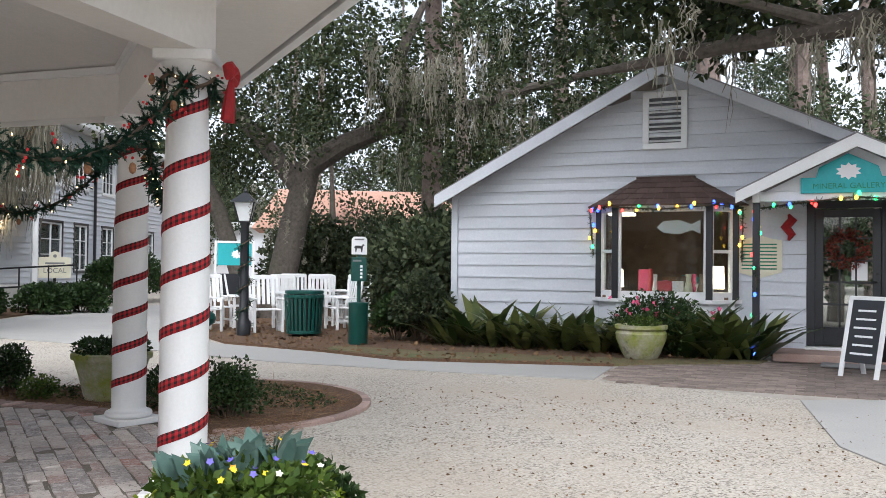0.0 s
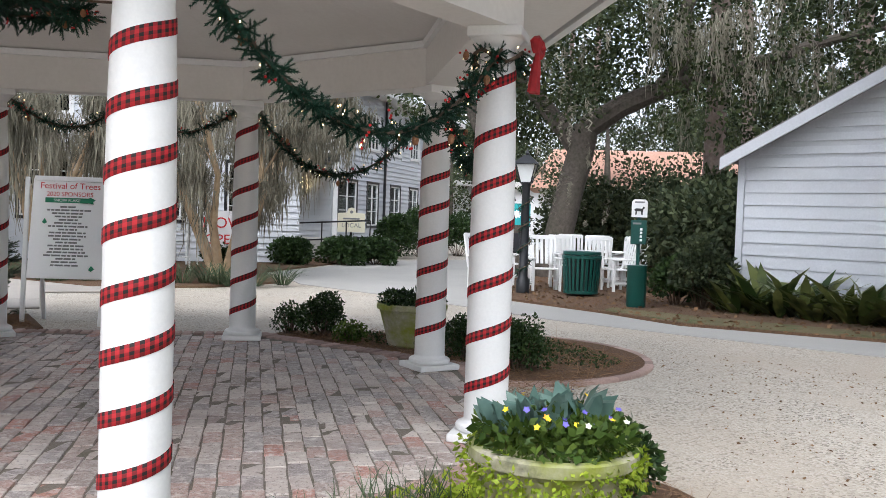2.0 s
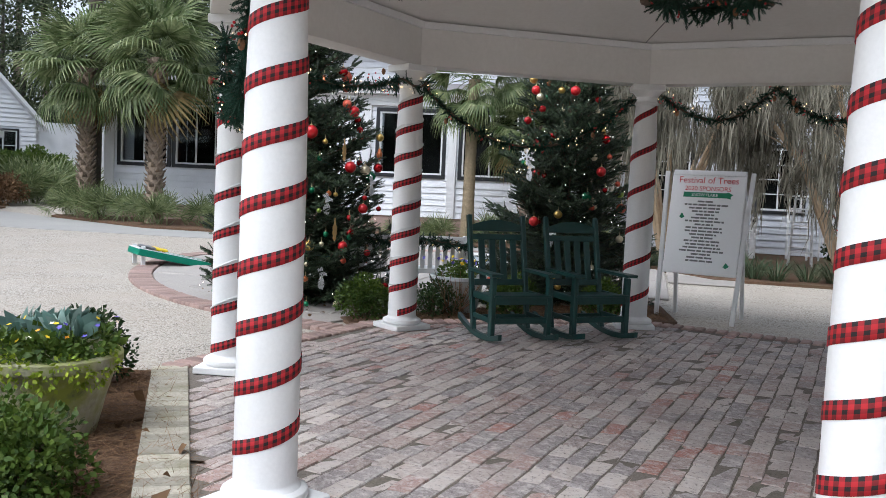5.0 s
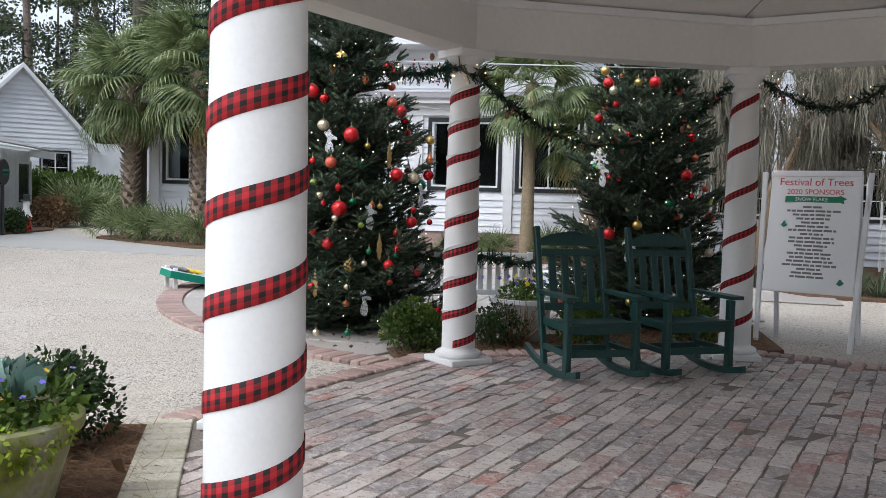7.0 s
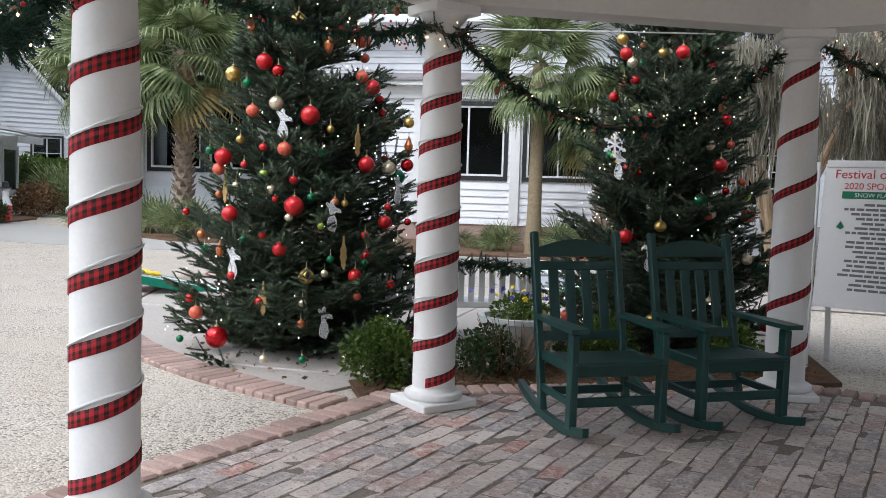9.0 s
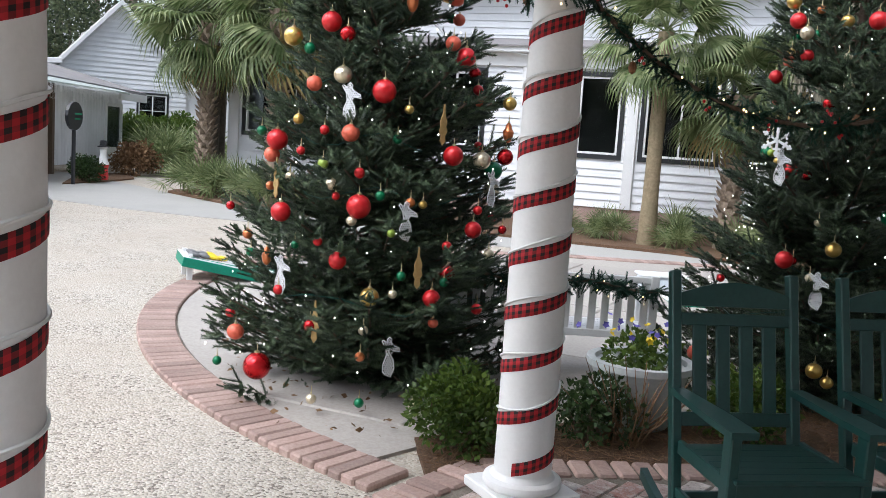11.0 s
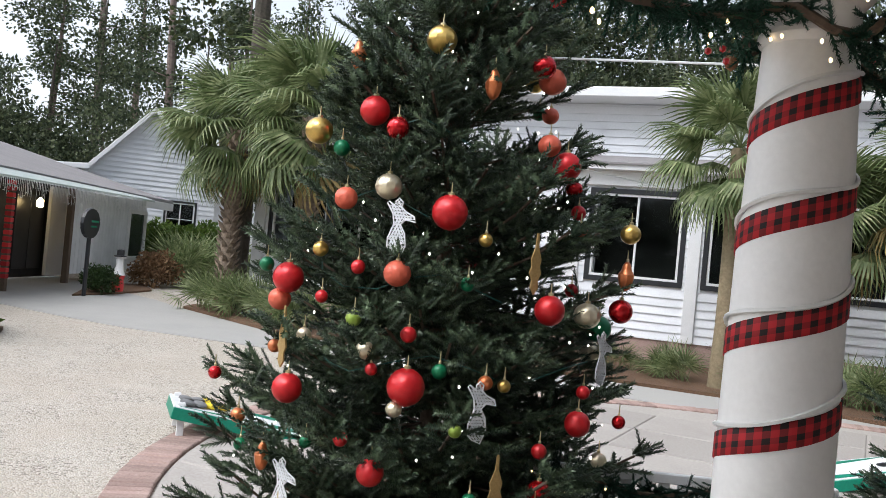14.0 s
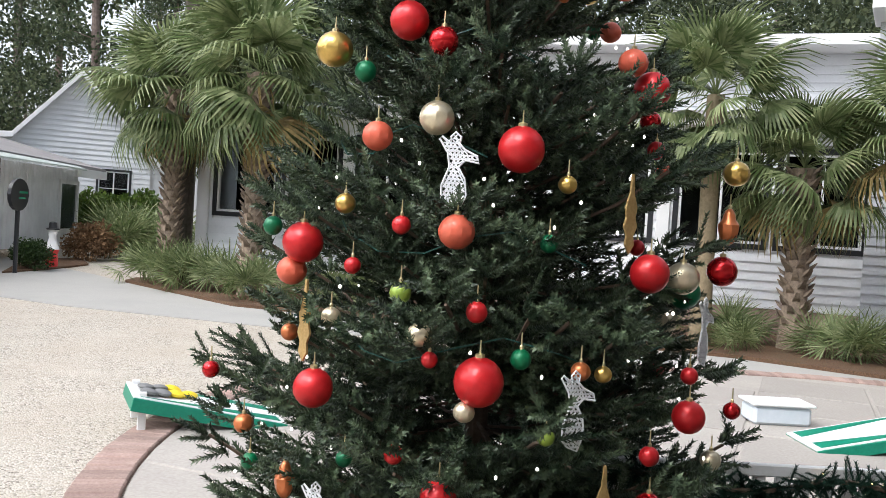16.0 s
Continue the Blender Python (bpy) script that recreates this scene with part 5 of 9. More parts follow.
# ---- garlands ----
def garland(name, label, path, seed, thick=0.09, lights=True, dense=70, berries=True, bow=None):
    """A needle garland along path, with warm lights, berries and cones."""
    rng = np.random.default_rng(seed)
    P = np.array(path, float)
    seg = np.linalg.norm(np.diff(P, axis=0), axis=1)
    length = seg.sum()
    cum = np.concatenate([[0], np.cumsum(seg)])
    g = thing(name, label, "garland", Matrix.Identity(4), "garlands")
    part("cord", Shape().tube([tuple(p) for p in P], 0.012, 5), TWIG, g)
    n = int(length * dense * 1.9)
    t = np.sort(rng.random(n)) * length
    pos = np.stack([np.interp(t, cum, P[:, k]) for k in range(3)], 1)
    tan = np.stack([np.interp(t + 0.03, cum, P[:, k]) - np.interp(t - 0.03, cum, P[:, k]) for k in range(3)], 1)
    tan /= np.linalg.norm(tan, axis=1, keepdims=True) + 1e-6
    out = rnd_dirs(rng, n)
    dirs = out * 1.0 + tan * rng.choice([-0.7, 0.7], size=(n, 1))
    dirs[:, 2] -= 0.25
    part("greenery", strewn("greenery", *SHOOT, frames_along(dirs, rnd_dirs(rng, n), thick * (0.65 + 0.6 * rng.random(n)), pos), GARLAND), None, g)
    if lights:
        s = Shape()
        for i in range(int(length * 11)):
            tt = rng.random() * length
            c = [np.interp(tt, cum, P[:, k]) for k in range(3)] + rnd_dirs(rng, 1)[0] * thick * 0.85
            s.ball(0.0042, *c, 6, 1.5)
        tagged(part("light_string", s, BULB, g, "warm lit string lights"), kind="stuff")
    if berries:
        s, c_ = Shape(), Shape()
        for i in range(int(length * 5)):
            tt = rng.random() * length
            c = [np.interp(tt, cum, P[:, k]) for k in range(3)] + rnd_dirs(rng, 1)[0] * thick * 0.9
            for j in range(3):
                s.ball(0.0085, *(c + rng.normal(size=3) * 0.015), 6)
            if i % 3 == 0:
                c_.ball(0.02, *(c + rng.normal(size=3) * 0.04), 8, 1.5)
        tagged(part("berry_spray", s, BERRY, g, "clusters of red berries"), kind="stuff")
        tagged(part("pine_cone_spray", c_, CONE, g, "small brown pine cones"), kind="stuff")
    if bow:
        b = Shape()
        for s_ in (-1, 1):
            b.tube([(0, 0, 0), (0.06 * s_, 0, 0.05), (0.11 * s_, 0, 0.03), (0.1 * s_, 0, -0.02), (0, 0, 0)], [0.012, 0.03, 0.035, 0.025, 0.012], 6)
            b.tube([(0, 0, 0), (0.03 * s_, 0.01, -0.12), (0.045 * s_, 0.02, -0.26)], [0.012, 0.026, 0.032], 6)
        ob = part("bow", b, PLAID_BOW, g, "red plaid ribbon bow", True)
        ob.matrix_local = pose(*bow)
    return g


PLAID_BOW = surface("red_bow_cloth", (0.32, 0.012, 0.016), (0.45, 0.016, 0.02), 0.75, 60, 30, (0.05, 0.008, 0.01), 0.6, 0.3)


def swag(a, b, drop, double=False, top=2.36):
    pa, pb = Vector((*COLS[a][:2], top)), Vector((*COLS[b][:2], top))
    out = (pa + pb).normalized()
    out.z = 0
    pts = []
    for i in range(29):
        t = i / 28
        p = pa.lerp(pb, 0.045 + 0.91 * t)
        s = (abs(math.sin(2 * math.pi * t)) if double else 4 * t * (1 - t)) * drop
        if double:
            s -= 0.06 * math.exp(-((t - 0.5) / 0.08) ** 2)
        pts.append((p.x + out.x * 0.12, p.y + out.y * 0.12, p.z - s))
    return pts


for i, (a, b, d, dbl, bow) in enumerate((("A", "B", 0.6, 0, 1), ("B", "N", 0.6, 0, 0), ("N", "C", 0.62, 0, 0), ("C", "D", 0.26, 1, 0), ("D", "E", 0.55, 0, 0), ("E", "F", 0.16, 0, 0), ("F", "G", 0.62, 0, 0), ("G", "A", 0.24, 1, 0))):
    x, y, an = COLS[b]
    garland("garland", "green needle garland with warm lights swagged between columns", swag(a, b, d, dbl, 2.42 if dbl else 2.36), 40 + i, 0.1 if i in (0, 6, 7, 1) else 0.085, True, 125, True, (x * 1.075, y * 1.075, 2.38, 0, 0, an + 90) if bow else None)
for k in "ABEG":
    x, y, a = COLS[k]
    garland("garland", "bunch of green garland and berries tied round column top", [(x + 0.15 * math.cos(radians(a + q)), y + 0.15 * math.sin(radians(a + q)), 2.33 + 0.04 * math.sin(q)) for q in range(0, 361, 30)], 80 + ord(k), 0.085, True, 60)
garland("hanging_greenery", "ring of green garland with berries hung below ceiling fan", [(0.3 * math.cos(radians(q)), 0.3 * math.sin(radians(q)), 2.7) for q in range(0, 361, 20)], 99, 0.13, False, 110)
wire = Shape()
wire.tube([(2.2, -2.0, 2.9), (1.0, -0.9, 2.82), (0, 0, 2.9)], 0.004, 4)
wire.tube([(-2.2, 2.1, 2.9), (-1.0, 0.9, 2.84), (0, 0, 2.9)], 0.004, 4)
solid("light_wire", wire, BLACK, "thin dark wire along pavilion ceiling", "wire")
solid("guy_wire", Shape().tube([(-3.2, 2.5, 2.62), (-5.65, 0.25, 2.72), (-10.0, 3.0, 2.9), (-14.5, 9.0, 3.3)], 0.006, 5), WIRE, "thin white guy wire tied to trees", "wire")

# ---- planters and bedding ----
BLADE_V = [(-0.03, 0, 0), (0.03, 0, 0), (0.1, 0.03, 0.35), (-0.1, 0.03, 0.35), (0.085, 0.12, 0.72), (-0.085, 0.12, 0.72), (0, 0.3, 1.0), (0, 0.29, 1.0)]
BLADE_F = [(0, 1, 2, 3), (3, 2, 4, 5), (5, 4, 6, 7)]
GRASS_V = [(-0.012, 0, 0), (0.012, 0, 0), (0.012, 0.06, 0.5), (-0.012, 0.06, 0.5), (0.009, 0.25, 0.85), (-0.009, 0.25, 0.85), (0.002, 0.5, 0.95), (-0.002, 0.5, 0.95)]
FLOWER_V = [(0.5 * math.cos(a) * r, 0.5 * math.sin(a) * r, 0.12 * r) for a, r in [(2 * math.pi * i / 10, 1.0 if i % 2 == 0 else 0.62) for i in range(10)]] + [(0, 0, 0)]
FLOWER_F = [(10, i, (i + 1) % 10) for i in range(10)]


def tuft(rng, count, spread, length, tilt=0.6, z=0.0, sy=1.0):
    """Transforms of blades that spring from the ground and lean outwards."""
    a, r = rng.random(count) * 6.283, spread * rng.random(count) ** 0.5
    pos = np.stack([r * np.cos(a), r * np.sin(a) * sy, np.full(count, z)], 1)
    out = np.stack([np.cos(a), np.sin(a), np.zeros(count)], 1) * (tilt * (0.3 + 0.9 * rng.random(count)))[:, None] + rng.normal(size=(count, 3)) * 0.15
    out[:, 2] = 1
    side = np.stack([np.sin(a), -np.cos(a), np.zeros(count)], 1)
    d = out / np.linalg.norm(out, axis=1, keepdims=True)
    y = np.cross(d, -side)
    return frames_along(d, np.cross(d, side) * 1.0 + y * 0.0 + side * 0.001, length * (0.6 + 0.6 * rng.random(count)), pos)


def bowl_planter(x, y, r, h, seed, kind):
    rng = np.random.default_rng(seed)
    pot = thing("planter", "round mossy concrete planter with " + ("kale, pansies and lime creeper" if kind else "green perennials"), "planter", pose(x, y, GZ + 0.03), "planters")
    part("bowl", Shape().lathe([(r * 0.6, 0), (r * 0.66, 0.02), (r * 0.78, h * 0.45), (r * 0.9, h * 0.8), (r * 0.93, h * 0.86), (r * 0.99, h * 0.87), (r, h * 0.9), (r, h * 0.98), (r * 0.97, h), (r * 0.88, h), (r * 0.86, h * 0.93), (0.02, h * 0.9)], 48), MOSSPOT, pot, "", True)
    cs = [(r * 0.6 * math.cos(q), r * 0.6 * math.sin(q), h + 0.04) for q in np.arange(0, 6.28, 0.6)] + [(0, 0, h + 0.07)]
    part("foliage", foliage("foliage", rng, cs, [r * 0.36] * len(cs), 1500, 0.045, BOXWOOD if kind == 0 else BRIGHTBOX, 0.5, 0.6), None, pot)
    if kind:
        es = [(r * 0.93 * math.cos(q), r * 0.93 * math.sin(q), h - 0.01 - 0.1 * rng.random()) for q in np.arange(-2.9, 0.8, 0.24)]
        part("creeper", foliage("creeper", rng, es, [0.075] * len(es), 1500, 0.026, LIME, 0.3, 0.9, 0.5), None, pot, "lime green trailing creeper")
        tagged(part("kale", strewn("kale", BLADE_V, BLADE_F, np.concatenate([frames_along(q[:, :, 2], q[:, :, 0], np.full(len(q), 1.0) * 0.18, q[:, :, 3] + np.array(c)) for q, c in ((tuft(rng, 26, 0.05, 1.0, 1.1), c) for c in ((-0.06, 0.06, h + 0.05), (0.1, 0.1, h + 0.07), (-0.16, -0.04, h + 0.04)))]) * np.array([1.9, 1, 1, 1]), KALE), None, pot, "grey-green ornamental kale"), kind="stuff")
        for col, n in (("yellow", 14), ("violet", 14), ("white", 3), ("orange", 3)):
            a, rr = rng.random(n) * 6.28, r * 0.95 * rng.random(n) ** 0.5
            pos = np.stack([rr * np.cos(a), rr * np.sin(a), h + 0.1 + 0.08 * rng.random(n)], 1)
            dr = np.stack([np.cos(a) * 0.6, np.sin(a) * 0.6 - 0.3, np.full(n, 0.9)], 1) + rng.normal(size=(n, 3)) * 0.3
            tagged(part("bloom_spray", strewn("bloom_spray", FLOWER_V, FLOWER_F, frames_along(dr, rnd_dirs(rng, n), np.full(n, 0.033), pos), PETALS[col]), None, pot, col + " pansy flowers"), kind="stuff")
    return pot


bowl_planter(3.85, -1.6, 0.365, 0.44, 1, 1)
bowl_planter(-1.4, -3.74, 0.4, 0.46, 2, 1)
bowl_planter(1.74, 3.72, 0.38, 0.46, 3, 0)
shrub("boxwood", "bushy little green boxwood beside mossy planter", 4.12, -1.15, 0.36, 0.62, 0.035, BOXWOOD, 8, 900, group="boxwoods")
for x, y, w, h, mat, sd, n in ((0.62, 4.0, 0.55, 0.55, BOXWOOD, 11, 2000), (0.18, 4.1, 0.42, 0.42, BOXWOOD, 12, 500), (1.05, 3.75, 0.4, 0.25, BRIGHTBOX, 13, 600), (3.05, 2.65, 0.6, 0.55, BOXWOOD, 14, 1800), (2.45, 3.1, 0.5, 0.5, BOXWOOD, 15, 1200), (-0.35, -4.2, 0.75, 0.5, BRIGHTBOX, 16, 3200), (-2.3, -3.3, 0.65, 0.62, BOXWOOD, 17, 2200), (-0.8, -4.7, 0.7, 0.45, BRIGHTBOX, 18, 2600), (-4.0, 0.05, 0.58, 0.52, BRIGHTBOX, 19, 2200), (-3.85, 0.85, 0.55, 0.46, BOXWOOD, 20, 900), (-3.55, 1.75, 0.55, 0.5, BRIGHTBOX, 21, 2000), (-3.1, 2.75, 0.5, 0.45, BRIGHTBOX, 22, 1500)):
    shrub("boxwood", "small " + ("bright " if mat is BRIGHTBOX else "dark ") + "green boxwood shrub in mulch", x, y, w, h, 0.03, mat, sd, n, group="boxwoods")
tw = Shape()
rng = np.random.default_rng(9)
for i in range(40):
    p = Vector((-3.75, 1.05, GZ))
    q = p + Vector((rng.normal() * 0.16, rng.normal() * 0.2, 0.3 + 0.25 * rng.random()))
    tw.tube([p + Vector((rng.normal() * 0.06, rng.normal() * 0.06, 0)), p.lerp(q, 0.5) + Vector((rng.normal() * 0.03, rng.normal() * 0.03, 0)), q], [0.005, 0.004, 0.002], 4)
solid("dry_shrub", tw, STRAW, "bare dry twiggy shrub in mulch bed", "shrub")
pot = thing("flower_pot", "pale ribbed concrete pot with yellow and violet pansies", "planter", pose(-4.05, 1.35, GZ + 0.03))
part("pot", Shape().lathe([(0.19, 0), (0.23, 0.05), (0.28, 0.3), (0.3, 0.36), (0.33, 0.37), (0.33, 0.41), (0.28, 0.41), (0.27, 0.38), (0.02, 0.36)], 28), surface("pale_concrete", (0.5, 0.52, 0.52), (0.6, 0.62, 0.61), 0.8, 30, 4, (0.35, 0.4, 0.36), 0.5, 0.3), pot, "", True)
rng = np.random.default_rng(19)
part("foliage", foliage("foliage", rng, [(0.1, 0, 0.46), (-0.12, 0.05, 0.46), (0, -0.12, 0.45), (0, 0.12, 0.47)], [0.14] * 4, 700, 0.04, BRIGHTBOX, 0.5, 0.7), None, pot)
for col in ("yellow", "violet"):
    n = 14
    pos = np.stack([rng.normal(size=n) * 0.14, rng.normal(size=n) * 0.14, 0.55 + 0.05 * rng.random(n)], 1)
    tagged(part("bloom_spray", strewn("bloom_spray", FLOWER_V, FLOWER_F, frames_along(rnd_dirs(rng, n) + np.array((0.5, -0.6, 0.7)), rnd_dirs(rng, n), np.full(n, 0.05), pos), PETALS[col]), None, pot, col + " pansy flowers"), kind="stuff")

# ground cover at pavilion edge and litter
rng = np.random.default_rng(31)


def cover(name, label, poly, count, leaf, mat, seed, template=(LEAF_V, LEAF_F), up=0.5, z=GZ + 0.04, category="ground cover"):
    """Leaves or straw strewn over a bed."""
    r = np.random.default_rng(seed)
    xs, ys = [p[0] for p in poly], [p[1] for p in poly]
    pts = []
    while len(pts) < count:
        x, y = r.uniform(min(xs), max(xs)), r.uniform(min(ys), max(ys))
        ins = False
        for (x0, y0), (x1, y1) in zip(poly, poly[1:] + poly[:1]):
            if (y0 > y) != (y1 > y) and x < (x1 - x0) * (y - y0) / (y1 - y0) + x0:
                ins = not ins
        if ins:
            pts.append((x, y, z + 0.012 * r.random()))
    d = r.normal(size=(count, 3))
    d[:, 2] = np.abs(d[:, 2]) * up
    return solid(name, strewn(name, *template, frames_along(d, rnd_dirs(r, count), leaf * (0.5 + r.random(count)), np.array(pts)), mat), None, label, category, kind="stuff")


STRAW_V, STRAW_F = [(-0.015, 0, 0), (0.015, 0, 0), (0.0, 0.02, 1.0)], [(0, 1, 2)]
cover("pine_straw", "loose brown pine straw on bed", [(0.1, -3.5), (-2.5, -2.6), (-2.7, -2.9), (-2.4, -3.5), (-1.6, -4.4), (-0.4, -4.9), (0.7, -4.5), (0.9, -3.9)], 11000, 0.12, STRAW, 61, (STRAW_V, STRAW_F), 0.25)
cover("pine_straw", "loose brown pine straw on bed", [(2.6, 2.5), (3.3, 1.2), (3.6, 0.1), (3.7, 2.3), (4.1, 3.2), (4.1, 3.6), (3.5, 4.5), (2.9, 5.2), (1.0, 4.6), (0.2, 4.2), (0.2, 3.7)], 6000, 0.13, STRAW, 62, (STRAW_V, STRAW_F), 0.25)
cover("pine_straw", "loose brown pine straw on bed", [(3.7, 0.1), (4.4, -0.6), (4.9, -1.5), (4.8, -2.3), (4.2, -2.9), (2.9, -2.8)], 4000, 0.13, STRAW, 63, (STRAW_V, STRAW_F), 0.25)
cover("pine_straw", "loose brown pine straw on bed", [(-3.6, -0.3), (-4.15, -0.05), (-4.1, 1.6), (-3.9, 2.6), (-3.4, 4.0), (-2.5, 3.2), (-2.75, 2.5), (-3.75, 0.2)], 5000, 0.12, STRAW, 64, (STRAW_V, STRAW_F), 0.3)
cover("ground_cover", "yellow-green creeping ground cover at brick edge", [(2.55, -2.5), (3.55, -0.1), (3.85, -0.3), (3.6, -1.2), (3.3, -2.0), (2.95, -2.75)], 2600, 0.05, LIME, 65, (LEAF_V, LEAF_F), 1.2)
cover("ground_cover", "grassy clumps at pavilion edge", [(2.55, -2.5), (3.2, -1.1), (3.5, -1.4), (2.9, -2.8)], 700, 0.16, LIRIOPE, 66, ([v for v in GRASS_V], BLADE_F), 2.0)
cover("ground_cover", "low green creeping cover in bed", [(1.0, 4.4), (2.8, 5.1), (3.4, 4.5), (4.0, 3.6), (3.8, 3.0), (2.7, 3.4), (1.3, 3.6)], 2500, 0.035, BOXWOOD, 67, (LEAF_V, LEAF_F), 0.6)
cover("fallen_leaves", "fallen dry brown leaves on mulch", [(0.1, -3.5), (-2.5, -2.6), (-2.7, -2.9), (-1.6, -4.4), (0.7, -4.5)], 90, 0.1, DRYLEAF, 68, (LEAF_V, LEAF_F), 0.2)
cover("fallen_leaves", "fallen dry brown leaves under oak", [(4.6, 7.3), (3.3, 8.5), (1.7, 9.9), (0.9, 11.7), (1, 15), (7, 15), (7, 10), (10, 8), (9.7, 7.3), (7.5, 6.7)], 1300, 0.07, DRYLEAF, 69, (LEAF_V, LEAF_F), 0.2)
cover("fallen_leaves", "scattered brown leaves on gravel", [(4.2, 5), (9, 3), (9, -1), (5.2, -3), (4.6, 1)], 1600, 0.022, DRYLEAF, 70, (LEAF_V, LEAF_F), 0.15, GZ)
cover("fallen_leaves", "brown leaf litter on patio below tree", [(-5.0, -1.0), (-4.2, -0.6), (-4.3, 1.2), (-6.5, 1.4), (-6.8, -0.6)], 160, 0.04, DRYLEAF, 71, (LEAF_V, LEAF_F), 0.15, GZ + 0.035)
# ---- bench and cornhole boards ----
bench = thing("bench", "white slatted garden bench draped with green garland", "bench", pose(-5.15, 1.45, GZ + 0.02, 0, 0, 61.5))
for z, h in ((0.74, 0.05), (0.33, 0.055)):
    part("back_rail", Shape().box(1.5, 0.035, h, 0, 0, z, 0.005), TRIMW, bench)
for k in range(15):
    part("back_slat", Shape().box(0.055, 0.018, 0.37, -0.66 + 0.094 * k, 0, 0.38, 0.004), TRIMW, bench)
for k in range(5):
    part("seat_slat", Shape().box(1.5, 0.075, 0.022, 0, 0.07 + 0.088 * k, 0.36, 0.004), TRIMW, bench)
for s in (-1, 1):
    part("end_frame", Shape().box(0.06, 0.05, 0.8, 0.72 * s, 0, 0, 0.005).box(0.06, 0.05, 0.58, 0.72 * s, 0.45, 0, 0.005).box(0.07, 0.5, 0.03, 0.72 * s, 0.22, 0.57, 0.005).box(0.05, 0.42, 0.05, 0.72 * s, 0.22, 0.3, 0.004), TRIMW, bench)
bd = Vector((math.cos(radians(61.5)), math.sin(radians(61.5)), 0))
garland("garland", "thick green garland laid along bench back", [tuple(Vector((-5.15, 1.45, 0.68)) + bd * (-0.75 + 1.5 * i / 12) + Vector((0.06, -0.04, 0.03 * math.sin(i)))) for i in range(13)], 77, 0.11, True, 130, False)


def cornhole(m, bags):
    b = thing("cornhole_board", "green-edged white cornhole board on short legs", "game board", m, "cornhole boards")
    tilt = pose(0, 0, 0.07, 0, 12, 0)
    part("deck", Shape().box(1.2, 0.6, 0.02, 0, 0, 0.07, 0.004, tilt), TRIMW, b)
    for s in (-1, 1):
        part("side_rail", Shape().box(1.2, 0.03, 0.1, 0, 0.3 * s, -0.02, 0.004, tilt), KELLY, b)
        part("end_rail", Shape().box(0.03, 0.57, 0.1, 0.585 * s, 0, -0.021, 0.004, tilt), KELLY, b)
        part("leg", Shape().box(0.06, 0.04, 0.3, -0.5, 0.24 * s, 0, 0.004), TRIMW, b)
        part("stripe", Shape().prism([(-0.55, 0.27 * s), (0.55, 0.1 * s), (0.55, 0.27 * s)], 0.0915, 0.0935, tilt), KELLY, b)
    # Flat black disc painted for the dark inside a hole; the deck is uncut.
    part("hole_disc", Shape().lathe([(0.075, 0.0915), (0.075, 0.0925)], 24, -0.37, 0, 0, tilt), BLACK, b)
    if bags:
        for i in range(7):
            q = Shape().ball(0.07, 0, 0, 0, 10, 0.38)
            ob = solid("bean_bag", q, PETALS["yellow"] if i > 3 else INK["grey"], ("yellow" if i > 3 else "dark blue-grey") + " cloth bean bag on cornhole board", "bean bag", "bean bags", smooth=True)
            ob.matrix_world = m @ tilt @ pose(-0.48 + 0.16 * (i // 2) * 0.7, -0.16 + 0.17 * (i % 2) + 0.03 * i, 0.118, random.uniform(-10, 10), random.uniform(-10, 10), i * 40)
    return b


cornhole(pose(-9.7, 0.28, GZ + 0.02, 0, 0, 85), True)
cornhole(pose(-7.35, 5.35, GZ + 0.02, 0, 0, -118), False)
bx = thing("storage_box", "clear plastic storage box on patio", "box", pose(-8.3, 5.3, GZ + 0.03, 0, 0, 62))
part("tub", Shape().box(0.55, 0.34, 0.18, 0, 0, 0, 0.03), surface("cloudy_plastic", (0.6, 0.66, 0.72), (0.68, 0.73, 0.78), 0.3, 10, 4, None, 0.2, 0), bx)
part("lid", Shape().box(0.6, 0.39, 0.03, 0, 0, 0.18, 0.01), WIRE, bx, "pale plastic lid")

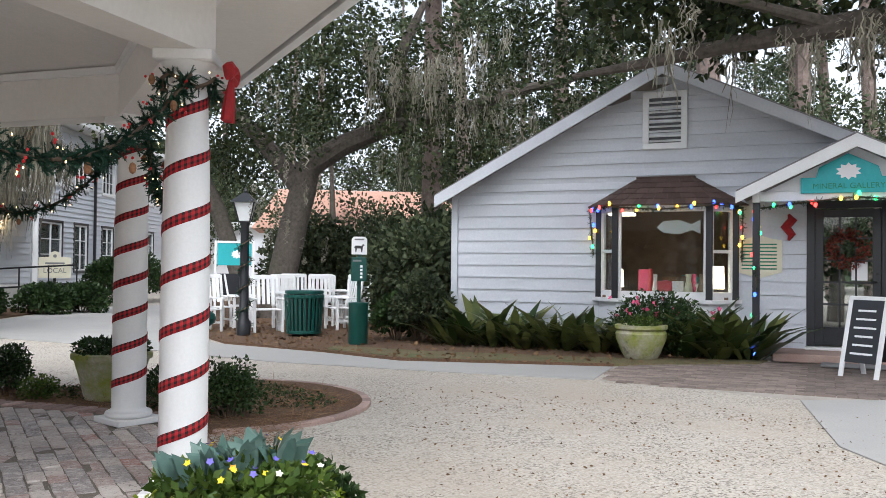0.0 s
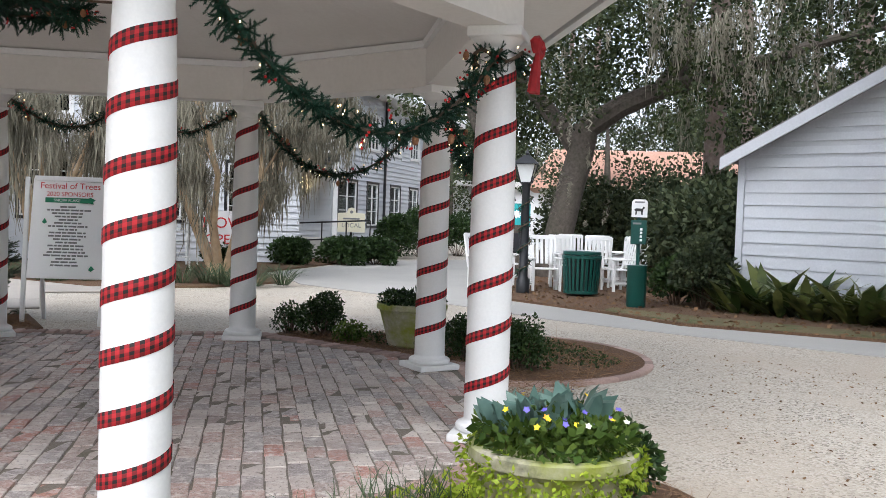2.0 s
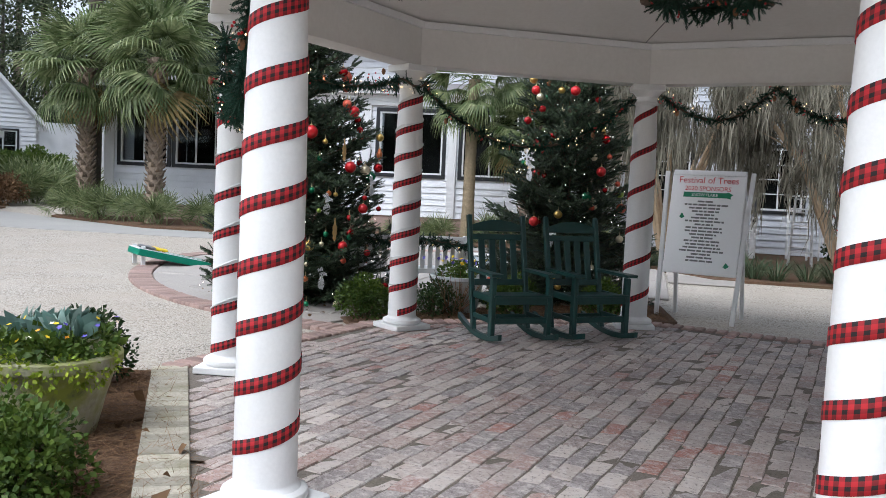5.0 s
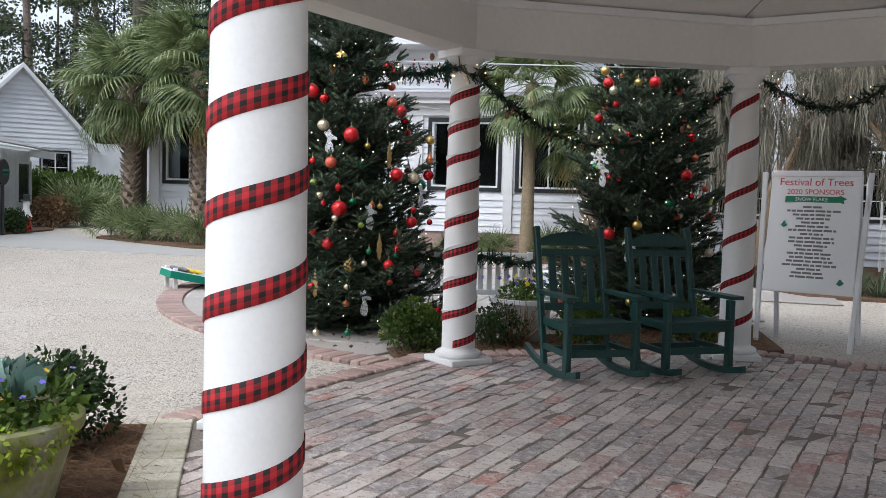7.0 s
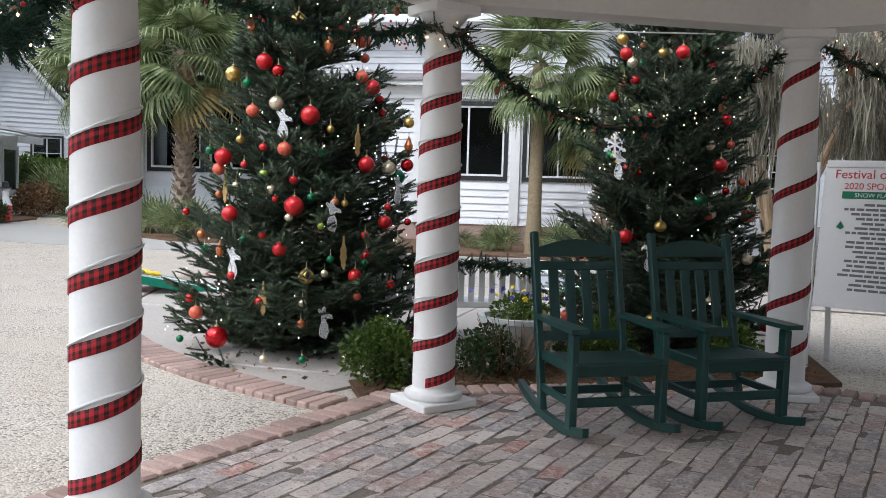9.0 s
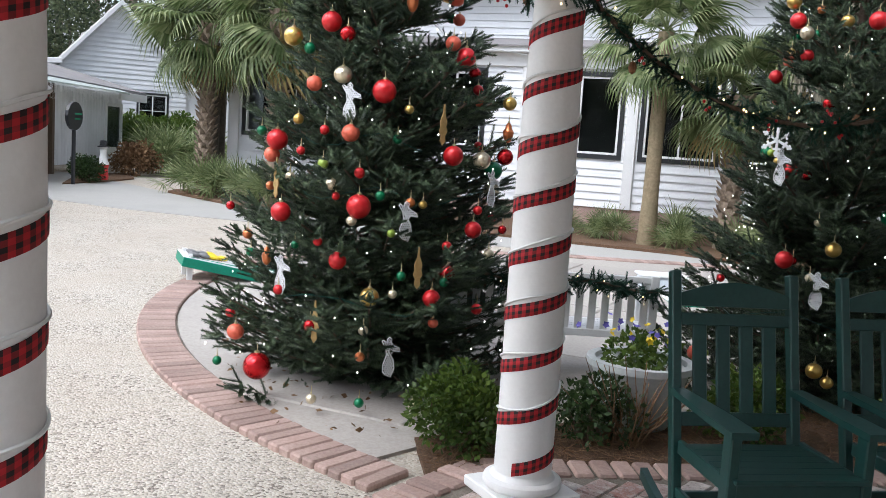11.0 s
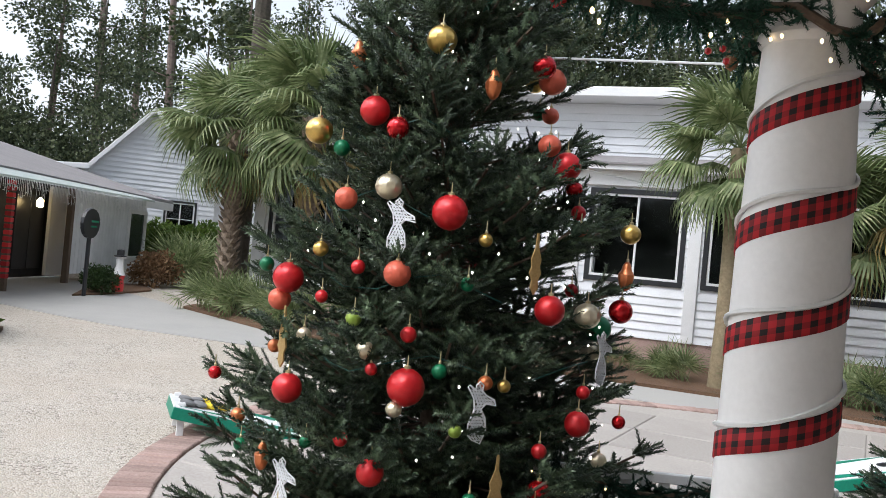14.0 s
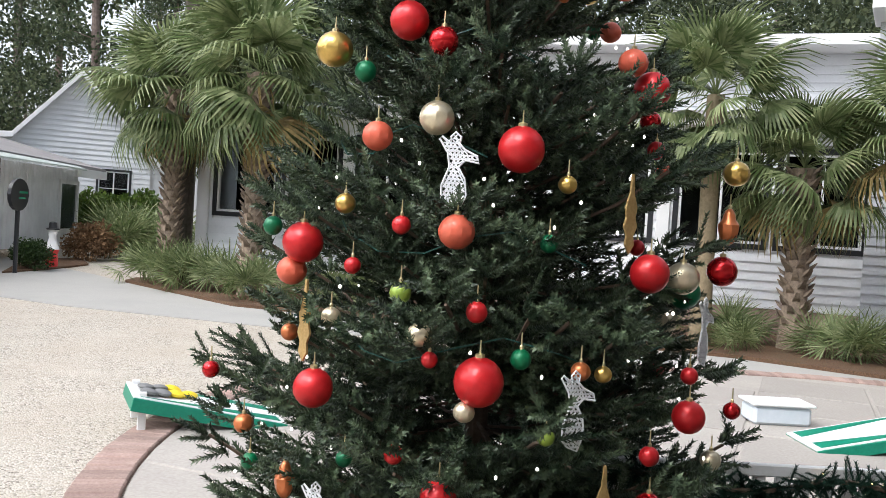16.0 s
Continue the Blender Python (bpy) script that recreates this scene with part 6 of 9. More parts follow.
# ---- palms ----
def fan_leaf(seed, droop, size=1.0, petiole=0.75, segs=30, mat=PALMLEAF):
    """A fan frond on a stalk along +x that ends in long drooping segments."""
    r = random.Random(seed)
    vs, fs = [], []

    def quad(a, b, w0, w1, side):
        k = len(vs)
        vs.extend([a - side * w0, a + side * w0, b + side * w1, b - side * w1])
        fs.append((k, k + 1, k + 2, k + 3))
    pts = [Vector((petiole * t, 0, 0.12 * t - 0.22 * droop * t * t)) for t in (0, 0.33, 0.66, 1)]
    for a, b in zip(pts, pts[1:]):
        quad(a, b, 0.02, 0.014, Vector((0, 1, 0)))
        quad(a, b, 0.014, 0.01, Vector((0, 0, 1)))
    hub = pts[-1]
    for i in range(segs):
        t = (i + 0.5) / segs * 2 - 1
        an = t * radians(118)
        d = Vector((math.cos(an), math.sin(an), -0.12 - 0.5 * abs(t) * 0.5))
        d.normalize()
        ln = (0.62 + 0.36 * math.cos(an * 0.75)) * r.uniform(0.9, 1.08)
        side = Vector((-math.sin(an), math.cos(an), 0.25 * (1 if i % 2 else -1))).normalized()
        p0, p1 = hub, hub + d * ln * 0.45
        p2 = p1 + (d + Vector((0, 0, -0.45 * droop))).normalized() * ln * 0.33
        p3 = p2 + (d * 0.6 + Vector((0, 0, -1.1 * droop))).normalized() * ln * 0.3 * r.uniform(0.8, 1.2)
        quad(p0, p1, 0.004, 0.026, side)
        quad(p1, p2, 0.026, 0.015, side)
        quad(p2, p3, 0.015, 0.002, side)
    sh = Shape(Matrix.Diagonal((size, size, size, 1))).add(vs, fs)
    me = sh.mesh("frond")
    me.materials.append(mat)
    return me


FRONDS = [fan_leaf(i, d, 1.0, 0.75, 36) for i, d in ((1, 0.7), (2, 1.3), (3, 1.9))]
OLDFRONDS = [fan_leaf(i, 1.8, 1.0, 0.7, 26, DRYPALM) for i in (7, 8)]
PALMETTO = [fan_leaf(i, 0.25, 0.62, 0.75, 18) for i in (11, 12)]


def palm(x, y, h, r, seed, size, boots, label, fronds=34, lean=(0, 0)):
    rg = random.Random(seed)
    p = thing("palm_tree", label, "palm tree", pose(x, y, GZ), "palms")
    pts = [(lean[0] * t * t, lean[1] * t * t, h * t) for t in (0, 0.25, 0.5, 0.75, 1.0)]
    part("trunk", Shape().tube(pts, [r * 1.1, r * 0.85, r * 0.8, r * 0.85, r * 0.8], 16), PALMBARK if boots else PALMTRUNK, p, "", True)
    if boots:
        s = Shape()
        for i in range(int(h * 34)):
            z = 0.12 * h + h * 0.86 * i / (h * 34)
            a = i * 2.39996
            m = pose(lean[0] * (z / h) ** 2, lean[1] * (z / h) ** 2, z, 0, 0, math.degrees(a)) @ pose(r * 0.72, 0, 0, 0, 24, 0)
            s.add([(-0.02, -0.075, -0.05), (-0.02, 0.075, -0.05), (0.05, 0.045, 0.1), (0.05, -0.045, 0.1), (0.06, 0.03, 0.2), (0.06, -0.03, 0.2), (0.0, 0.05, 0.1), (0.0, -0.05, 0.1)], [(0, 1, 2, 3), (3, 2, 4, 5), (6, 7, 5, 4), (0, 3, 7), (1, 6, 2), (2, 6, 4), (3, 5, 7)], m)
        tagged(part("trunk_sheath", s, PALMBARK, p, "criss-cross brown leaf bases"), kind="stuff")
    for i in range(fronds):
        t = i / fronds
        el = 80 - 122 * t ** 0.9 + rg.uniform(-12, 12)
        me = OLDFRONDS[i % 2] if t > 0.9 and boots else FRONDS[0 if t < 0.3 else 1 if t < 0.65 else 2]
        f = part("frond", me, None, p)
        f.matrix_local = pose(lean[0], lean[1], h - 0.05 + 0.1 * (1 - t), 0, 0, i * 137.5 + rg.uniform(-12, 12)) @ pose(0, 0, 0, 0, -el, 0) @ pose(0, 0, 0, rg.uniform(-35, 35), 0, 0) @ Matrix.Diagonal((*[size * rg.uniform(0.8, 1.12)] * 3, 1))
    return p


palm(-22.2, 2.75, 4.2, 0.22, 1, 1.3, True, "cabbage palm with brown boots and drooping fan fronds", 38)
palm(-19.6, 3.75, 4.4, 0.23, 2, 1.35, True, "cabbage palm with shaggy trunk and fan fronds", 40)
palm(-12.6, 8.75, 3.95, 0.17, 3, 0.92, False, "slender smooth-trunked palm with fan fronds", 30, (-0.1, 0.1))
palm(-12.0, 10.15, 2.9, 0.22, 4, 0.95, True, "short cabbage palm with hanging fronds", 30)
palm(-10.6, 10.9, 3.6, 0.22, 6, 0.95, True, "cabbage palm beside annex corner", 22)
palm(-16.2, -3.0, 1.1, 0.12, 5, 0.55, True, "young palm in planted island bed", 22)


def palmetto(x, y, size, seed, n=22):
    rg = random.Random(seed)
    p = thing("palmetto", "spiky grey-green saw palmetto clump", "palmetto", pose(x, y, GZ + 0.03), "palmettos")
    for i in range(n):
        f = part("frond", PALMETTO[i % 2], None, p)
        f.matrix_local = pose(rg.uniform(-0.25, 0.25) * size, rg.uniform(-0.25, 0.25) * size, 0, 0, 0, rg.uniform(0, 360)) @ pose(0, 0, 0, 0, -rg.uniform(25, 85), 0) @ pose(0, 0, 0, rg.uniform(-40, 40), 0, 0) @ Matrix.Diagonal((size, size, size, 1))


for i, (x, y, s) in enumerate(((-21.6, 2.5, 1.5), (-20.8, 2.9, 1.5), (-19.9, 3.2, 1.45), (-18.7, 3.5, 1.35), (-18.2, 4.6, 1.3), (-17.0, 4.8, 1.2), (-22.6, 2.4, 1.3), (-13.3, 8.6, 0.85), (-12.0, 8.9, 0.8), (-12.8, 9.7, 1.0), (-11.2, 9.9, 0.95), (-10.6, 10.0, 1.0), (-9.8, 10.6, 1.0), (-13.9, 8.6, 0.7), (-14.6, 8.2, 0.7))):
    palmetto(x, y, s * (0.72 if i < 7 else 0.85), i, 16)
for i, (x, y) in enumerate(((-23.0, 3.15),)):
    t = thing("tree", "dark slim tree trunk beside annex", "tree", pose(x, y, GZ))
    part("trunk", Shape().tube([(0, 0, 0), (0.05, 0.05, 3), (-0.1, 0.1, 7), (0.1, 0.0, 11)], [0.27, 0.22, 0.2, 0.12], 10), BARK, t, "", True)
    rr = np.random.default_rng(i)
    cs = rr.normal(size=(14, 3)) * np.array((2.2, 2.2, 1.3)) + np.array((0, 0, 9.5))
    part("crown", foliage("crown", rr, cs, [1.1] * 14, 3500, 0.2, OAKLEAF, 0.2, 0.7), None, t)

# ---- gift shop details ----
def at_shop(u, y, z, rx=0, ry=0, rz=0):
    return SM @ pose(u, y, z, rx, ry, rz)


vent = thing("gable_vent", "white slatted gable vent with frame", "vent", at_shop(3.78, -0.035, 3.25))
for a, b, w, h in ((0, 0, 0.72, 0.1), (0, 0.85, 0.72, 0.1)):
    part("frame_rail", Shape().box(w, 0.06, h, a, 0, b, 0.005), TRIMW, vent)
for s in (-1, 1):
    part("frame_stile", Shape().box(0.1, 0.06, 0.76, 0.31 * s, 0, 0.1, 0.005), TRIMW, vent)
# Black sheet that paints in the shade between the vent slats.
part("shade_backing", Shape().box(0.54, 0.01, 0.76, 0, 0.02, 0.1), BLACK, vent)
for k in range(9):
    part("slat", Shape().box(0.53, 0.05, 0.012, 0, 0, 0, 0.002, pose(0, 0, 0.13 + 0.08 * k, 40, 0, 0)), TRIMW, vent)

# bay window
bay = thing("bay_window", "white bay window with brown hipped hood and lit shop display", "window", at_shop(3.8, 0, 0), kind="structure")
B0, B1, BD = -1.1, 1.1, 0.42
plan = [(-1.1, -0.03), (-0.74, -BD), (0.74, -BD), (1.1, -0.03)]
for k, (p, q) in enumerate(zip(plan, plan[1:])):
    p, q = Vector((*p, 0)), Vector((*q, 0))
    L_ = (q - p).length
    m = Matrix.Translation(p) @ pose(0, 0, 0, 0, 0, math.degrees(math.atan2(q.y - p.y, q.x - p.x)))
    fr = Shape()
    for x0, x1, z0, z1 in ((0, L_, 0.8, 0.92), (0, L_, 2.2, 2.32), (0, 0.09, 0.92, 2.2), (L_ - 0.09, L_, 0.92, 2.2)):
        fr.box(x1 - x0, 0.08, z1 - z0, (x0 + x1) / 2, 0.04, z0, 0.006, m)
    part("window_frame", fr, TRIMW, bay)
    if k != 1:
        part("meeting_rail", Shape().box(L_ - 0.18, 0.06, 0.05, L_ / 2, 0.04, 1.54, 0.004, m), TRIMW, bay)
    g = part("pane", Shape().box(L_ - 0.18, 0.006, 1.28, L_ / 2, 0.05, 0.92, 0, m), GLASS, bay)
    g.visible_shadow = False
for x, y in plan:
    part("corner_post", Shape().box(0.1, 0.1, 1.56, x, y, 0.78, 0.006), BLACK, bay)
part("sill", Shape().prism([(-1.2, 0.0), (-1.2, -0.08), (-0.8, -BD - 0.07), (0.8, -BD - 0.07), (1.2, -0.08), (1.2, 0.0)], 0.74, 0.8), TRIMW, bay)
part("apron", Shape().prism([(-1.1, 0.0), (-1.08, -0.06), (-0.73, -BD + 0.01), (0.73, -BD + 0.01), (1.08, -0.06), (1.1, 0.0)], 0.1, 0.74), SIDING, bay)
hood = Shape()
lo = [(-1.3, 0.0, 2.3), (-1.25, -0.2, 2.3), (-0.85, -BD - 0.22, 2.3), (0.85, -BD - 0.22, 2.3), (1.25, -0.2, 2.3), (1.3, 0.0, 2.3)]
hi = [(-0.45, 0.0, 2.78), (-0.45, -0.02, 2.78), (-0.4, -0.06, 2.78), (0.4, -0.06, 2.78), (0.45, -0.02, 2.78), (0.45, 0.0, 2.78)]
hood.add(lo + hi, [(i, i + 1, i + 7, i + 6) for i in range(5)] + [tuple(range(6)), tuple(range(6, 12)), (0, 6, 11, 5)])
part("hood", hood, SHINGLE, bay, "brown shingled hipped hood")
for r in range(5):
    t0 = r / 5
    for k in range(5):
        a0, a1, b0, b1 = (Vector(lo[k]).lerp(Vector(hi[k]), t0), Vector(lo[k]).lerp(Vector(hi[k]), t0 + 0.2), Vector(lo[k + 1]).lerp(Vector(hi[k + 1]), t0), Vector(lo[k + 1]).lerp(Vector(hi[k + 1]), t0 + 0.2))
        n = max(1, int((b0 - a0).length / 0.2))
        for i in range(n):
            p0, p1, q0, q1 = a0.lerp(b0, (i + 0.04) / n), a0.lerp(b0, (i + 0.96) / n), a1.lerp(b1, (i + 0.04) / n), a1.lerp(b1, (i + 0.96) / n)
            up = Vector((0, -0.012, 0.012))
            part("shingle", Shape().add([p0 + up, p1 + up, q1 + up * 0.3, q0 + up * 0.3, p0, p1, q1, q0], [(0, 1, 2, 3), (0, 1, 5, 4), (1, 2, 6, 5), (3, 0, 4, 7)]), SHINGLE, bay)
part("hood_top", Shape().box(0.95, 0.12, 0.03, 0, -0.03, 2.77, 0.005), SHINGLE, bay)
part("display_floor", Shape().box(2.0, 1.6, 0.04, 0, 0.6, 0.8), SHOPIN, bay)
# display lamps and wares
for u, y, z, h in ((4.62, 0.05, 0.84, 0.36), (2.98, 0.15, 0.84, 0.3)):
    lamp = thing("table_lamp", "lit table lamp with cylindrical cream shade", "lamp", at_shop(u, y, z))
    part("base", Shape().lathe([(0.06, 0), (0.06, 0.02), (0.012, 0.04), (0.012, 0.14)], 12), DARKMETAL, lamp)
    part("shade", Shape().lathe([(0.1, 0.13), (0.09, 0.13 + h)], 16), SHADEGLOW, lamp, "glowing cream shade")
pl = thing("ceiling_light", "lit ceiling light inside shop window", "lamp", at_shop(2.95, 0.6, 2.2))
part("diffuser", Shape().box(0.4, 0.4, 0.05, 0, 0, 0, 0.01), SHADEGLOW, pl)
rng = np.random.default_rng(3)
for i in range(16):
    w, h = 0.1 + 0.16 * rng.random(), 0.1 + 0.35 * rng.random()
    col = (INK["white"], PETALS["pink"], CREAM, TEAL, SHOPIN, INK["red"], CONE)[i % 7]
    o = solid("shop_display", Shape().lathe([(w * 0.4, 0), (w * 0.5, h * 0.3), (w * 0.28, h * 0.7), (w * 0.33, h)], 10) if i % 2 else Shape().box(w, w, h, 0, 0, 0, 0.01), col, "small gift ware standing in shop window", "gift ware", "window display")
    o.matrix_world = at_shop(3.05 + 1.5 * rng.random(), 0.05 + 0.9 * rng.random(), 0.842)
o = solid("hanging_fish", Shape(pose(0, 0, 0, 90, 0, 0)).prism([(-0.3, 0.0), (-0.2, 0.1), (0.05, 0.12), (0.25, 0.05), (0.38, 0.12), (0.38, -0.1), (0.25, -0.04), (0.05, -0.11), (-0.2, -0.08)], -0.02, 0.02), GLITTER, "pale fish cut-out hung in shop window", "decoration")
o.matrix_world = at_shop(4.0, -0.25, 1.95)


def coloured_lights(label, pts, seed, parent_m=SM):
    """A thin garland with large coloured bulbs."""
    W = [parent_m @ Vector(p) for p in pts]
    g = garland("light_garland", label, [tuple(w) for w in W], seed, 0.06, False, 95, False)
    r = np.random.default_rng(seed)
    P = np.array([tuple(w) for w in W])
    cum = np.concatenate([[0], np.cumsum(np.linalg.norm(np.diff(P, axis=0), axis=1))])
    for i in range(int(cum[-1] * 6)):
        t = (i + r.random()) / 6
        c = [np.interp(t, cum, P[:, k]) for k in range(3)] + rnd_dirs(r, 1)[0] * 0.06
        part("bulb", Shape().ball(0.028, *c, 8, 1.3), CBULBS[int(r.random() * 4)], g)


coloured_lights("coloured fairy lights on garland along bay hood", [(2.62, -0.1, 1.5), (2.58, -0.22, 2.25), (2.95, -BD - 0.22, 2.28), (3.8, -BD - 0.24, 2.22), (4.65, -BD - 0.22, 2.28), (5.02, -0.22, 2.25), (5.0, -0.12, 1.4)], 201)
coloured_lights("coloured fairy lights on garland wound up porch post", [(5.28, -1.12 + 0.06 * math.sin(i), 0.02 + 0.24 * i) for i in range(10)] + [(5.9, -1.2, 2.25), (6.6, -1.22, 2.32), (7.4, -1.2, 2.25)], 202)

# door and porch
door = thing("door_shop", "dark green-black glazed shop door with wreath", "door", at_shop(6.52, 0, 0), kind="structure")
for x, w in ((-0.52, 0.12), (0.52, 0.12)):
    part("jamb", Shape().box(w, 0.16, 2.24, x, 0.04, 0.12, 0.006), BLACK, door)
part("lintel", Shape().box(1.16, 0.16, 0.12, 0, 0.04, 2.24, 0.006), BLACK, door)
leafm = pose(0, 0.02, 0.14)
for x in (-0.4, 0.4):
    part("stile", Shape().box(0.12, 0.045, 2.08, x, 0, 0, 0.004, leafm), BLACK, door)
for z, h in ((0, 0.28), (1.96, 0.12)):
    part("rail", Shape().box(0.68, 0.045, h, 0, 0, z, 0.004, leafm), BLACK, door)
for k in range(1, 5):
    part("glazing_bar", Shape().box(0.68, 0.03, 0.03, 0, 0, 0.28 + 1.68 * k / 5, 0.003, leafm), BLACK, door)
for x in (-0.113, 0.113):
    part("glazing_bar", Shape().box(0.03, 0.032, 1.68, x, 0, 0.28, 0.003, leafm), BLACK, door)
g = part("pane", Shape().box(0.7, 0.006, 1.7, 0, 0.005, 0.27, 0, leafm), GLASS, door)
g.visible_shadow = False
hd = part("door_handle", Shape().tube([(0.4, -0.03, 0.98), (0.4, -0.07, 0.98), (0.32, -0.07, 0.98)], 0.012, 8, leafm).lathe([(0.03, 0), (0.03, 0.01)], 12, 0.4, -0.03, 1.1, leafm @ pose(0, 0, 0, 0, 0, 0)), DARKMETAL, door)
part("notice", Shape().box(0.22, 0.004, 0.28, 0.16, -0.012, 1.0, 0, leafm), INK["white"], door, "white paper notice")
part("threshold", Shape().box(1.2, 0.3, 0.04, 0, -0.06, 0.08, 0.005), TRIMW, door)
rng = np.random.default_rng(8)
wr = thing("wreath", "round red-brown wreath hung on shop door", "wreath", at_shop(6.52, -0.06, 1.62))
cs = [(0.22 * math.cos(q), 0, 0.22 * math.sin(q)) for q in np.arange(0, 6.28, 0.4)]
part("leaves", foliage("leaves", rng, cs, [0.09] * len(cs), 700, 0.05, leafy("wreath_leaves", (0.14, 0.03, 0.02), (0.25, 0.06, 0.04)), 0.3), None, wr)
sr_ = solid("swag_bow", Shape().tube([(0, 0, 0.2), (0.06, -0.02, 0.12), (-0.04, -0.02, 0.0), (0.05, -0.02, -0.12), (0, 0, -0.2)], [0.02, 0.07, 0.08, 0.06, 0.02], 8), PLAID_BOW, "dark red ribbon swag on shop wall", "decoration", smooth=True)
sr_.matrix_world = at_shop(5.68, -0.06, 1.95)
porch = thing("porch_roof", "small gabled porch roof with teal sign", "porch", at_shop(6.6, 0, 0), kind="structure")
for s in (-1, 1):
    part("roof_slope", Shape().add([(0, -1.45, 3.12), (1.55 * s, -1.45, 2.36), (1.55 * s, 0, 2.36), (0, 0, 3.12), (0, -1.45, 3.2), (1.58 * s, -1.45, 2.43), (1.58 * s, 0, 2.43), (0, 0, 3.2)], [(0, 1, 2, 3), (4, 5, 6, 7), (0, 1, 5, 4), (1, 2, 6, 5), (2, 3, 7, 6), (3, 0, 4, 7)]), GREYROOF, porch)
    part("barge_board", Shape().add([(0, -1.5, 2.99), (1.58 * s, -1.5, 2.24), (1.58 * s, -1.5, 2.4), (0, -1.5, 3.17), (0, -1.45, 2.99), (1.58 * s, -1.45, 2.24), (1.58 * s, -1.45, 2.4), (0, -1.45, 3.17)], [(0, 1, 2, 3), (4, 5, 6, 7), (0, 1, 5, 4), (1, 2, 6, 5), (2, 3, 7, 6), (3, 0, 4, 7)]), TRIMW, porch)
    part("post", Shape().box(0.1, 0.1, 2.32, 1.32 * s, -1.12, 0.0, 0.008), BLACK, porch)
    part("side_beam", Shape().box(0.1, 1.3, 0.14, 1.32 * s, -0.62, 2.26, 0.005), TRIMW, porch)
part("front_beam", Shape().box(2.6, 0.1, 0.14, 0, -1.12, 2.28, 0.005), TRIMW, porch)
part("gable_board", Shape().prism([(-1.2, 2.42), (1.2, 2.42), (0, 3.02)], -0.02, 0.02, pose(0, -1.1, 0, 90, 0, 0)), SIDING, porch)
part("step", Shape().box(2.2, 1.0, 0.12, 0, -0.55, -0.04, 0.01), BRICKE, porch, "low brick doorstep")
sg = thing("shop_sign", "teal shop sign with pale sea-urchin shape", "sign", at_shop(6.5, -1.2, 2.38))
part("board", Shape(pose(0, 0, 0, 90, 0, 0)).prism([(-0.62, 0), (0.62, 0), (0.62, 0.22), (0.42, 0.22), (0.38, 0.36), (0.0, 0.55), (-0.38, 0.36), (-0.42, 0.22), (-0.62, 0.22)], -0.02, 0.02), TEAL, sg)
part("emblem", Shape(pose(0, -0.022, 0.3, 90, 0, 0)).prism([(0.17 * (1 if i % 2 else 0.7) * math.cos(i * 0.314), 0.12 * (1 if i % 2 else 0.7) * math.sin(i * 0.314)) for i in range(20)], -0.003, 0.003), INK["white"], sg)
lettering("sign_text", "MINERAL GALLERY", 0.11, INK["green"], sg, pose(0, -0.024, 0.06, 90, 0, 0))
pq = thing("wall_plaque", "cream shaped plaque with lines of writing", "sign", at_shop(5.25, -0.04, 1.15))
part("board", Shape(pose(0, 0, 0, 90, 0, 0)).prism([(-0.34, 0.1), (-0.2, 0.06), (0, 0), (0.2, 0.06), (0.34, 0.1), (0.34, 0.6), (0.2, 0.62), (0, 0.68), (-0.2, 0.62), (-0.34, 0.6)], -0.015, 0.015), CREAM, pq)
for k in range(8):
    part("text_line", Shape().box(0.52, 0.004, 0.02, 0, -0.017, 0.14 + 0.055 * k), INK["green"], pq)
fr = thing("sandwich_sign", "small white-framed chalkboard sign by shop door", "sign", pose(10.25, 5.5, GZ + 0.01, 0, 0, -62))
for tl, nm in ((-14, "front"), (14, "rear")):
    m = pose(0, 0.0 if tl < 0 else 0.5, 0, tl, 0, 0)
    for x in (-0.24, 0.24):
        part(nm + "_leg", Shape().box(0.06, 0.03, 1.05, x, 0, 0, 0.004, m), TRIMW, fr)
    part(nm + "_board", Shape().box(0.44, 0.02, 0.8, 0, 0, 0.2, 0.003, m), BLACK, fr)
    part(nm + "_rail", Shape().box(0.5, 0.032, 0.05, 0, 0, 1.0, 0.004, m), TRIMW, fr)
for k in range(6):
    part("chalk_line", Shape().box(0.3 - 0.03 * (k % 3), 0.003, 0.025, 0, -0.012, 0.3 + 0.11 * k, 0, pose(0, 0, 0, -14, 0, 0)), INK["white"], fr)
solid("door_mat", Shape().box(0.9, 0.5, 0.02, 0, 0, 0, 0.006), INK["grey"], "dark grey door mat on brick paving", "mat").matrix_world = at_shop(6.6, -1.4, GZ + 0.035)

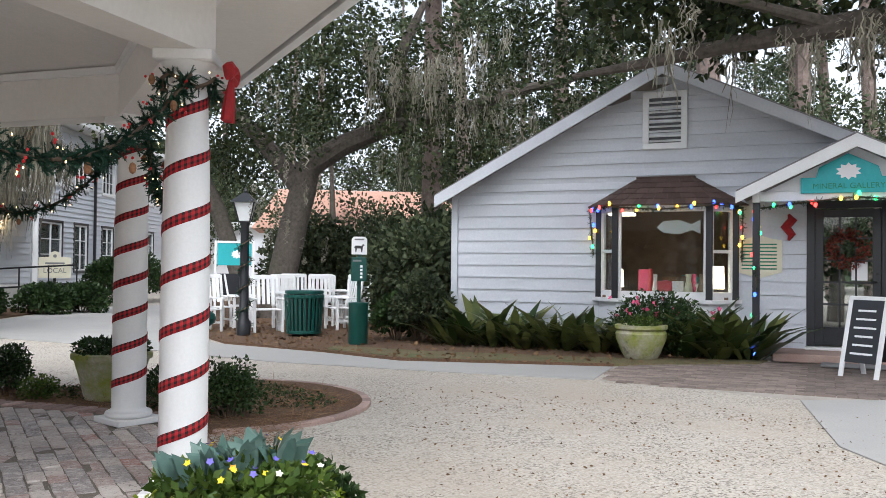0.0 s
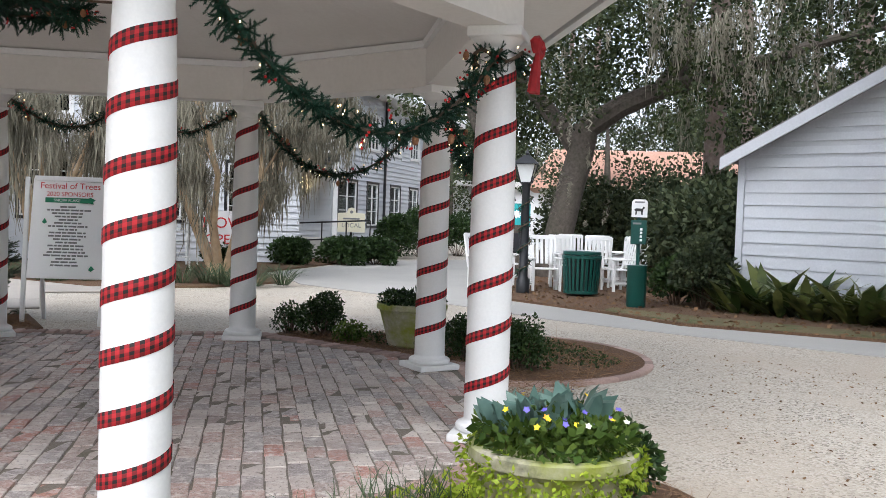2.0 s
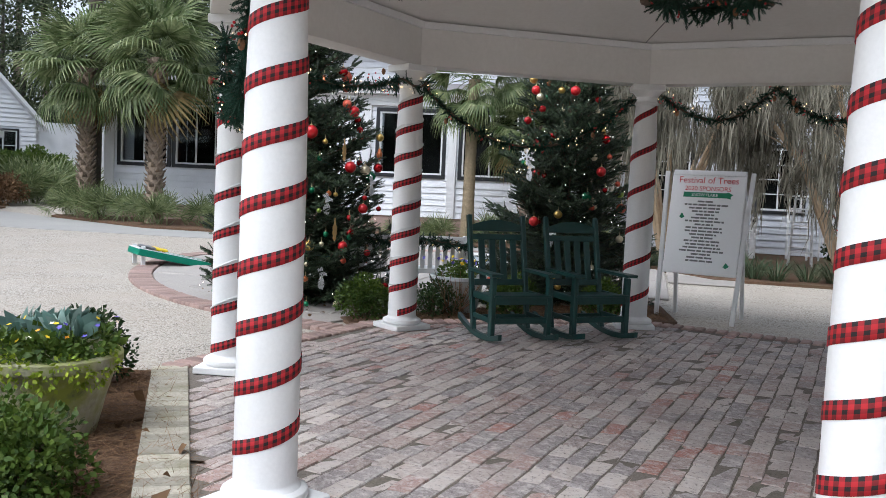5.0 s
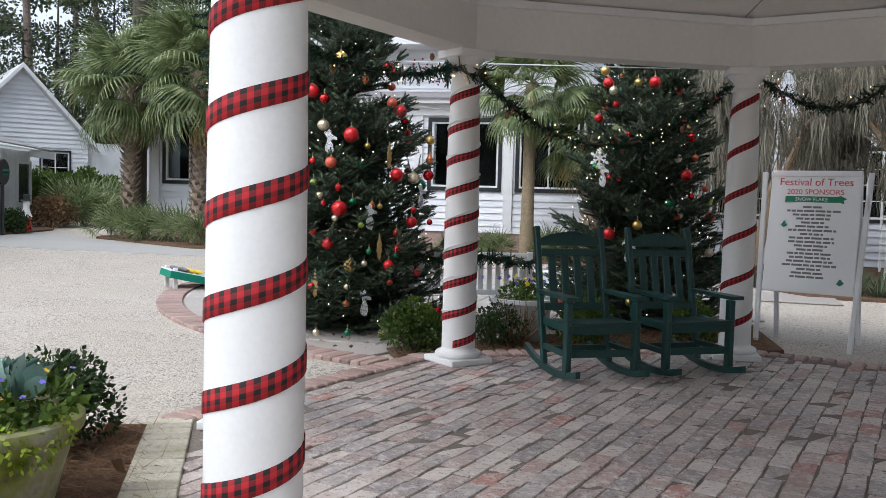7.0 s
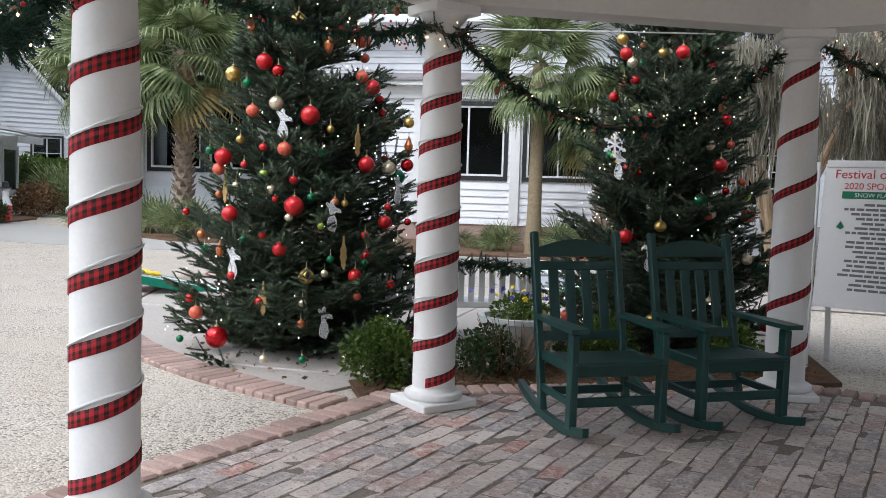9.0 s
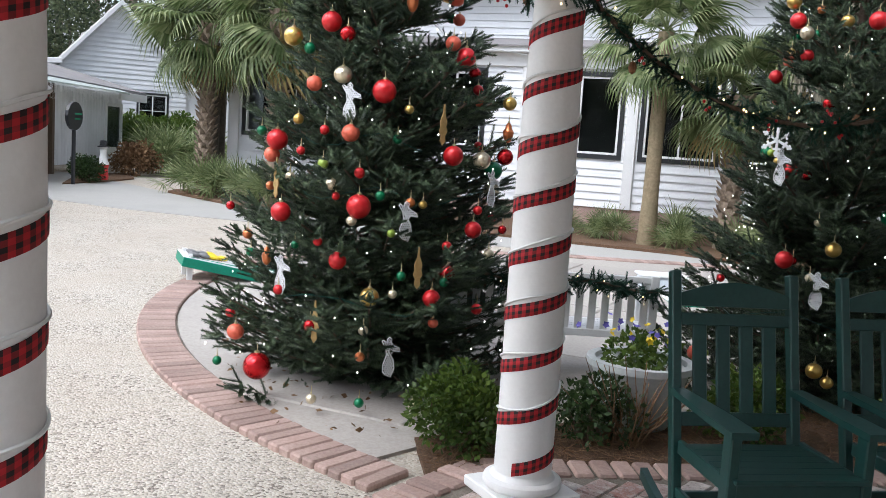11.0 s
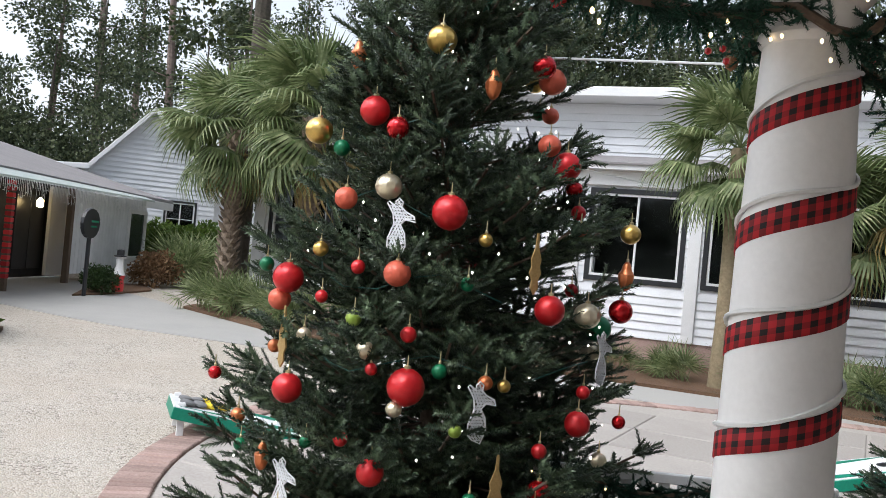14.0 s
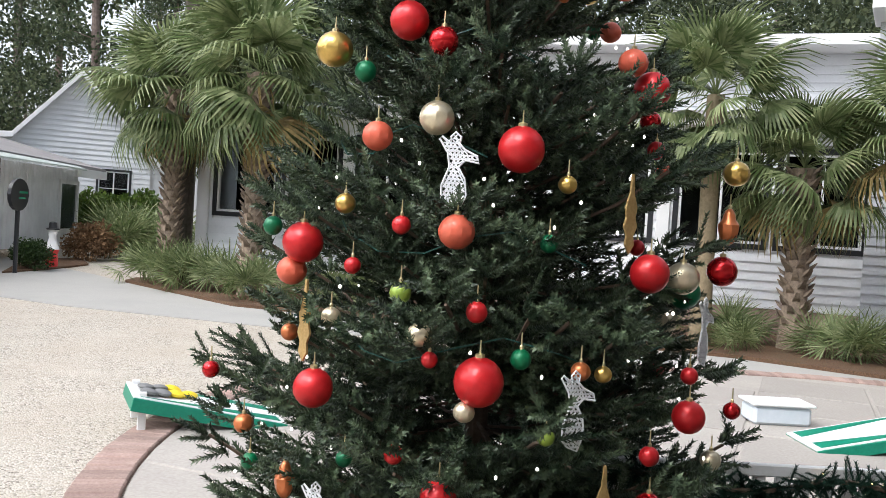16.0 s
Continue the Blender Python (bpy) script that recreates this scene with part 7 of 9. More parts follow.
# brick paving at shop door
pav = sheet("brick_paving", [(6.95, 5.35), (7.5, 6.7), (9.3, 7.4), (9.8, 8.2), (14, 6.2), (14, 2.9), (8.75, 3.85)], MORTAR, 0.006, "dark brick paving before shop door", "brick paving")
pb = Shape().box(0.2, 0.095, 0.03, 0, 0, -0.015, 0.006).mesh("brick")
pb.materials.append(PAVER)
ax = Vector((math.cos(radians(-27)), math.sin(radians(-27)), 0))
ay = Vector((-ax.y, ax.x, 0))
rest, nb = Shape(), 0
tpl = Shape().box(0.2, 0.095, 0.03, 0, 0, -0.015, 0.006)
for i in range(-2, 24):
    for j in range(-2, 30):
        p = Vector((7.0, 5.4, 0)) + ax * (i * 0.207 + 0.1 * (j % 2)) + ay * (j * 0.103)
        ins = (p - Vector((6.97, 5.37, 0))).dot(Vector((0.93, -0.37, 0))) > 0.06 and p.y > 3.9 + (8.75 - p.x) * 0.83 and p.y < 6.66 + (p.x - 7.5) * 0.4
        if not ins:
            continue
        m = pose(p.x, p.y, GZ + 0.008 + random.uniform(-0.003, 0.003), 0, 0, -27)
        if nb < 290:
            b = new("brick", pb)
            b.parent = pav
            b.matrix_local = m
            nb += 1
        else:
            rest.add(tpl.v, tpl.f, m)
if rest.v:
    tagged(part("brick_field", rest, PAVER, pav), kind="stuff")

# plants along the shop wall
rng = np.random.default_rng(51)


def aspidistra(u, y, w, n, seed, h=0.62):
    r = np.random.default_rng(seed)
    p = thing("leafy_plant", "clump of broad dark green strap leaves", "plant", at_shop(u, y, GZ + 0.03), "wall plants")
    part("leaves", strewn("leaves", BLADE_V, BLADE_F, tuft(r, n, w, h, 1.15), CASTIRON), None, p)


for i in range(15):
    aspidistra(0.25 + 0.3 * i, -0.75 - 0.25 * (i % 2), 0.28, 34, 300 + i, 0.62 + 0.3 * ((i * 7) % 5) / 4)
for i in range(6):
    aspidistra(4.1 + 0.22 * i, -1.0 - 0.2 * (i % 2), 0.18, 34, 330 + i, 0.85)
rose = shrub("rose_bush", "sprawling rose bush with pink blooms beside bay window", 8.55, 8.15, 1.7, 1.0, 0.05, BOXWOOD, 71, 2600)
n = 26
pos = np.stack([rng.normal(size=n) * 0.45, rng.normal(size=n) * 0.2 - 0.25, 0.55 + 0.35 * rng.random(n)], 1)
tagged(part("bloom_spray", strewn("bloom_spray", FLOWER_V, FLOWER_F, frames_along(rnd_dirs(rng, n) + np.array((0, -1, 0.3)), rnd_dirs(rng, n), np.full(n, 0.08), pos), PETALS["pink"]), None, rose, "pink rose blooms"), kind="stuff")
urn = thing("stone_urn", "squat carved stone urn planter with green creeper", "planter", pose(8.12, 7.55, GZ + 0.03))
part("urn", Shape().lathe([(0.22, 0), (0.24, 0.03), (0.28, 0.1), (0.36, 0.3), (0.37, 0.38), (0.34, 0.42), (0.38, 0.45), (0.38, 0.5), (0.32, 0.5), (0.02, 0.44)], 28), MOSSPOT, urn, "", True)
part("foliage", foliage("foliage", rng, [(0.15, 0, 0.52), (-0.15, 0, 0.52), (0, 0.12, 0.53), (0, -0.12, 0.52)], [0.17] * 4, 900, 0.03, BRIGHTBOX, 0.4, 0.6), None, urn)
for x, y, w, h, mat, sd in ((5.0, 10.2, 1.1, 1.35, WOODS, 81), (4.6, 10.5, 0.9, 1.0, BOXWOOD, 82)):
    shrub("shrub", "loose green shrub at edge of mulch bed", x, y, w, h, 0.07, mat, sd, 2200)

# ---- lamp post, signs, bins, chairs under the oak ----
lp = thing("lamp_post", "black lantern lamp post wrapped in green garland", "lamp post", pose(1.8, 11.35, GZ + 0.03))
part("post", Shape().lathe([(0.13, 0), (0.13, 0.25), (0.09, 0.32), (0.075, 2.0), (0.1, 2.08)], 14), BLACK, lp, "", True)
part("lantern_frame", Shape().box(0.2, 0.2, 0.03, 0, 0, 2.08, 0.004).tube([(0.1, 0.1, 2.1), (0.19, 0.19, 2.45)], 0.014, 5).tube([(-0.1, 0.1, 2.1), (-0.19, 0.19, 2.45)], 0.014, 5).tube([(0.1, -0.1, 2.1), (0.19, -0.19, 2.45)], 0.014, 5).tube([(-0.1, -0.1, 2.1), (-0.19, -0.19, 2.45)], 0.014, 5), BLACK, lp)
part("lantern_glass", Shape().add([(a * r, b * r, z) for r, z in ((0.09, 2.11), (0.17, 2.44)) for a, b in ((1, 1), (-1, 1), (-1, -1), (1, -1))], [(0, 1, 5, 4), (1, 2, 6, 5), (2, 3, 7, 6), (3, 0, 4, 7)]), surface("milky_lantern_glass", (0.72, 0.74, 0.74), (0.78, 0.8, 0.8), 0.2, 10, 4, None, 0.1, 0), lp, "milky white lantern panes")
part("lantern_roof", Shape().add([(0.24, 0.24, 2.45), (-0.24, 0.24, 2.45), (-0.24, -0.24, 2.45), (0.24, -0.24, 2.45), (0.05, 0.05, 2.62), (-0.05, 0.05, 2.62), (-0.05, -0.05, 2.62), (0.05, -0.05, 2.62)], [(0, 1, 2, 3), (4, 5, 6, 7), (0, 1, 5, 4), (1, 2, 6, 5), (2, 3, 7, 6), (3, 0, 4, 7)]).lathe([(0.03, 2.62), (0.04, 2.66), (0.005, 2.74)], 8), BLACK, lp)
garland("garland", "green garland spiralled round lamp post", [(1.8 + 0.12 * math.cos(i * 0.7), 11.35 + 0.12 * math.sin(i * 0.7), 0.15 + 0.045 * i) for i in range(42)], 210, 0.085, False, 50, False)
ds = thing("dog_waste_station", "green pet waste station with white dog sign and bin", "sign", pose(3.95, 9.85, GZ + 0.03))
part("post", Shape().box(0.06, 0.06, 1.55, 0, 0, 0, 0.004), GREENM, ds)
part("bag_box", Shape().box(0.26, 0.12, 0.4, 0, -0.08, 1.05, 0.01), GREENM, ds)
part("sign_plate", Shape(pose(0, -0.05, 1.66, 90, 0, 0)).prism([(-0.13, -0.16), (0.13, -0.16), (0.13, 0.1), (0.09, 0.14), (-0.09, 0.14), (-0.13, 0.1)], -0.006, 0.006), INK["white"], ds)
part("dog_symbol", Shape(pose(0, -0.06, 1.6, 90, 0, 0)).prism([(-0.09, 0.02), (-0.06, 0.05), (0.04, 0.045), (0.06, 0.08), (0.09, 0.06), (0.06, 0.03), (0.05, -0.06), (0.03, -0.06), (0.025, 0), (-0.04, 0.0), (-0.05, -0.06), (-0.07, -0.06), (-0.065, 0.0)], -0.002, 0.002), INK["black"], ds)
part("text_line", Shape().box(0.16, 0.003, 0.025, 0, -0.058, 1.74).box(0.14, 0.003, 0.03, -0.03, -0.142, 1.38), INK["grey"], ds)
for k in range(4):
    part("pictogram", Shape().box(0.04, 0.003, 0.04, 0.04, -0.142, 1.1 + 0.06 * k), INK["white"], ds)
part("bin", Shape().lathe([(0.15, 0.0), (0.16, 0.03), (0.16, 0.66), (0.165, 0.67), (0.165, 0.7), (0.02, 0.71)], 20, 0, -0.2), GREENM, ds, "", True)
tc = thing("trash_can", "round green slatted metal litter bin", "trash can", pose(2.9, 11.35, GZ + 0.03))
part("liner", Shape().lathe([(0.26, 0.05), (0.28, 0.72), (0.02, 0.7)], 20), BLACK, tc)
for k in range(26):
    part("slat", Shape().box(0.012, 0.05, 0.72, 0, 0, 0, 0.003, pose(0, 0, 0, 0, 0, k * 360 / 26) @ pose(0.31, 0, 0.05, 0, 4, 0)), GREENM, tc)
for z, r in ((0.05, 0.315), (0.7, 0.36), (0.78, 0.345)):
    part("hoop", Shape().lathe([(r, z), (r + 0.012, z + 0.01), (r + 0.012, z + 0.05), (r, z + 0.06)], 28), GREENM, tc, "", True)


def white_chair(m, tall=0.0):
    c = thing("garden_chair", "white slatted wooden garden armchair", "chair", m, "garden chairs")
    for sx in (-1, 1):
        for sy in (-1, 1):
            part("leg", Shape().box(0.05, 0.05, 0.62 if sy < 0 else 0.45, 0.27 * sx, 0.22 * sy, 0, 0.004), TRIMW, c)
        part("back_post", Shape().box(0.05, 0.04, 0.66, 0, 0, 0, 0.004, pose(0.27 * sx, 0.24, 0.42, -10, 0, 0)), TRIMW, c)
        part("armrest", Shape().box(0.08, 0.56, 0.025, 0.28 * sx, 0.0, 0.63, 0.004), TRIMW, c)
        part("side_stretcher", Shape().box(0.03, 0.42, 0.04, 0.27 * sx, 0, 0.15, 0.003), TRIMW, c)
    for k in range(5):
        part("seat_slat", Shape().box(0.52, 0.08, 0.022, 0, -0.2 + 0.095 * k, 0.42, 0.004), TRIMW, c)
    for k in range(5):
        part("back_slat", Shape().box(0.06, 0.016, 0.5, -0.19 + 0.095 * k, 0, 0.1, 0.003, pose(0, 0.24, 0.42, -10, 0, 0)), TRIMW, c)
    part("top_rail", Shape().box(0.54, 0.03, 0.08, 0, 0, 0.6, 0.004, pose(0, 0.24, 0.42, -10, 0, 0)), TRIMW, c)
    return c


ch1 = white_chair(pose(2.1, 12.2, GZ + 0.04, 0, 0, 20))
for x, y, a in ((2.95, 13.9, 200), (3.5, 13.0, -60), (2.35, 14.0, 160), (3.6, 14.3, -100), (0.95, 12.0, 70), (1.4, 13.6, 100), (1.0, 13.0, 40), (3.0, 15.4, 170), (3.7, 15.6, 200), (2.3, 15.6, 180)):
    copy_thing(ch1, pose(x, y, GZ + 0.04, 0, 0, a))
for x, y in ((2.6, 12.95), (3.1, 14.7)):
    t = thing("garden_table", "white slatted wooden garden table", "table", pose(x, y, GZ + 0.04, 0, 0, 15), "garden tables")
    for k in range(9):
        part("top_slat", Shape().box(0.95, 0.1, 0.025, 0, -0.43 + 0.107 * k, 0.72, 0.004), TRIMW, t)
    for sx in (-1, 1):
        part("apron", Shape().box(0.03, 0.86, 0.08, 0.4 * sx, 0, 0.64, 0.003), TRIMW, t)
        for sy in (-1, 1):
            part("leg", Shape().box(0.06, 0.06, 0.7, 0.4 * sx, 0.4 * sy, 0, 0.004), TRIMW, t)
ts = thing("garden_sign", "teal hanging sign with pale shell shape", "sign", pose(1.12, 14.3, GZ + 0.03, 0, 0, 8))
part("board", Shape().box(0.72, 0.03, 0.48, 0, 0, 1.28, 0.004), TEAL, ts)
part("frame", Shape().box(0.8, 0.05, 0.05, 0, 0, 1.76, 0.004).box(0.05, 0.05, 1.8, -0.4, 0, 0, 0.004).box(0.05, 0.05, 1.8, 0.4, 0, 0, 0.004), TRIMW, ts)
part("emblem", Shape(pose(0.05, -0.018, 1.52, 90, 0, 0)).prism([(0.13 * (1 if i % 2 else 0.7) * math.cos(i * 0.314), 0.1 * (1 if i % 2 else 0.7) * math.sin(i * 0.314)) for i in range(20)], -0.003, 0.003), INK["white"], ts)
part("slate", Shape().box(0.5, 0.03, 0.5, -0.1, 0, 0.6, 0.004), BLACK, ts, "dark chalkboard below")
# Small green hood on a post; its use is unknown, it gives no light.
gl_ = thing("bollard_light", "small round green hood on dark post", "path light", pose(2.5, 4.4, GZ))
part("post", Shape().tube([(0, 0, 0), (0, 0, 0.75)], 0.03, 8), BLACK, gl_)
part("hood", Shape().ball(0.11, 0, 0, 0.78, 12, 0.8), GREENM, gl_, "", True)

# ---- inn behind the pavilion ----
# low wing joined to the annex
WM = pose(-12.5, 12.5, 0, 0, 0, math.degrees(math.atan2(4.5, 7.2)))
ww = [(1.6, 2.9), (4.3, 5.6), (6.6, 7.6)]
# Wing and inn take the darker siding for the shade under the trees.
plank_wall("wall_wing", WM, 0, 8.6, 0.0, lambda u: 5.6, 0.17, SHADEDSIDING, "white lap-sided wing behind crape myrtle", [(a, b, 1.0, 2.7) for a, b in ww] + [(a, b, 3.6, 5.0) for a, b in ww])
for a, b in ww:
    window("window_wing", WM, a, b, 1.0, 2.7, "dark sash window of white wing", BLACK, TRIMW, 2, 3, 0.3, 0.08)
    window("window_wing", WM, a, b, 3.6, 5.0, "upper sash window of white wing", TRIMW, TRIMW, 2, 2, 0.3, 0.07)
sw = Shape().box(8.8, 1.4, 0.2, 4.3, -0.3, 5.6, 0.02)
solid("fascia", sw, TRIMW, "white roof edge of wing", "fascia", kind="structure").matrix_world = WM
# two-storey house: front and long side
FM = pose(-13.5, 18.2, 0, 0, 0, math.degrees(math.atan2(3.4, 7.3)))
plank_wall("wall_inn_front", FM, 0, 8.2, 0.3, lambda u: 5.7, 0.17, SHADEDSIDING, "white lap-sided inn front with dark doors", [(4.9, 5.8, 0.6, 2.8), (6.2, 7.1, 0.6, 2.8), (4.6, 5.7, 3.9, 5.2)])
for a in (4.9, 6.2):
    d = thing("door_inn", "black glazed double door of inn", "door", FM @ pose(a + 0.45, 0.05, 0.6), kind="structure")
    for x in (-0.4, 0.0, 0.4):
        part("stile", Shape().box(0.08, 0.05, 2.2, x, 0, 0, 0.004), BLACK, d)
    for z in (0, 0.5, 1.0, 1.5, 2.1):
        part("rail", Shape().box(0.88, 0.045, 0.06 if z else 0.3, 0, 0, z, 0.004), BLACK, d)
    part("dark_pane", Shape().box(0.86, 0.01, 2.2, 0, 0.03, 0), DARKGLASS, d)
    # Sheet behind the door glass, near-black for the shade indoors.
    part("room_shade_sheet", Shape().box(1.1, 0.05, 2.4, 0, 0.6, -0.1), PAINTSHADE, d)
window("window_inn", FM, 4.6, 5.7, 3.9, 5.2, "upper inn window with black casing", BLACK, TRIMW, 2, 2, 0.3, 0.08)
IM = pose(-6.2, 21.6, 0, 0, 0, 88)
iw = [(0.9, 2.7), (3.6, 4.9), (6.2, 7.5), (8.6, 9.9), (11.2, 12.6)]
plank_wall("wall_inn_side", IM, 0, 15, 0.2, lambda u: 5.7, 0.17, SHADEDSIDING, "long white lap-sided inn wall", [(a, b, 0.9, 2.6) for a, b in iw] + [(a, b, 3.7, 5.1) for a, b in iw])
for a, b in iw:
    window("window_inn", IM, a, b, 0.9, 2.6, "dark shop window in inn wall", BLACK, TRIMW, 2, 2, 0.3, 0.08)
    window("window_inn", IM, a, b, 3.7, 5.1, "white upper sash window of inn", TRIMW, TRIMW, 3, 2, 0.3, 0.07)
ir = Shape().box(15.6, 0.9, 0.22, 7.5, -0.2, 5.7, 0.02)
solid("fascia", ir, TRIMW, "white eave of inn", "fascia", kind="structure").matrix_world = IM
ir = Shape().box(8.6, 0.9, 0.22, 4.0, -0.2, 5.7, 0.02)
solid("fascia", ir, TRIMW, "white eave of inn front", "fascia", kind="structure").matrix_world = FM
dl = Shape().box(0.09, 0.09, 5.4, 5.4, -0.08, 0.3, 0.01)
solid("downpipe", dl, BLACK, "dark rainwater pipe on inn wall", "downpipe", kind="structure").matrix_world = IM
# balcony and its porch
bal = thing("balcony", "white boarded balcony over dark porch", "balcony", FM @ pose(4.6, -1.9, 0), kind="structure")
part("deck", Shape().box(5.0, 1.9, 0.25, 1.2, 0.95, 2.95, 0.01), BLACK, bal)
part("parapet", Shape().box(5.0, 0.06, 0.75, 1.2, 0.0, 3.2, 0.006).box(0.06, 1.9, 0.75, 3.7, 0.95, 3.2, 0.006), TRIMW, bal)
part("hand_rail", Shape().box(5.1, 0.1, 0.06, 1.2, 0.0, 3.95, 0.006), TRIMW, bal)
part("porch_floor", Shape().box(5.0, 1.9, 0.6, 1.2, 0.95, 0.0, 0.01), CONCRETE, bal)
for x in (-1.2, 1.2, 3.6):
    part("post", Shape().box(0.14, 0.14, 2.4, x, 0.08, 0.6, 0.008), TRIMW, bal)
for x in (0.2, 3.1):
    l_ = thing("wall_lantern", "lit amber wall lantern by inn door", "lamp", FM @ pose(4.5 + x * 0.9, -0.1, 2.25))
    part("lantern", Shape().lathe([(0.04, 0), (0.09, 0.05), (0.1, 0.22), (0.02, 0.3)], 8), LAMPGLOW, l_)
rl = thing("ramp_railing", "dark metal ramp railing before inn", "railing", FM @ pose(3.4, -3.6, 0))
for z in (0.45, 0.95):
    part("rail", Shape().tube([(0, 0, z), (1.6, 0, z), (5.8, 1.0, z + 0.25)], 0.025, 6), DARKMETAL, rl)
for i in range(9):
    x = 0.0 + 5.8 * i / 8
    part("baluster", Shape().tube([(x, max(0, (x - 1.6) * 0.24), 0), (x, max(0, (x - 1.6) * 0.24), 0.95 + max(0, x - 1.6) * 0.06)], 0.02, 6), DARKMETAL, rl)
pk = thing("picket_rail", "white picket rail on inn porch", "railing", FM @ pose(2.3, -2.2, 0.25))
for z in (0.15, 0.85):
    part("rail", Shape().box(2.1, 0.05, 0.06, 1.0, 0, z, 0.004), TRIMW, pk)
for i in range(15):
    part("picket", Shape().box(0.05, 0.03, 0.75, 0.03 + 0.14 * i, 0, 0.12, 0.004), TRIMW, pk)
ls = thing("hanging_sign", "cream board sign on dark post beside bushes", "sign", pose(-4.9, 20.4, GZ + 0.03, 0, 0, 22))
part("post", Shape().box(0.07, 0.07, 1.5, 0, 0.03, 0, 0.005), DARKMETAL, ls)
part("board", Shape(pose(0, -0.03, 0.95, 90, 0, 0)).prism([(-0.42, -0.1), (0.42, -0.1), (0.42, 0.48), (0.14, 0.5), (0.1, 0.62), (0, 0.66), (-0.1, 0.62), (-0.14, 0.5), (-0.42, 0.48)], -0.025, 0.025), CREAM, ls)
lettering("sign_text", "LOCAL", 0.19, INK["grey"], ls, pose(0, -0.058, 1.0, 90, 0, 0))
part("emblem", Shape(pose(0, -0.057, 1.47, 90, 0, 0)).prism([(0.05 * math.cos(i * 0.785), 0.05 * math.sin(i * 0.785)) for i in range(8)], -0.002, 0.002), INK["grey"], ls)
part("text_line", Shape().box(0.5, 0.003, 0.05, 0, -0.057, 1.24), INK["grey"], ls)
# entrance stair with a white rail, ladder, open sign
st = thing("entrance_stair", "low stair with white side rail at wing door", "stair", WM @ pose(3.7, -1.6, 0))
for k in range(4):
    part("step", Shape().box(1.3, 0.3, 0.18 * (k + 1), 0, 0.3 * k, 0, 0.008), CONCRETE, st)
for s in (-1, 1):
    part("side_panel", Shape().add([(0.7 * s, -0.35, 0), (0.7 * s, 1.2, 0), (0.7 * s, 1.2, 1.65), (0.7 * s, -0.35, 0.85), (0.76 * s, -0.35, 0), (0.76 * s, 1.2, 0), (0.76 * s, 1.2, 1.65), (0.76 * s, -0.35, 0.85)], [(0, 1, 2, 3), (4, 5, 6, 7), (0, 1, 5, 4), (1, 2, 6, 5), (2, 3, 7, 6), (3, 0, 4, 7)]), TRIMW, st)
    part("hand_rail", Shape().tube([(0.73 * s, -0.5, 0.86), (0.73 * s, -0.35, 0.9), (0.73 * s, 1.2, 1.7)], 0.04, 6), BLACK, st)
    part("newel", Shape().box(0.14, 0.14, 0.95, 0.73 * s, -0.4, 0, 0.008), TRIMW, st)
ld = thing("ladder", "aluminium step ladder leaning by wing wall", "ladder", WM @ pose(5.4, -1.5, 0, -12, 0, 0))
for x in (-0.22, 0.22):
    part("rail", Shape().box(0.05, 0.03, 2.6, x, 0, 0, 0.004), WIRE, ld)
for k in range(8):
    part("rung", Shape().box(0.42, 0.06, 0.03, 0, 0, 0.28 + 0.3 * k, 0.004), WIRE, ld)
op = thing("open_sign", "white banner sign with red lettering", "sign", WM @ pose(6.5, -1.2, 0.2))
part("banner", Shape().box(1.1, 0.02, 0.95, 0, 0, 0.2, 0.003), INK["white"], op)
lettering("sign_text", "NOW", 0.38, REDP, op, pose(0, -0.014, 0.72, 90, 0, 0))
lettering("sign_text", "OPEN", 0.34, REDP, op, pose(0, -0.014, 0.32, 90, 0, 0))
for x in (-0.6, 0.6):
    part("stake", Shape().box(0.04, 0.04, 1.6, x, 0.03, -0.25, 0.003), WIRE, op)
for i, (x, y, w, h) in enumerate(((-5.2, 16.6, 1.1, 0.85), (-4.3, 18.0, 1.4, 0.8), (-3.6, 18.9, 1.5, 0.8), (-4.2, 22.8, 1.3, 1.7), (-3.9, 25.0, 1.8, 2.1), (-9.8, 13.2, 0.9, 0.8), (-3.0, 27, 2.0, 1.8), (-6.5, 15.3, 1.0, 0.8))):
    shrub("shrub", "clipped dark green shrub in front of inn", x, y, w, h, 0.085, BOXWOOD, 400 + i, 2200)
for i in range(16):
    r = np.random.default_rng(500 + i)
    p = thing("lily_turf", "clump of grey-green grassy lily turf", "plant", pose(-7.6 + 0.33 * i, 8.75 + 0.3 * math.sin(i * 1.3) + 0.02 * i * i * 0.3, GZ + 0.03), "lily turf")
    part("grass_clump", strewn("grass_clump", GRASS_V, BLADE_F, tuft(r, 90, 0.16, 0.5, 0.8), LIRIOPE), None, p)

# ---- crape myrtle with moss ----
STRAND_V = [(-0.009, 0, 0), (0.009, 0, 0), (0.03, 0.02, 0.3), (0.012, 0.02, 0.3), (-0.012, -0.02, 0.65), (-0.026, -0.02, 0.65), (0.012, 0.01, 1), (0.008, 0.01, 1)]


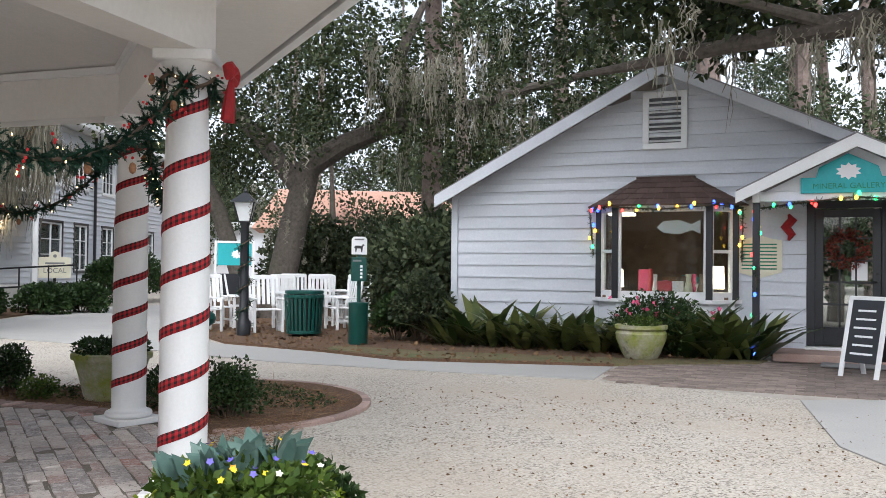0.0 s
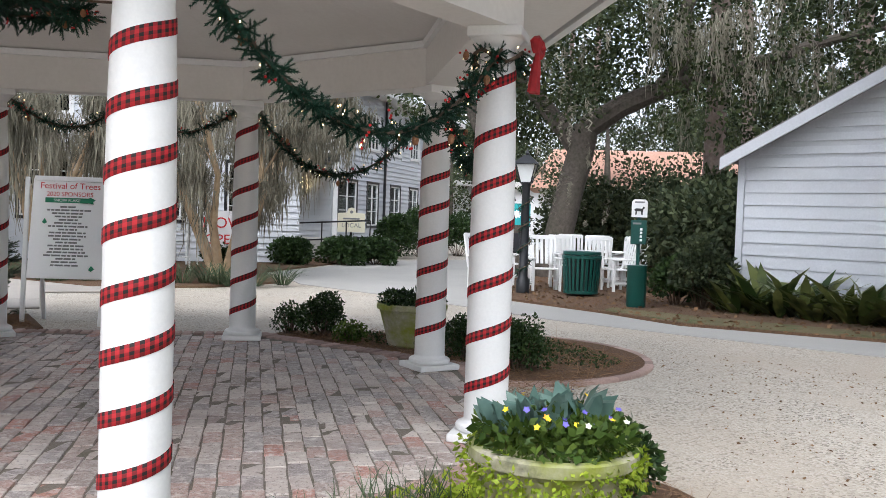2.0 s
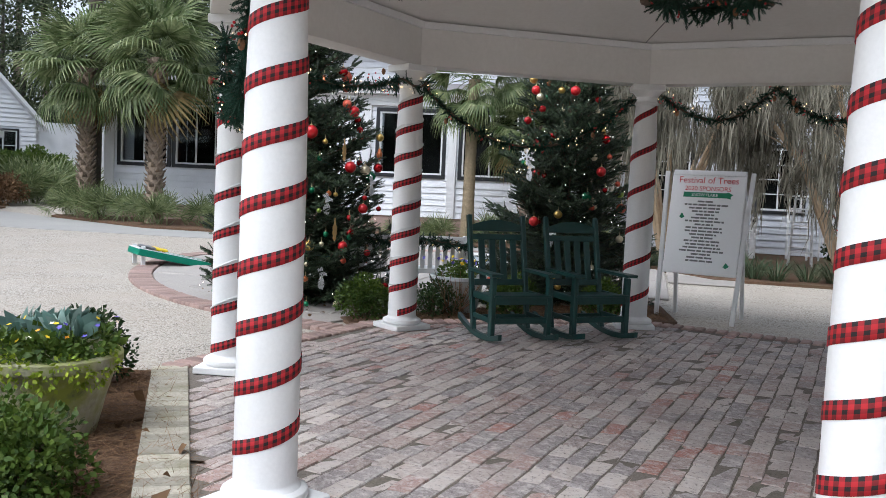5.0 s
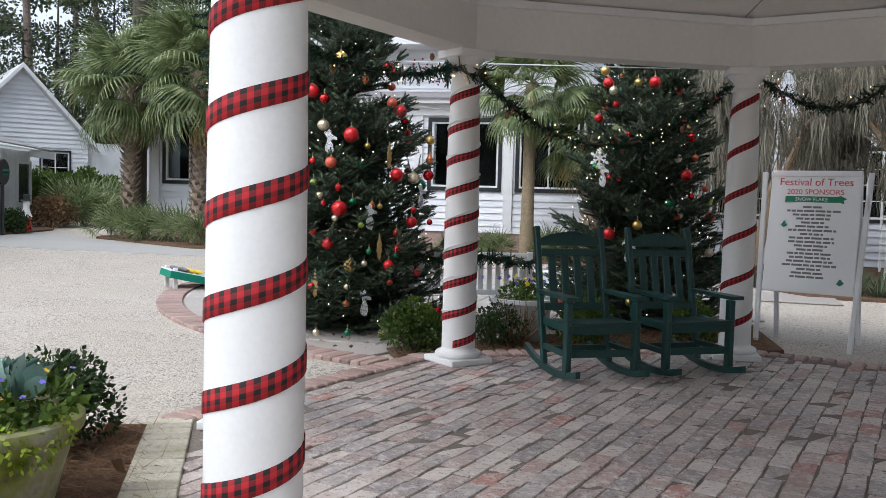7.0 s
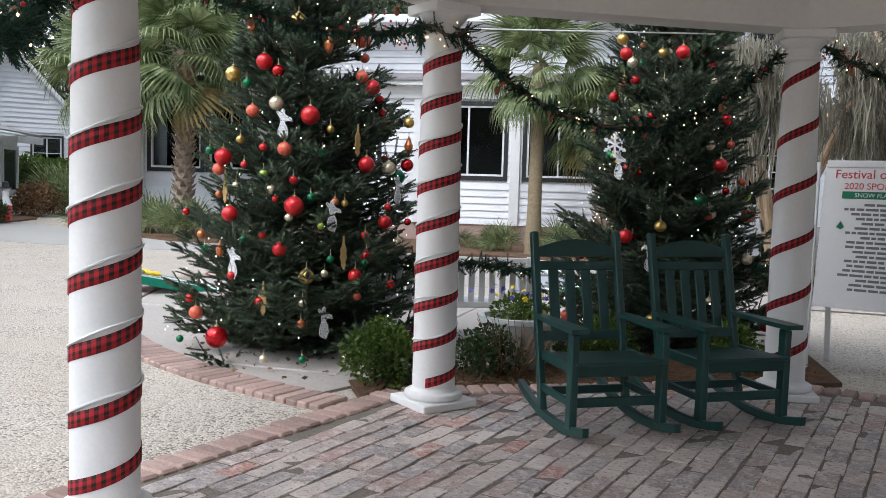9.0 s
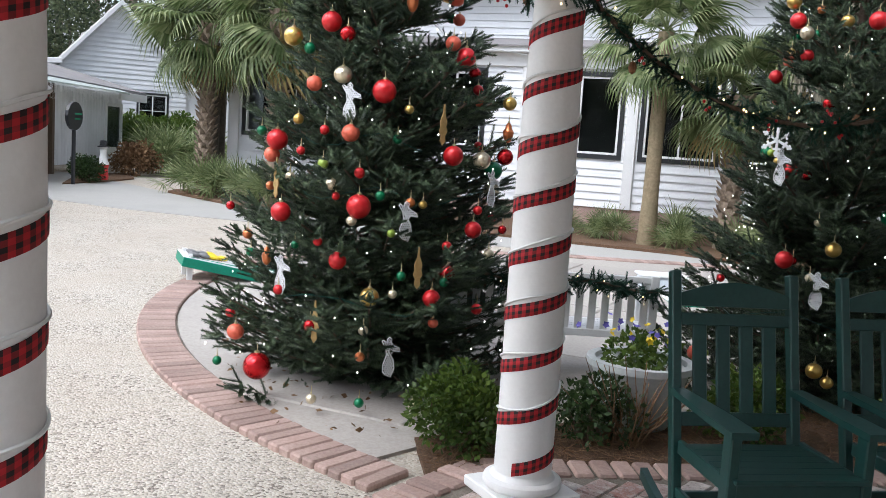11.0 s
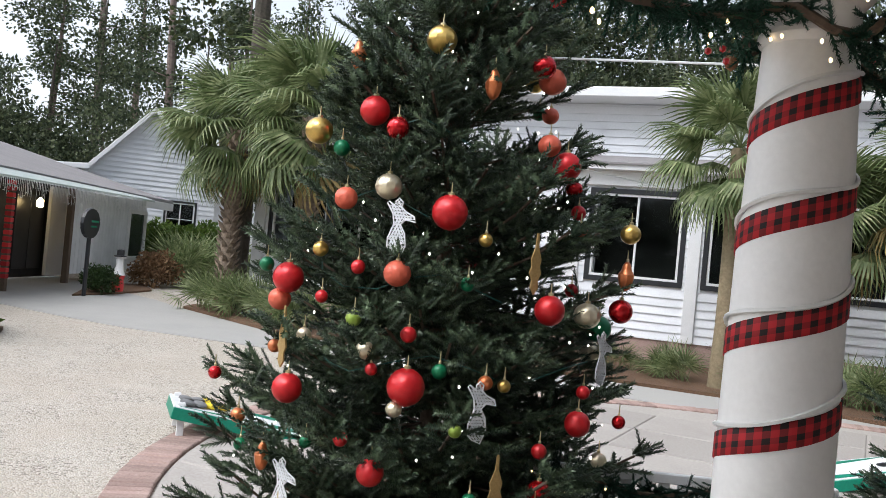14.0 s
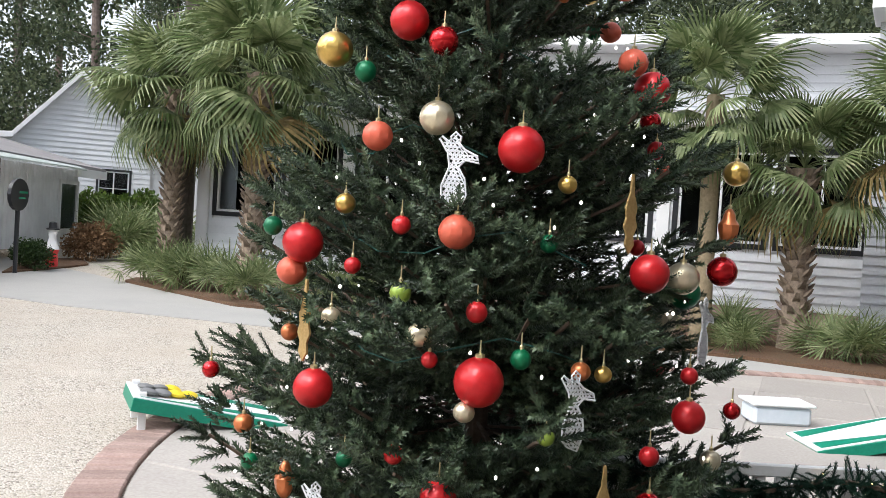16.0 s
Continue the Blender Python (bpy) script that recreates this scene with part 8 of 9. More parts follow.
def moss(name, anchors, length, per, seed, spread=0.12):
    """Tapering beards of thin grey strands that hang from points."""
    r = np.random.default_rng(seed)
    n = len(anchors)
    beards = 3
    B = np.repeat(np.array(anchors, float), beards, axis=0) + r.normal(size=(n * beards, 3)) * np.array((0.32, 0.32, 0.15))
    bl = length * (0.2 + 1.0 * r.random(n * beards) ** 1.3)
    A = np.repeat(B, per, axis=0)
    k = len(A)
    off = r.normal(size=(k, 2))
    rad = np.linalg.norm(off, axis=1)
    A[:, :2] += off * spread * 0.6
    A[:, 2] += r.normal(size=k) * 0.08
    ln = np.repeat(bl, per) * np.clip(1.1 - 0.45 * rad, 0.15, 1) * (0.3 + 0.7 * r.random(k))
    A[:, 2] -= np.repeat(bl, per) * 0.5 * r.random(k) * (rad < 0.9)
    d = r.normal(size=(k, 3)) * 0.09
    d[:, 2] = -1
    m = frames_along(d, rnd_dirs(r, k), np.ones(k), A)
    m[:, :, 2] *= ln[:, None]
    m[:, :, :2] *= (0.7 + 0.9 * r.random(k))[:, None, None]
    return strewn(name, STRAND_V, BLADE_F, m, MOSS)


cm = thing("crape_myrtle", "bare tan crape myrtle hung with spanish moss", "tree", pose(-4.5, 11.4, GZ))
rng = np.random.default_rng(17)
limbs, tips = Shape(), []
for i in range(8):
    a = i * 0.785 + rng.normal() * 0.2
    r1, r2 = 0.5 + 0.3 * rng.random(), 1.5 + 0.9 * rng.random()
    p = [Vector((0.12 * math.cos(a), 0.12 * math.sin(a), 0)), Vector((r1 * math.cos(a), r1 * math.sin(a), 1.1)), Vector((r1 * 1.7 * math.cos(a + 0.2), r1 * 1.7 * math.sin(a + 0.2), 2.1)), Vector((r2 * math.cos(a + 0.1), r2 * math.sin(a + 0.1), 3.3)), Vector((r2 * 1.3 * math.cos(a), r2 * 1.3 * math.sin(a), 4.6))]
    limbs.tube(p, [0.11, 0.085, 0.06, 0.045, 0.02], 8)
    tips += [p[2], p[3], p[4], p[3].lerp(p[4], 0.5)]
    for j in range(4):
        s = p[2 + j % 2].lerp(p[3], 0.3 * j % 1)
        e = s + Vector((math.cos(a + rng.normal()) * 0.9, math.sin(a + rng.normal()) * 0.9, 0.5 + 0.6 * rng.random()))
        limbs.tube([s, s.lerp(e, 0.5) + Vector((0, 0, 0.1)), e], [0.03, 0.02, 0.01], 5)
        tips.append(e)
part("trunk", limbs, CRAPE, cm, "", True)
tagged(part("moss", moss("moss", [tuple(t) for t in tips], 1.35, 110, 7, 0.26), None, cm, "grey hanging spanish moss"), kind="stuff")
cm2 = thing("mossy_tree", "small bare tree curtained with grey spanish moss", "tree", pose(-7.4, 9.6, GZ))
limbs, tips = Shape(), []
for i in range(7):
    a = i * 0.9 + rng.normal() * 0.2
    p = [Vector((0.06 * math.cos(a), 0.06 * math.sin(a), 0)), Vector((0.4 * math.cos(a), 0.4 * math.sin(a), 1.5)), Vector((1.0 * math.cos(a), 1.0 * math.sin(a), 2.8)), Vector((1.9 * math.cos(a), 1.9 * math.sin(a), 3.6))]
    limbs.tube(p, [0.07, 0.055, 0.04, 0.015], 7)
    tips += [p[2], p[3], p[2].lerp(p[3], 0.5), p[2].lerp(p[3], 0.8)]
part("trunk", limbs, CRAPE, cm2, "", True)
tagged(part("moss", moss("moss", [tuple(t) for t in tips], 1.7, 120, 9, 0.26), None, cm2, "grey hanging spanish moss"), kind="stuff")

# step ladder by the mossy trees
ladder = thing("step_ladder", "open white metal step ladder among mossy trees", "ladder", pose(-6.15, 12.5, GZ + 0.045, 0, 0, 29))
for sx in (-1, 1):
    part("stile", Shape().box(0.035, 0.07, 2.5, 0, 0, 0, 0.004, pose(0.24 * sx, 0, 0, -9, 2.5 * -sx, 0)), TRIMW, ladder)
    part("rear_leg", Shape().box(0.03, 0.05, 2.45, 0, 0, 0, 0.004, pose(0.22 * sx, 0.85, 0, 11, 2.5 * -sx, 0)), TRIMW, ladder)
for k in range(8):
    z = 0.28 + 0.28 * k
    part("tread", Shape().box(0.47 - 0.024 * k, 0.09, 0.03, 0, 0.16 * z, z, 0.004), TRIMW, ladder)
part("top_cap", Shape().box(0.34, 0.2, 0.05, 0, 0.4, 2.43, 0.008), REDP, ladder, "red plastic top cap")

# ---- live oaks ----
def oak(name_label, m, trunk, limbs_, clumps, leaf, count, seed, moss_at=(), moss_len=1.2, moss_n=60):
    t = thing("live_oak", name_label, "tree", m)
    part("trunk", Shape().tube(*trunk, 12), BARK, t, "", True)
    for p, r in limbs_:
        part("limb", Shape().tube(p, r, 9), BARK, t, "", True)
    rg = np.random.default_rng(seed)
    part("crown", foliage("crown", rg, [c[:3] for c in clumps], [c[3] for c in clumps], count, leaf, OAKLEAF, 0.15, 0.8, 0.2), None, t)
    if moss_at:
        tagged(part("moss", moss("moss", moss_at, moss_len, moss_n, seed, 0.14), None, t, "grey hanging spanish moss"), kind="stuff")
    return t


rng = np.random.default_rng(77)
cl = [(-3.5 + 13 * rng.random(), -3 + 7 * rng.random(), 3.9 + 5.5 * rng.random(), 0.75 + 0.6 * rng.random()) for _ in range(95)]
cl = [c for c in cl if not (c[2] < 4.6 and 0.2 < c[0] < 3.2)]
mo = [(2.0 + 7.2 * rng.random(), -3 + 4 * rng.random(), 4.4 + 2.2 * rng.random()) for _ in range(38)]
oak("large leaning live oak with mossy limbs", pose(1.7, 16.8, GZ), ([(0, 0, 0), (0.15, 0, 1.0), (0.4, 0, 2.2), (0.62, 0, 3.1), (0.75, 0, 3.8)], [0.46, 0.36, 0.34, 0.33, 0.31]),
    [([(0.7, 0, 3.7), (1.6, 0, 4.3), (2.5, 0.1, 4.7), (3.0, 0.1, 5.4), (3.0, 0.1, 6.6), (3.6, 0.3, 8)], [0.3, 0.27, 0.25, 0.22, 0.17, 0.08]),
     ([(0.5, 0, 3.3), (-0.4, 0.2, 4.4), (-1.6, 0.3, 5.6), (-2.8, 0.2, 6.8)], [0.26, 0.2, 0.15, 0.07]),
     ([(2.5, 0.1, 4.7), (4.2, -0.4, 5.1), (6.0, -1.0, 5.6), (8.0, -1.6, 6.0)], [0.2, 0.16, 0.12, 0.05]),
     ([(-0.6, -0.4, 0), (-0.9, -0.2, 1.2), (-1.4, 0, 2.6), (-2.2, 0.1, 4.2), (-3.0, 0.2, 5.5)], [0.3, 0.22, 0.2, 0.16, 0.07])], cl, 0.115, 44000, 78, mo, 1.5, 30)
cl = [(8.2 + 5 * rng.random() - 13.2, 4.2 + 3.4 * rng.random() - 3.6, 4.3 + 1.6 * rng.random(), 0.35 + 0.35 * rng.random()) for _ in range(44)]
cl += [(-6 + 2.4 * rng.random(), 2.0 + 2.5 * rng.random(), 4.7 + 1.2 * rng.random(), 0.5 + 0.3 * rng.random()) for _ in range(22)]
# Unseen crown clumps added high overhead to shade the shop and gravel.
cl += [(-8.5 + 12 * rng.random(), -5.5 + 10 * rng.random(), 6.7 + 2.6 * rng.random(), 0.9 + 0.5 * rng.random()) for _ in range(140)]
mo = [(7.4 - 13.2 + 4.0 * rng.random(), 6.4 - 3.6 - 1.4 * rng.random(), 4.1 + 0.2 * rng.random()) for _ in range(9)]
oak("old live oak, mossy limb over gravel, unseen shade crown added", pose(13.2, 3.6, GZ), ([(0, 0, 0), (0, 0, 1.5), (-0.2, 0.1, 3.2), (-0.3, 0.1, 4.5)], [0.55, 0.45, 0.42, 0.35]),
    [([(-0.2, 0.1, 3.9), (-1.7, 1.0, 4.45), (-3.2, 1.9, 4.4), (-4.4, 2.4, 4.25), (-5.6, 2.9, 4.05), (-6.3, 3.1, 3.95)], [0.26, 0.2, 0.16, 0.11, 0.07, 0.03]),
     ([(-3.2, 1.9, 4.4), (-4.6, 1.9, 4.7), (-6.2, 2.3, 5.0)], [0.09, 0.06, 0.03]),
     ([(-0.3, 0.1, 4.4), (-1.5, 0.3, 5.4), (-3.5, 1.2, 6.0)], [0.25, 0.18, 0.08])], cl, 0.15, 52000, 79, mo, 0.95, 22)
ms = thing("hanging_moss", "long thin strand of spanish moss hanging from oak", "moss", pose(2.9, 8.0, 4.6))
tagged(part("strand", moss("strand", [(0, 0, -0.25 * i) for i in range(13)], 0.3, 12, 5, 0.03), None, ms), kind="stuff")
tw_ = part("twig", Shape().tube([(0, 0, 0), (0.05, 1.0, 0.6), (0.1, 3.5, 1.2)], [0.008, 0.02, 0.04], 5), BARK, ms)

# ---- shop with the green roof, white house, hedges ----
LM = pose(-20.7, -3.5, 0, 0, 0, math.degrees(math.atan2(0.463, -0.887)))
LB = LM @ pose(0, 0, 0)


def lshop(u, back, z, rz=0):
    """A place on the green-roofed shop: u along its eave, back behind it."""
    return LM @ pose(u, back, z, 0, 0, rz)


ro = Shape()
for (b0, z0), (b1, z1) in (((0.0, 2.55), (1.7, 3.0)),):
    ro.add([(-8, b0, z0), (12.6, b0, z0), (12.6, b1, z1), (-8, b1, z1), (-8, b0, z0 + 0.06), (12.6, b0, z0 + 0.06), (12.6, b1, z1 + 0.06), (-8, b1, z1 + 0.06)], [(0, 1, 2, 3), (4, 5, 6, 7), (0, 1, 5, 4), (1, 2, 6, 5), (2, 3, 7, 6), (3, 0, 4, 7)])
solid("roof", ro, GREENROOF, "pale green metal porch roof", "roof", kind="structure").matrix_world = LM
ro = Shape().add([(-8, 1.6, 3.0), (14.9, 0.2, 2.6), (14.9, 7, 4.3), (-8, 7, 4.3), (-8, 1.6, 3.1), (14.9, 0.2, 2.7), (14.9, 7, 4.4), (-8, 7, 4.4)], [(0, 1, 2, 3), (4, 5, 6, 7), (0, 1, 5, 4), (1, 2, 6, 5), (2, 3, 7, 6), (3, 0, 4, 7)])
solid("roof", ro, GREYROOF, "weathered grey-brown shingle roof of shop", "roof", kind="structure").matrix_world = LM
# Back wall coloured near-black to stand for the shade under the porch.
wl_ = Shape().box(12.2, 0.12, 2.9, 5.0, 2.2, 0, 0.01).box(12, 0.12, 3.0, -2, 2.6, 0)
solid("wall_porch_back", wl_, PAINTSHADE, "porch back wall with doors, porch shade painted near-black", "wall", kind="structure").matrix_world = LM
gw = thing("wall_shop_end", "white vertical-boarded shop wall with corner window", "wall", LM, kind="structure")
part("core", Shape().box(5.8, 0.12, 2.4, 11.5, 0.98, 0.2).box(0.12, 6.0, 2.4, 14.34, 4.04, 0.2), SIDING, gw)
for k in range(24):
    part("board", Shape().box(0.215, 0.02, 2.4, 8.72 + 0.236 * k, 0.905, 0.2, 0.003), SIDING, gw)
part("fascia", Shape().box(2.6, 0.1, 0.26, 13.6, 0.22, 2.36, 0.005), TRIMW, gw)
WIN = LM @ pose(12.75, 0.86, 0)
window("window_shop_end", WIN, 0.0, 1.5, 0.6, 2.25, "white framed corner window of shop", TRIMW, TRIMW, 1, 0, 0.2, 0.07)
dk = solid("door_porch", Shape().box(1.6, 0.1, 2.1, 0, 0, 0, 0.01).box(0.05, 0.14, 2.1, 0.0, 0, 0, 0.005), BLACK, "dark glazed shop doors under porch", "door", kind="structure")
dk.matrix_world = lshop(8.6, 2.1, 0.25)
ph = solid("wall_porch_panel", Shape().box(1.15, 0.1, 2.6, 0, 0, 0, 0.01), SIDING, "white board panel beside porch door", "wall", kind="structure")
ph.matrix_world = lshop(9.95, 1.9, 0.05)
solid("corner_post", Shape().box(0.16, 0.16, 2.75, 0, 0, GZ, 0.01), TWIG, "weathered brown timber porch corner post", "post").matrix_world = lshop(8.5, 0.86, 0)
solid("window_porch", Shape().box(2.4, 0.06, 1.3, 0, 0, 1.0, 0.01).box(2.6, 0.08, 0.1, 0, 0, 0.9, 0.01), BLACK, "dark porch shop window", "window", kind="structure").matrix_world = lshop(4.6, 2.08, 0)
solid("wall_porch_base", Shape().box(9.0, 0.14, 0.5, 0, 0, 0, 0.01), CONCRETE, "grey base below porch windows", "wall", kind="structure").matrix_world = lshop(3.0, 2.06, 0)
for u in (4.1, 0.4, -3.2):
    po = thing("porch_post", "porch post wrapped in red cloth ribbon", "post", lshop(u, 0.25, 0), "porch posts")
    part("post", Shape().box(0.13, 0.13, 2.6, 0, 0, GZ, 0.008), TWIG, po)
    for k in range(16):
        part("ribbon_wrap", Shape().box(0.15, 0.15, 0.1, 0, 0, 0.25 + 0.145 * k, 0.006), REDP if k % 2 else PLAID_BOW, po)
sl = thing("porch_sign", "black hanging shop sign with white scrollwork", "sign", lshop(3.26, 0.45, 1.4))
part("board", Shape(pose(0, 0, 0, 90, 0, 0)).prism([(-0.62, 0), (0.62, 0), (0.62, 0.5), (0.4, 0.5), (0.3, 0.62), (-0.3, 0.62), (-0.4, 0.5), (-0.62, 0.5)], -0.02, 0.02), BLACK, sl)
part("emblem", Shape(pose(0, -0.024, 0.42, 90, 0, 0)).prism([(-0.18, 0.1), (0.0, 0.16), (0.18, 0.1), (0.05, -0.12), (-0.04, -0.12)], -0.002, 0.002), INK["white"], sl)
for k, (w, z) in enumerate(((0.9, 0.2), (0.6, 0.08))):
    part("text_line", Shape().box(w, 0.004, 0.07, 0, -0.024, z), INK["white"], sl)
ic = thing("icicle_lights", "pale icicle light strings along porch eave", "string lights", LM)
sA = Shape()
rng = np.random.default_rng(88)
for i in range(230):
    u = -7 + 18.4 * i / 230
    ln = 0.18 + 0.32 * rng.random()
    sA.tube([(u, -0.05, 2.58), (u + rng.normal() * 0.02, -0.05, 2.58 - ln)], 0.006, 3)
tagged(part("icicle_strand", sA, WIRE, ic), kind="stuff")
sB = Shape()
for i in range(300):
    sB.ball(0.014, -7 + 18.4 * rng.random(), -0.06, 2.56 - 0.45 * rng.random() ** 1.3, 5)
tagged(part("bulbs", sB, INK["white"], ic), kind="stuff")
for u in (3.2, 8.4):
    l_ = thing("porch_lantern", "lit amber lantern under porch roof", "lamp", lshop(u, 1.7, 2.0))
    part("lantern", Shape().lathe([(0.05, 0), (0.1, 0.04), (0.1, 0.2), (0.02, 0.28)], 8), LAMPGLOW, l_)
for i, (x, y, w, h) in enumerate(((-15.8, -2.5, 0.9, 0.5), (-16.5, -2.3, 1.0, 0.55), (-17.3, -2.4, 1.0, 0.6), (-16.0, -3.3, 1.0, 0.55), (-16.9, -3.2, 1.1, 0.6), (-17.9, -3.0, 1.1, 0.65), (-16.4, -4.2, 1.2, 0.6))):
    shrub("bedding_plant", "leafy bright green perennial in island bed", x, y, w, h, 0.1, BRIGHTBOX, 640 + i, 700, category="plant", group="island bed plants")
tp = thing("topiary_sign", "round dark hanging sign on black post", "sign", pose(-24.4, -0.08, GZ, 0, 0, -60))
part("post", Shape().tube([(0, 0, 0), (0, 0, 1.4)], 0.05, 8), BLACK, tp)
part("disc", Shape(pose(0, 0, 1.75, 90, 0, 30)).prism([(0.42 * math.cos(i * 0.393), 0.36 * math.sin(i * 0.393)) for i in range(16)], -0.04, 0.04), BLACK, tp)
part("text_line", Shape().box(0.4, 0.1, 0.05, 0, 0, 1.78).box(0.3, 0.1, 0.04, 0, 0, 1.66), INK["green"], tp)
shrub("boxwood", "round clipped boxwood ball in red mulch", -25.4, 0.3, 1.0, 0.75, 0.05, BOXWOOD, 600, 2200, group="boxwoods")
gn = Shape().lathe([(0.14, 0), (0.15, 0.1), (0.13, 0.3), (0.17, 0.42), (0.13, 0.52), (0.08, 0.7), (0.1, 0.78), (0.09, 0.86), (0.16, 0.9), (0.16, 0.93), (0.1, 0.94), (0.09, 1.08), (0.02, 1.1)], 12)
gno = solid("garden_figure", gn, REDP, "small red and white garden figure in mulch", "garden figure", smooth=True)
gno.data.materials.append(INK["white"])
gno.data.materials.append(BLACK)
for poly in gno.data.polygons:
    zc = sum(gno.data.vertices[v].co.z for v in poly.vertices) / len(poly.vertices)
    poly.material_index = 2 if zc > 0.89 or zc < 0.05 else 1 if 0.45 < zc < 0.88 else 0
gno.matrix_world = pose(-26.2, 0.85, GZ + 0.05)
shrub("shrub", "golden brown autumn shrub beside shop corner", -29.5, 2.2, 1.6, 1.1, 0.08, DRYLEAF, 601, 1800)
for i in range(7):
    shrub("hedge_shrub", "clipped dark green hedge shrub", -36.0, 2.3 + 0.55 * i, 1.7, 2.35, 0.12, BRIGHTBOX, 610 + i, 1500, group="hedge")
for i in range(4):
    palmetto(-30.5 - 0.3 * i, 3.2 + 0.6 * i, 1.8, 80 + i, 18)
HM = pose(-38.8, -4.0, 0, 0, 0, 90)


def hg(u):
    return 6.3 - 1.1 * abs(u - 6.9)


plank_wall("wall_white_house", HM, 4.2, 9.6, 0.0, hg, 0.2, SIDING, "white gabled house beyond hedge", [(7.6, 8.9, 0.2, 2.9)], proud=0.03)
window("door_white_house", HM, 7.6, 8.9, 0.2, 2.9, "white glazed double door with dark casing", BLACK, TRIMW, 2, 3, 0.3, 0.08, category="door")
hr = Shape()
for a, b in ((3.8, 6.9), (6.9, 10.0)):
    hr.add([(a, -0.5, hg(a)), (b, -0.5, hg(b)), (b, 9, hg(b)), (a, 9, hg(a)), (a, -0.5, hg(a) + 0.2), (b, -0.5, hg(b) + 0.2), (b, 9, hg(b) + 0.2), (a, 9, hg(a) + 0.2)], [(0, 1, 2, 3), (4, 5, 6, 7), (0, 1, 5, 4), (1, 2, 6, 5), (2, 3, 7, 6), (3, 0, 4, 7)])
solid("roof", hr, TRIMW, "pale roof of white house", "roof", kind="structure").matrix_world = HM
solid("wall_white_house_side", Shape().box(16, 0.15, 3.3, 17.6, 0.2, 0), SIDING, "long white wall of house behind palms", "wall", kind="structure").matrix_world = HM
solid("roof", Shape().box(9, 6, 0.2, 0, 0, 0, 0.02), TRIMW, "low pale roof behind shop", "roof", kind="structure").matrix_world = pose(-40, -2.5, 3.4, 4, 0, 0)
solid("wall_back", Shape().box(8.6, 5.6, 3.4, 0, 0, 0), SIDING, "plain white outbuilding wall", "wall", kind="structure").matrix_world = pose(-40, -2.5, 0)
# far cottage behind the oak
fc = thing("far_cottage", "far cottage with terracotta roof behind trees", "house", pose(5.5, 40, 0, 0, 0, 5))
part("wall", Shape().box(14, 6, 3.0, 0, 0, 0, 0.02), SIDING, fc)
part("roof", Shape().add([(-7.6, -3.6, 2.9), (7.6, -3.6, 2.9), (6.5, 0, 5.0), (-6.5, 0, 5.0), (7.6, 3.6, 2.9), (-7.6, 3.6, 2.9)], [(0, 1, 2, 3), (3, 2, 4, 5), (0, 3, 5), (1, 4, 2), (0, 1, 4, 5)]), PINKROOF, fc)
for x in (-4, -1, 2, 5):
    part("window", Shape().box(1.0, 0.1, 1.3, x, -3.02, 1.1, 0.01), BLACK, fc)
far = thing("far_pavilion", "distant white building seen past trees", "house", pose(-3, 46, 0))
part("wall", Shape().box(12, 4, 3.2, 0, 0, 0, 0.02), SIDING, far)
part("roof", Shape().box(13, 5, 0.3, 0, 0, 3.2, 0.03), TRIMW, far)

# ---- woods ----
rng = np.random.default_rng(4)
for i in range(26):
    x, y = (-2 + 12 * rng.random(), 19 + 9 * rng.random()) if i < 17 else (5.2 + 1.2 * rng.random(), 13 + 6 * rng.random())
    shrub("understory_shrub", "dense dark green understory shrub", x, y, 2.4 + rng.random(), 1.8 + 1.6 * rng.random(), 0.13, WOODS, 700 + i, 1500, group="understory")


def pine(x, y, h, r, seed, crown0=0.5, leaf=0.2, count=4200):
    rg = np.random.default_rng(seed)
    t = thing("pine_tree", "tall straight pine with thin high crown", "tree", pose(x, y, GZ), "pines")
    lx, ly = rg.normal() * 0.4, rg.normal() * 0.4
    tr_ = Shape().tube([(0, 0, 0), (lx * 0.3, ly * 0.3, h * 0.35), (lx, ly, h * 0.7), (lx, ly, h)], [r, r * 0.85, r * 0.6, r * 0.15], 9)
    cs, rs = [], []
    for k in range(16):
        z = h * (crown0 + (1 - crown0) * rg.random())
        a, d = rg.random() * 6.28, (0.6 + 2.4 * rg.random()) * (1.2 - z / h)
        c = (lx + d * math.cos(a), ly + d * math.sin(a), z)
        tr_.tube([(lx * z / h, ly * z / h, z - 0.4), c], [r * 0.18, r * 0.05], 4)
        cs.append(c)
        rs.append(0.6 + 0.6 * rg.random())
    part("trunk", tr_, PINEBARK, t, "", True)
    part("crown", foliage("crown", rg, cs, rs, count, leaf, PINELEAF, 0.1, 0.7), None, t)


spots = [(5.6, 18.5, 17, 0.3), (14.0, 20.5, 19, 0.42), (17.5, 22, 18, 0.3), (10.2, 24, 18, 0.32), (21, 24, 18, 0.3), (7.6, 30, 18, 0.3), (12.6, 28, 17, 0.25)]
for i in range(64):
    a = radians(38 + 165 * (i + rng.random()) / 64)
    d = 44 + 22 * rng.random()
    spots.append((d * math.cos(a), d * math.sin(a), 15 + 7 * rng.random(), 0.2 + 0.16 * rng.random()))
for i, (x, y, h, r) in enumerate(spots):
    pine(x, y, h, r, 900 + i, 0.42 if i > 6 else 0.55)


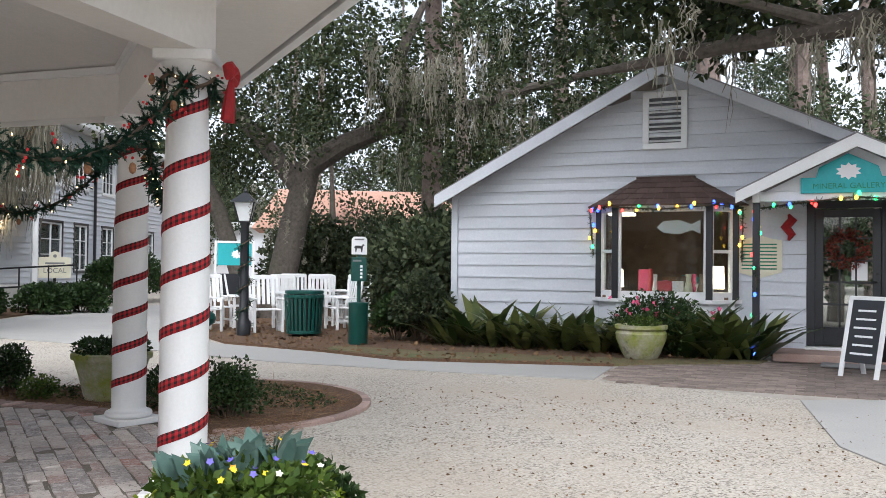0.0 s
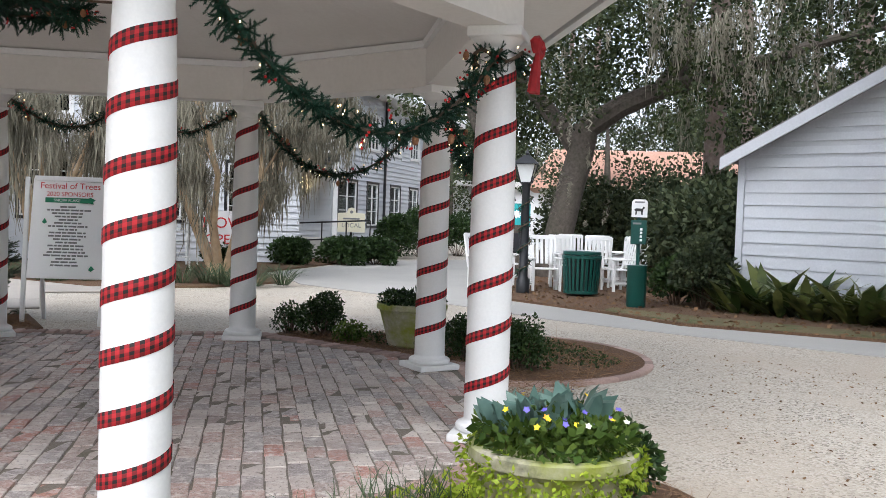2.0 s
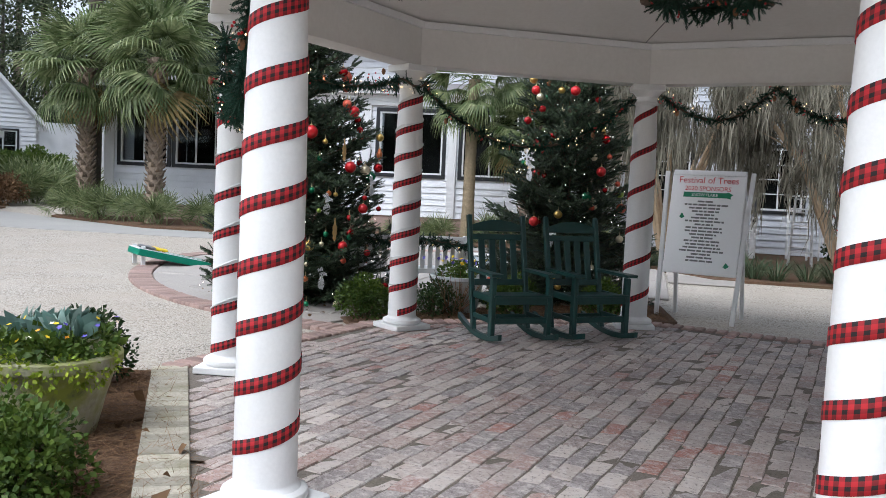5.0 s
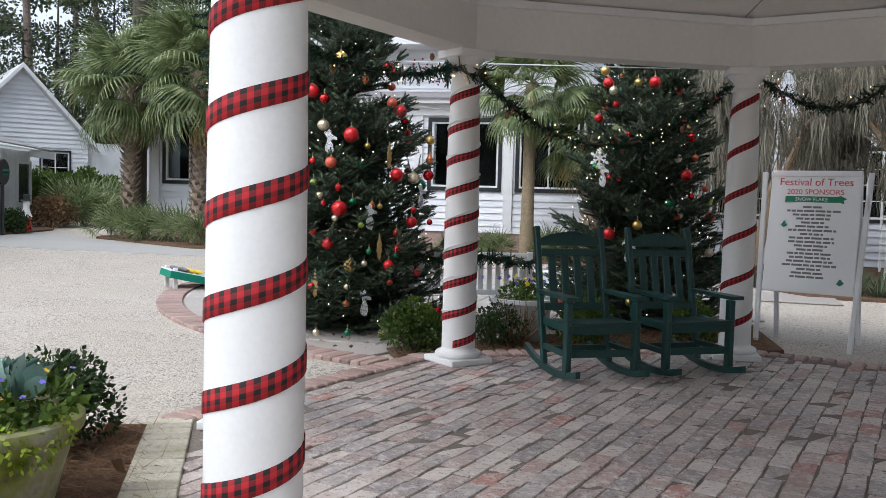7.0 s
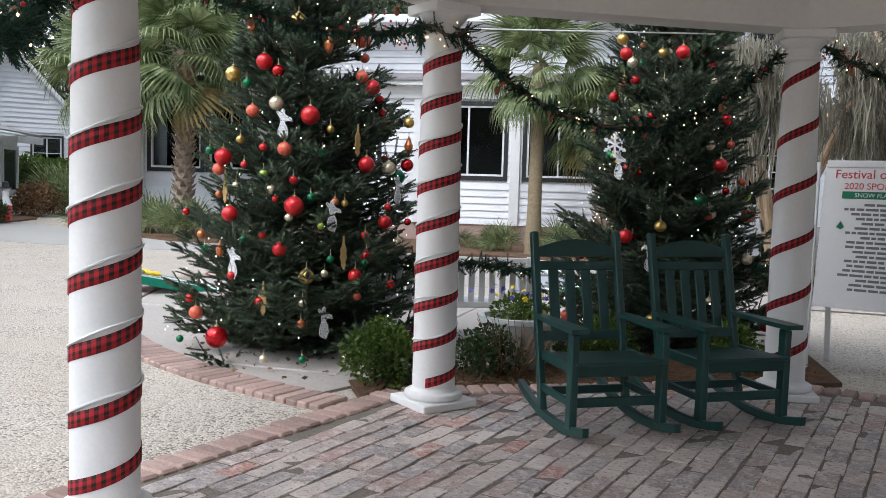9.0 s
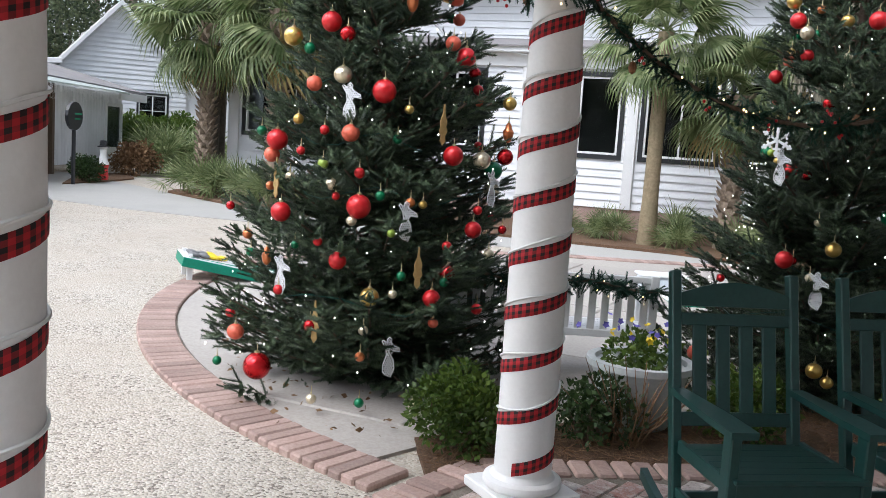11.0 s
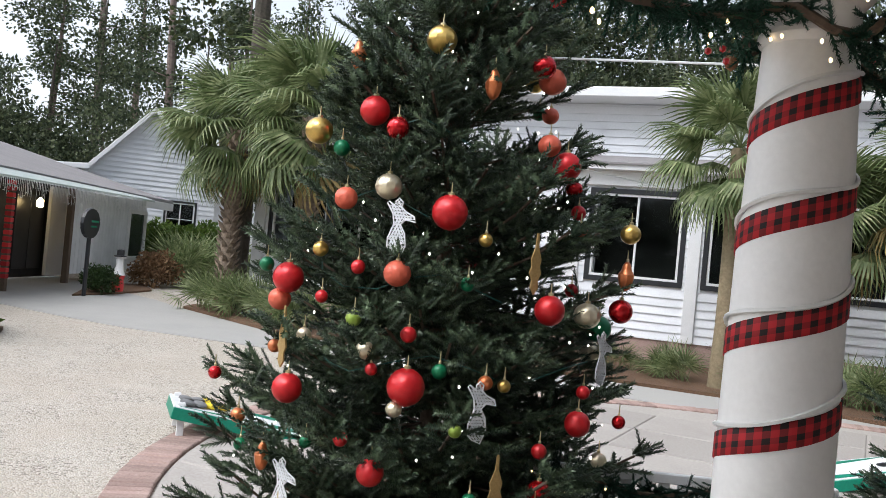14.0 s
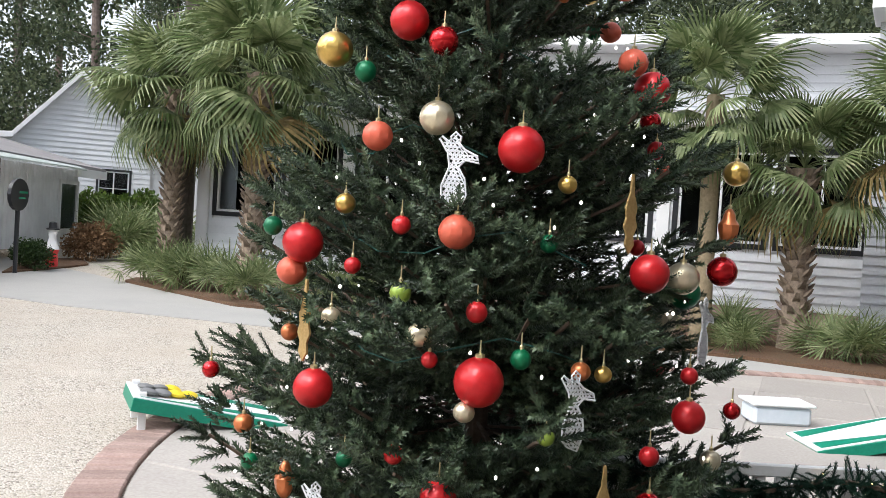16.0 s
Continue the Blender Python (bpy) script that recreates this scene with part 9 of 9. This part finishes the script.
def broadleaf(x, y, h, seed, leaf=0.18, count=7000):
    rg = np.random.default_rng(seed)
    t = thing("broadleaf_tree", "bushy green woodland tree", "tree", pose(x, y, GZ), "woodland trees")
    part("trunk", Shape().tube([(0, 0, 0), (0.1, 0, h * 0.4), (0, 0.1, h * 0.8)], [0.22, 0.15, 0.04], 7), BARK, t, "", True)
    n = 20
    cs = np.stack([rg.normal(size=n) * 1.7, rg.normal(size=n) * 1.7, h * (0.2 + 0.75 * rg.random(n))], 1)
    part("crown", foliage("crown", rg, cs, 0.8 + 0.8 * rg.random(n), count, leaf, WOODS, 0.15, 0.8), None, t)


for i in range(58):
    a = radians(42 + 160 * (i + rng.random()) / 58)
    d = 42 + 20 * rng.random()
    broadleaf(d * math.cos(a), d * math.sin(a), 6 + 5 * rng.random(), 1100 + i)
for i in range(20):
    a = radians(118 + 46 * (i + 0.6 * rng.random()) / 20)
    d = 33 + 9 * rng.random()
    broadleaf(d * math.cos(a), d * math.sin(a), 10.5 + 5 * rng.random(), 1500 + i, 0.17, 8000)
for i in range(8):
    a = radians(159 + 24 * (i + 0.6 * rng.random()) / 8)
    d = 51 + 7 * rng.random()
    broadleaf(d * math.cos(a), d * math.sin(a), 14 + 5 * rng.random(), 1540 + i, 0.2, 3200)
for i, (x, y, h) in enumerate(((16, 17, 6), (19, 19, 7), (13, 22, 6), (-27, 9.5, 6.5), (-31, 10, 7), (-24, 14, 8), (-35, 14, 9), (-18, 20, 9), (-43, 6, 8), (-44, -6, 8), (8, 33, 8), (2, 33, 8), (-6, 45, 8))):
    broadleaf(x, y, h, 1300 + i, 0.16, 7500)
# Unseen trees added behind the camera to darken reflections in window glass.
for i in range(26):
    a = radians(205 + 190 * (i + rng.random()) / 26)
    d = 40 + 10 * rng.random()
    broadleaf(d * math.cos(a), d * math.sin(a), 8 + 4 * rng.random(), 1400 + i, 0.5, 1800)
# Ring runs on round the unseen south, added for the same reflections.
wd = Shape()
for k in range(60):
    a0, a1 = radians(6.0 * k), radians(6.0 * (k + 1))
    h0 = 5.0 + 1.6 * math.sin(k * 1.7) + 1.0 * math.sin(k * 0.6)
    h1 = 5.0 + 1.6 * math.sin((k + 1) * 1.7) + 1.0 * math.sin((k + 1) * 0.6)
    wd.add([(72 * math.cos(a0), 72 * math.sin(a0), -0.2), (72 * math.cos(a1), 72 * math.sin(a1), -0.2), (73 * math.cos(a1), 73 * math.sin(a1), h1), (73 * math.cos(a0), 73 * math.sin(a0), h0)], [(0, 1, 2, 3)])
solid("backdrop", wd, surface("far_woods", (0.05, 0.07, 0.04), (0.13, 0.14, 0.08), 0.95, 1.2, 0.15, (0.03, 0.045, 0.03), 0.6, 0.3), "dim far edge of pine woods", "woods", kind="structure")
